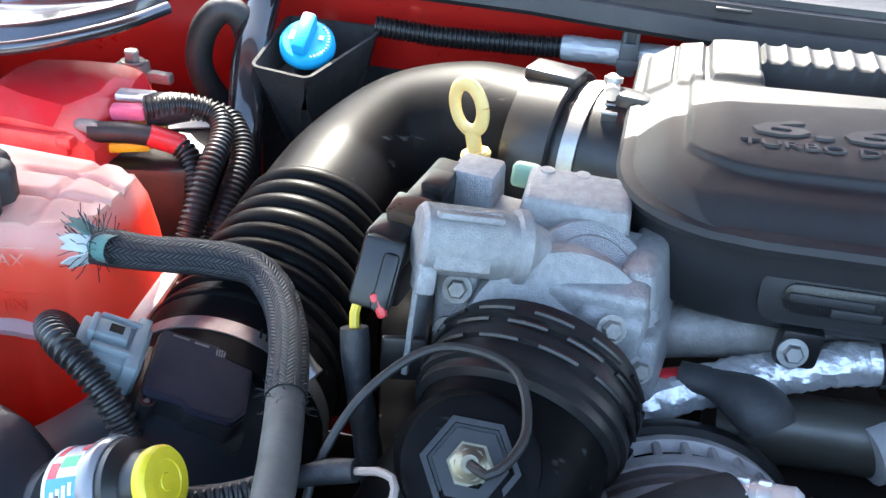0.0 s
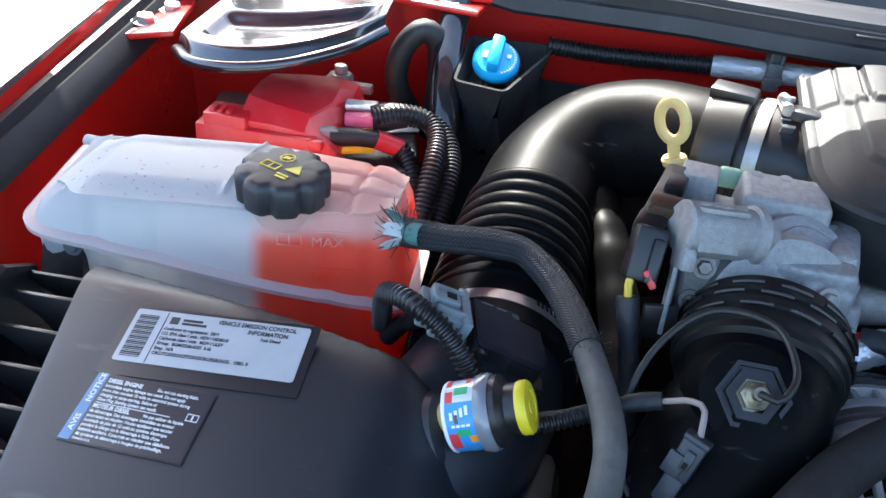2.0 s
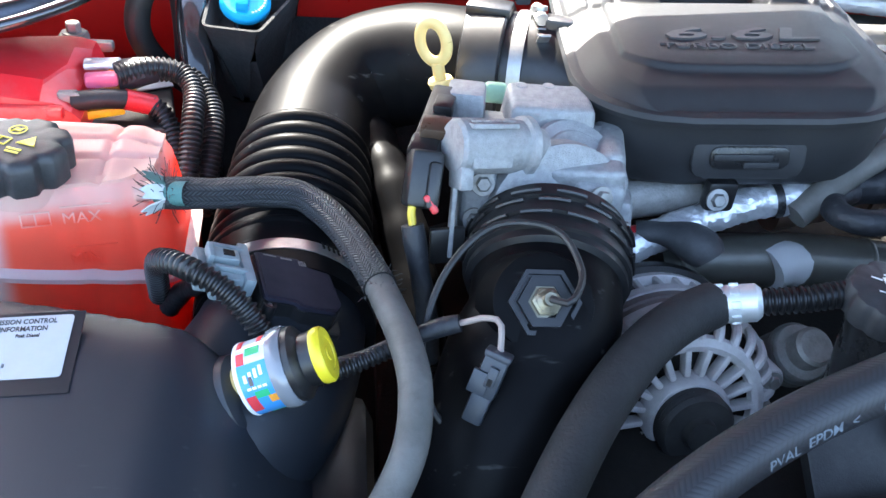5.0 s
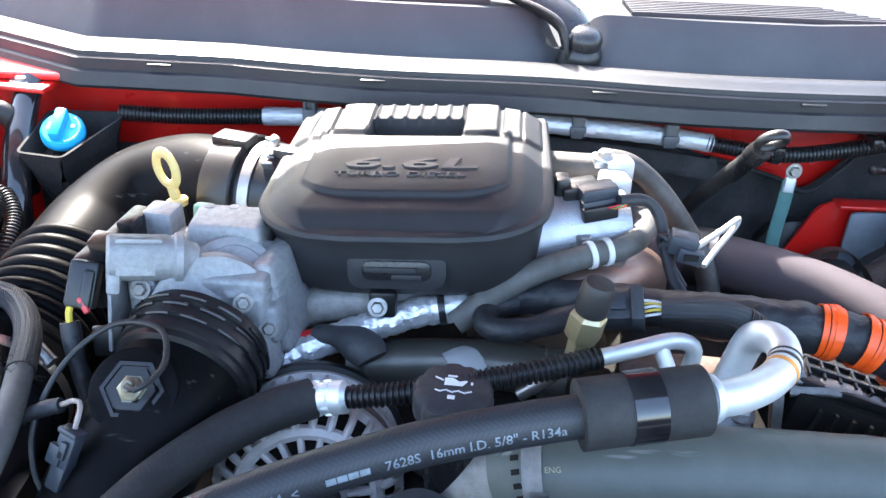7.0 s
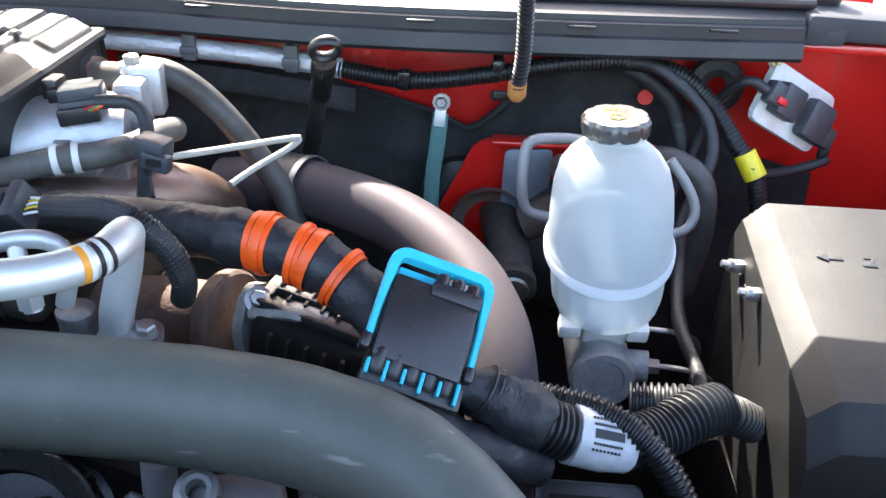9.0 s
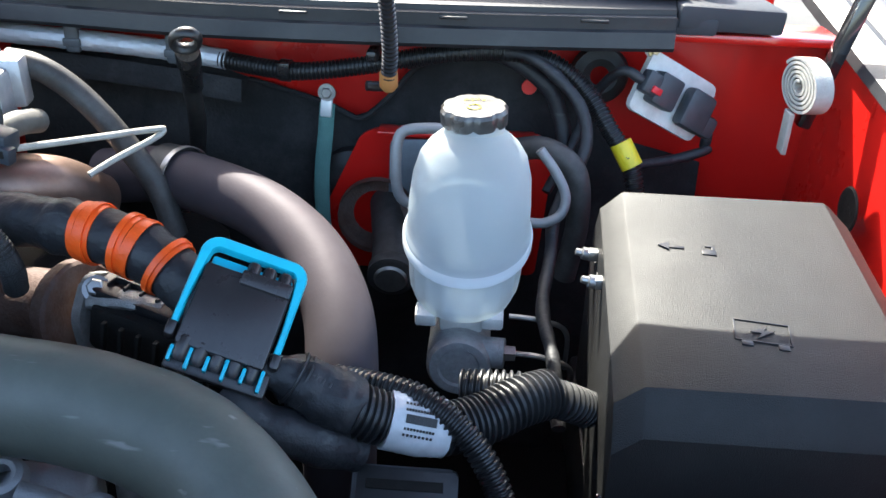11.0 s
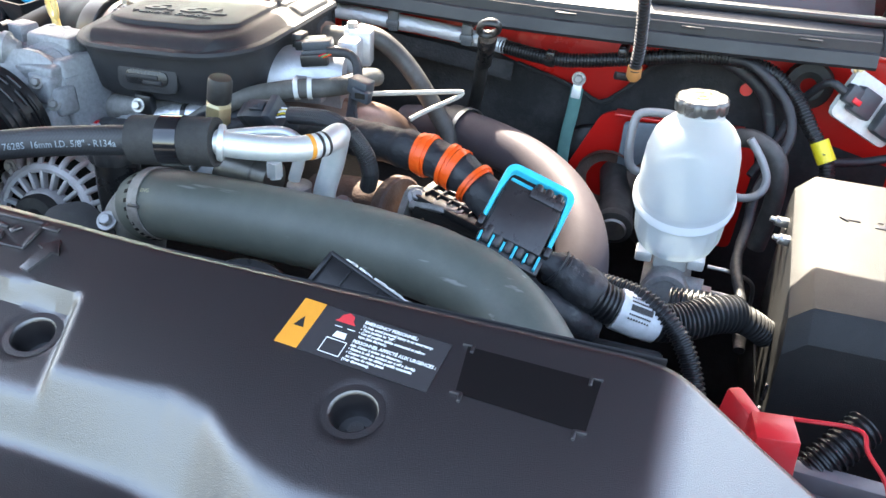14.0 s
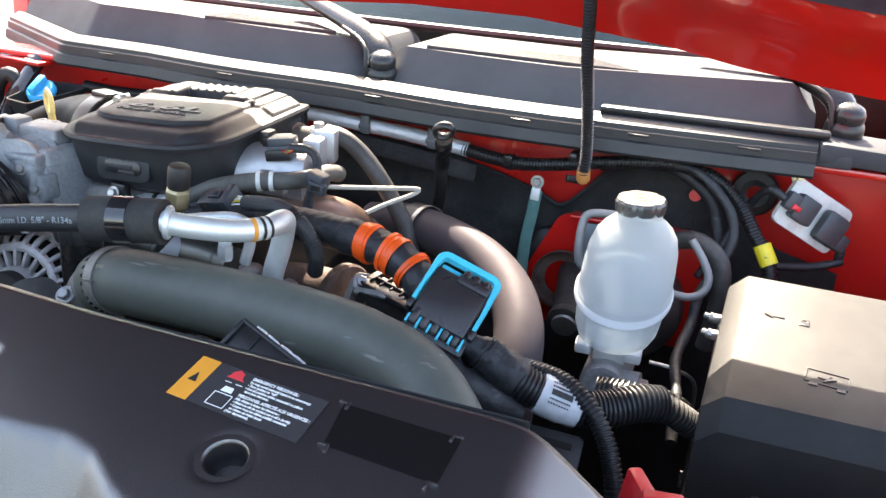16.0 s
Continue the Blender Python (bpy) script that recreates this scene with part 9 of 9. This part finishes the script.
def strap_coil(at, axis, tail):
    """A rolled white webbing band on its post."""
    c = thing("webbing_roll", at, "rolled off-white webbing strap on a dark post", "webbing", "webbing rolls")
    ax = Vector(axis).normalized()
    q = Matrix.Translation(at) @ Vector((0, 0, 1)).rotation_difference(ax).to_matrix().to_4x4()
    bm = bmesh.new()
    prev = None
    n = 190
    for k in range(n + 1):
        a = 2 * math.pi * 5.2 * k / n
        r = 0.004 + 0.024 * k / n
        ring = [bm.verts.new(q @ Vector((math.cos(a) * (r + d), 1.35 * math.sin(a) * (r + d), h))) for d, h in ((0, -0.011), (0.003, -0.011), (0.003, 0.011), (0, 0.011))]
        if prev:
            for j in range(4):
                bm.faces.new((prev[j], prev[(j + 1) % 4], ring[(j + 1) % 4], ring[j]))
        prev = ring
    part("roll", bm, CREAM, c)
    part("tail", rbox(Vector(at) + Vector(tail), (0.006, 0.022, 0.05), 0.001), CREAM, c)
    part("post", rbox(Vector(at) + Vector((0.03 if at[0] > 0 else -0.03, 0.015, 0.03)), (0.016, 0.02, 0.17), 0.003, (0, 14 if at[0] > 0 else -14, 0)), HINGE, c, "dark metal post")


# ---- left rear corner ----
def left_rear():
    b = thing("battery_cover", (-0.48, 0.7, 0.98), "dusty red plastic battery terminal cover", "battery cover")
    def section(x, yb, zt, yr, zr, yf, zf):
        return [(x, yb, 0.98), (x, yb, zt - 0.006), (x, yb - 0.005, zt), (x, 0.5 * (yb + yr), 0.5 * (zt + zr) + 0.003), (x, yr + 0.003, zr), (x, yr - 0.002, zr - 0.003), (x, yf, zf), (x, yf - 0.001, 0.98)]
    part("hood_part", loft([section(-0.521, 0.738, 1.050, 0.672, 1.050, 0.640, 1.038), section(-0.517, 0.742, 1.059, 0.664, 1.061, 0.634, 1.046), section(-0.480, 0.748, 1.061, 0.650, 1.060, 0.633, 1.046), section(-0.444, 0.756, 1.060, 0.652, 1.054, 0.633, 1.042),
                            section(-0.432, 0.758, 1.058, 0.690, 1.054, 0.633, 1.041), section(-0.418, 0.758, 1.054, 0.715, 1.044, 0.636, 1.030), section(-0.412, 0.756, 1.040, 0.715, 1.028, 0.640, 1.020)]), REDPLASTIC, b, "", 20)
    part("flange", joined(rbox((-0.496, 0.641, 1.028), (0.134, 0.030, 0.021), 0.003), rbox((-0.430, 0.629, 1.033), (0.016, 0.014, 0.012), 0.004)), REDPLASTIC, b)
    part("step", rbox((-0.530, 0.644, 1.041), (0.048, 0.034, 0.021), 0.003), REDPLASTIC, b)
    for k in range(3):
        part("rib", rbox((-0.545 + 0.009 * k, 0.640, 1.0525), (0.005, 0.016, 0.003), 0.0008), REDPLASTIC, b)
    bat = thing("battery", (-0.47, 0.72, 0.9), "black battery under the red cover with orange and white labels", "battery")
    part("case", rbox((-0.47, 0.735, 0.90), (0.25, 0.19, 0.20), 0.006, (0, 0, 12)), BLACK, bat)
    part("warning_label", rbox((-0.405, 0.795, 1.003), (0.05, 0.035, 0.002), 0.0005, (6, 0, 25)), ORANGEINK, bat, "orange warning label")
    part("paper_label", rbox((-0.375, 0.765, 1.004), (0.05, 0.03, 0.002), 0.0005, (6, 0, 25)), LABELW, bat, "pale label")
    part("terminal", joined(rbox((-0.455, 0.80, 1.03), (0.03, 0.025, 0.03), 0.005), bolt((-0.452, 0.795, 1.046), (0, 0, 1), 0.008, 0.012), rbox((-0.43, 0.805, 1.028), (0.03, 0.012, 0.012), 0.003)), CASTDIRTY, bat, "corroded terminal clamp")
    w = thing("battery_cables", (-0.37, 0.66, 0.98), "black ribbed cables with red and pink sleeves at the battery", "cables")
    part("conduit", ribbed([(-0.385, 0.690, 1.045), (-0.355, 0.705, 1.048), (-0.328, 0.712, 1.040), (-0.312, 0.690, 1.030), (-0.309, 0.645, 1.012), (-0.312, 0.60, 0.965), (-0.32, 0.57, 0.90)], 0.0112, 0.0050, 0.002, 16), BLACK, w)
    part("conduit", ribbed([(-0.385, 0.705, 1.036), (-0.352, 0.724, 1.036), (-0.322, 0.730, 1.028), (-0.298, 0.702, 1.012), (-0.292, 0.655, 0.99), (-0.30, 0.60, 0.94)], 0.0112, 0.0050, 0.002, 16), BLACK, w)
    part("conduit", ribbed([(-0.356, 0.688, 1.016), (-0.341, 0.682, 1.003), (-0.329, 0.660, 0.975), (-0.328, 0.62, 0.93), (-0.335, 0.58, 0.88)], 0.0108, 0.0050, 0.002, 16), BLACK, w)
    part("cable", tube([(-0.424, 0.652, 1.033), (-0.398, 0.667, 1.030), (-0.372, 0.680, 1.024)], 0.0098, 16), RUBBER, w)
    part("red_sleeve", tube([(-0.378, 0.677, 1.026), (-0.352, 0.689, 1.014)], 0.0106, 16), REDPLASTIC, w, "red sleeve")
    part("grey_end", rbox((-0.424, 0.654, 1.036), (0.024, 0.016, 0.014), 0.004, (0, 10, 28)), CASTDIRTY, w, "dull metal end")
    part("pink_sleeve", rbox((-0.399, 0.684, 1.043), (0.032, 0.015, 0.014), 0.004, (0, 0, 14)), PINK, w, "pink plug")
    part("silver_end", joined(rbox((-0.402, 0.706, 1.050), (0.036, 0.018, 0.008), 0.003, (0, 0, 8)), rbox((-0.378, 0.708, 1.048), (0.02, 0.012, 0.010), 0.003)), FOIL, w, "crinkled clear sleeve")
    part("tape", tube([(-0.388, 0.697, 1.040), (-0.368, 0.704, 1.043), (-0.352, 0.711, 1.043)], 0.0145, 14, wobble=0.2), TAPE, w, "black tape wrap")
    part("yellow_tag", rbox((-0.405, 0.676, 1.012), (0.05, 0.016, 0.010), 0.003, (0, 0, 24)), YELLOW, w, "yellow tag")
    part("orange_tag", rbox((-0.388, 0.696, 1.026), (0.036, 0.018, 0.008), 0.002, (0, 0, 14)), ORANGEINK, w, "orange tag")
    # washer filler
    n = thing("washer_filler", (-0.265, 0.82, 0.98), "black moulded bracket with a bright blue washer cap", "washer filler")
    o = rounded([(-0.312, 0.762), (-0.250, 0.752), (-0.208, 0.858), (-0.212, 0.875), (-0.312, 0.872)], 0.010)
    i = inset(o, 0.0035)
    lo = inset(o, 0.018)
    part("funnel", loft([[(x + 0.005, y + 0.02, 0.97) for x, y in inset(o, 0.03)], [(x, y, 1.03) for x, y in lo], [(x, y, 1.072 + 0.16 * (y - 0.762)) for x, y in o], [(x, y, 1.072 + 0.16 * (y - 0.762)) for x, y in i], [(x, y, 1.05) for x, y in inset(o, 0.010)]]), PAD, n)
    part("neck", tube([(-0.270, 0.826, 1.0), (-0.271, 0.822, 1.05), (-0.271, 0.820, 1.078)], 0.015, 20), BLACK, n)
    c = part("cap", lathe([(0.0, 0.0), (0.026, 0.0), (0.028, 0.003), (0.0275, 0.011), (0.024, 0.015), (0, 0.016)], (-0.271, 0.817, 1.076), (0.12, -0.55, 0.85), 36), BLUECAP, n, "bright blue cap")
    q = Matrix.Translation((-0.2695, 0.8085, 1.0895)) @ Vector((0, 0, 1)).rotation_difference(Vector((0.12, -0.55, 0.85)).normalized()).to_matrix().to_4x4()
    part("grip", _moved(rbox((-0.002, 0, 0.006), (0.015, 0.044, 0.018), 0.004), q), BLUECAP, c)
    for bm in (_moved(rbox((-0.014, 0.0, 0.0012), (0.006, 0.010, 0.001), 0), q), _moved(rbox((0.014, 0.004, 0.0012), (0.005, 0.005, 0.001), 0), q)):
        part("cap_mark", bm, INKW, c, "white moulded mark")
    for k in range(13):
        a = 0.17 * k - 1.1
        part("cap_mark", _moved(rbox((0.022 * math.cos(a), 0.022 * math.sin(a), 0.0), (0.0025, 0.0016, 0.001), 0), q), INKW, c, "white moulded mark")
    part("tether", tube([(-0.275, 0.803, 1.065), (-0.278, 0.792, 1.058), (-0.262, 0.788, 1.05), (-0.25, 0.80, 1.045)], 0.0028, 8), BLACK, n)
    # stay bar and hose loop
    solid("stay_bar", tube([(-0.330, 0.880, 1.13), (-0.330, 0.845, 1.10), (-0.326, 0.80, 1.065), (-0.318, 0.76, 1.02), (-0.312, 0.73, 0.96), (-0.31, 0.71, 0.90)], 0.018, 20, flat=0.75), HINGE, "gloss black steel stay bar", "stay bar")
    solid("hose_loop", tube([(-0.345, 0.84, 0.97), (-0.375, 0.83, 1.0), (-0.39, 0.82, 1.04), (-0.383, 0.82, 1.08), (-0.362, 0.825, 1.103), (-0.345, 0.832, 1.090), (-0.342, 0.84, 1.05), (-0.345, 0.845, 0.98)], 0.014, 18), RUBBER, "thick black rubber hose loop", "hose")
    # hood hinge
    h = thing("hinge_assembly", (-0.53, 0.77, 1.07), "gloss black pressed steel hood hinge with bright reflections", "hood hinge")

    lip = spline([(-0.620, 0.715, 1.080), (-0.590, 0.680, 1.084), (-0.545, 0.662, 1.090), (-0.500, 0.664, 1.096), (-0.460, 0.680, 1.103), (-0.420, 0.720, 1.110), (-0.395, 0.770, 1.116)], 0.004)[0]

    def plate(u, v):
        p = Vector(lip[min(len(lip) - 1, int(u * (len(lip) - 1) + 0.5))])
        q = Vector((-0.60 + 0.20 * u, 0.82 + 0.02 * u, 1.10 + 0.02 * u))
        w = p.lerp(q, v)
        w.z += 0.016 * smooth(0.0, 0.10, v) - 0.014 * smooth(0.22, 0.34, v) * smooth(0.08, 0.2, u) * smooth(0.95, 0.8, u) + 0.014 * smooth(0.58, 0.7, v) * smooth(0.08, 0.2, u) * smooth(0.95, 0.8, u)
        return w
    part("plate", sheet(plate, 70, 60, 0.004), HINGEM, h)
    part("lip", tube([plate(k / 20, 0.0) for k in range(21)], 0.0065, 12), HINGEM, h)
    part("base", joined(rbox((-0.675, 0.79, 1.085), (0.06, 0.12, 0.008), 0.002, (0, -8, 12))), PAINT, h, "red painted hinge base")
    for x, y in ((-0.682, 0.765), (-0.672, 0.815)):
        part("bolt", bolt((x, y, 1.088), (0.1, 0, 1), 0.011, 0.009), STEEL, h, "plated bolt")
    solid("hinge_tab", rbox((-0.375, 0.878, 1.125), (0.16, 0.05, 0.008), 0.003, (0, 0, -9)), PAINT, "red painted tab with bolts by the cowl", "tab")
    for x, y in ((-0.410, 0.884), (-0.338, 0.872)):
        solid("tab_bolt", bolt((x, y, 1.129), (0, 0, 1), 0.011, 0.007), STEEL, "plated bolt on the red tab", "bolt", "bolts on the red tab")
    # engine dipstick
    d = thing("engine_dipstick", (-0.067, 0.63, 1.0), "faded yellow engine dipstick ring handle", "dipstick")
    o, ax = Vector((-0.079, 0.627, 1.117)), Vector((0.25, -0.1, -1)).normalized()
    side = Vector((0.80, -0.45, 0.25)).normalized()
    ringp = [o + side * 0.0135 * math.cos(2 * math.pi * k / 40) - ax * 0.0190 * math.sin(2 * math.pi * k / 40) for k in range(41)]
    part("ring", sweep(ringp, [0.0038] * 41, 10, caps=False, flat=1.5), DIPYEL, d)
    part("stem", joined(tube([o + ax * 0.020, o + ax * 0.038], 0.006, 12), lathe([(0, -0.003), (0.011, -0.003), (0.0125, 0.0), (0.0105, 0.006), (0.0, 0.006)], o + ax * 0.038, ax, 20)), DIPYEL, d)
    part("tube", tube([o + ax * 0.04, o + ax * 0.10, o + ax * 0.2], 0.006, 12), DARK, d)
    # loom from the tank to the flow sensor
    l = thing("sensor_conduit", (-0.25, 0.37, 1.0), "black split conduit that curves to the flow sensor", "conduit")
    part("loom", ribbed([(-0.307, 0.433, 0.970), (-0.299, 0.402, 1.022), (-0.285, 0.370, 1.051), (-0.263, 0.346, 1.061), (-0.239, 0.335, 1.052), (-0.218, 0.325, 1.030), (-0.205, 0.315, 1.0)], 0.0088, 0.005, 0.002, 16), BLACK, l)
    solid("plug_lead", tube([(-0.262, 0.402, 1.02), (-0.272, 0.408, 1.0), (-0.285, 0.42, 0.985), (-0.30, 0.43, 0.96)], 0.0085, 12, wobble=0.2), TAPE, "short taped lead of the flow sensor plug", "wiring")


HINGEM = material("polished dark hinge steel", (0.12, 0.12, 0.13), 0.16, metal=0.85, second=(0.08, 0.08, 0.09), spots=(12, 0.7), grain=(40, 0.05), dirt=0.06)
PINK = material("pink plastic", (0.7, 0.12, 0.22), 0.45)


def right_front():
    b = thing("battery", (1.13, 0.10, 0.75), "grey battery with yellow and white labels under a black bar", "battery")
    part("case", rbox((1.15, 0.09, 0.78), (0.20, 0.26, 0.20), 0.006, (0, 0, 4)), BATT, b)
    part("lid", rbox((1.15, 0.09, 0.885), (0.204, 0.264, 0.026), 0.005, (0, 0, 4)), BATT, b)
    part("rear_ledge", rbox((1.085, 0.196, 0.905), (0.10, 0.02, 0.026), 0.004, (0, 0, -4)), BATT, b)
    part("cell_lid", rbox((1.155, 0.16, 0.902), (0.06, 0.07, 0.014), 0.005, (0, 0, 4)), BATT, b)
    part("yellow_label", rbox((1.097, 0.125, 0.8987), (0.030, 0.080, 0.001), 0, (0, 0, 4)), YELLOW, b, "yellow label")
    part("white_patch", rbox((1.100, 0.140, 0.8996), (0.018, 0.026, 0.001), 0, (0, 0, 4)), LABELW, b)
    part("white_label", rbox((1.152, 0.095, 0.8987), (0.042, 0.085, 0.001), 0, (0, 0, 4)), LABELW, b, "white label")
    part("label_print", joined(rbox((1.150, 0.122, 0.8996), (0.030, 0.022, 0.001), 0, (0, 0, 4)), rbox((1.144, 0.106, 0.8996), (0.016, 0.012, 0.001), 0, (0, 0, 40))), ORANGEINK, b, "orange print")
    part("fine_print", joined(*[rbox((1.156, 0.094 - 0.006 * k, 0.8996), (0.018, 0.0025, 0.001), 0, (0, 0, 4)) for k in range(6)] + [rbox((1.096, 0.108 - 0.006 * k, 0.8996), (0.022, 0.002, 0.001), 0, (0, 0, 4)) for k in range(4)]), INKB, b)
    part("hold_bar", tube([(1.075, 0.030, 0.932), (1.10, 0.066, 0.942), (1.15, 0.14, 0.958), (1.20, 0.21, 0.965)], 0.0085, 14), HINGE, b, "black hold-down bar")
    part("clamp", rbox((1.062, 0.030, 0.915), (0.060, 0.034, 0.024), 0.006, (10, 0, 22), 3), RUST, b, "rusty clamp")
    part("clamp_plate", rbox((1.085, 0.02, 0.906), (0.09, 0.05, 0.01), 0.003, (0, 0, 22)), RUST, b)
    c = thing("terminal_cover", (1.0, 0.19, 0.92), "bright red plastic terminal cover beside the battery", "terminal cover")
    part("cover", rbox((1.006, 0.164, 0.953), (0.042, 0.042, 0.058), 0.003, (0, 0, 8), 2, (0.9, 0.9)), REDPLASTIC, c)
    part("flap", rbox((0.985, 0.200, 0.945), (0.030, 0.06, 0.056), 0.004, (0, 0, 28), 2, (0.5, 0.9)), REDPLASTIC, c)
    solid("red_lead", tube([(1.00, 0.24, 0.935), (1.04, 0.232, 0.945), (1.090, 0.229, 0.950), (1.096, 0.205, 0.945), (1.110, 0.170, 0.938), (1.115, 0.155, 0.91)], 0.0022, 8), WIRE_R, "thin red wire across the battery tray", "wire")
    conduit([(1.05, 0.205, 0.90), (1.075, 0.225, 0.922), (1.10, 0.25, 0.94)], 0.019, "short black ribbed loom into the fuse box", pitch=0.007)


# ---- build ----
for build in (ground, firewall, cowl, cab, fender_left, fender_right, hood, engine_base, radiator_cover, airbox, intake_gauge, coolant_tank, engine_cover,
              intake_duct, flow_sensor, throttle, charge_pipe_left, loose_plug, tank_hose, ac_lines, big_hose, charge_pipe_right, harness, blue_plug,
              engine_rear_right, engine_middle, fan_area, brake_reservoir, fuse_box, right_wiring, left_rear, right_front):
    build()
wiper(0.40, 0.905, 1.195, pose(0, 0, 0, 0, 0, 0))
wiper(1.16, 0.93, 1.20, pose(0, 0, 0, 0, 0, 0))
strap_coil((1.274, 0.80, 1.105), (-0.97, -0.22, 0.05), (-0.012, 0.0, -0.055))
strap_coil((-0.60, 0.88, 1.15), (0.6, -0.8, 0.05), (0.012, 0.0, -0.055))
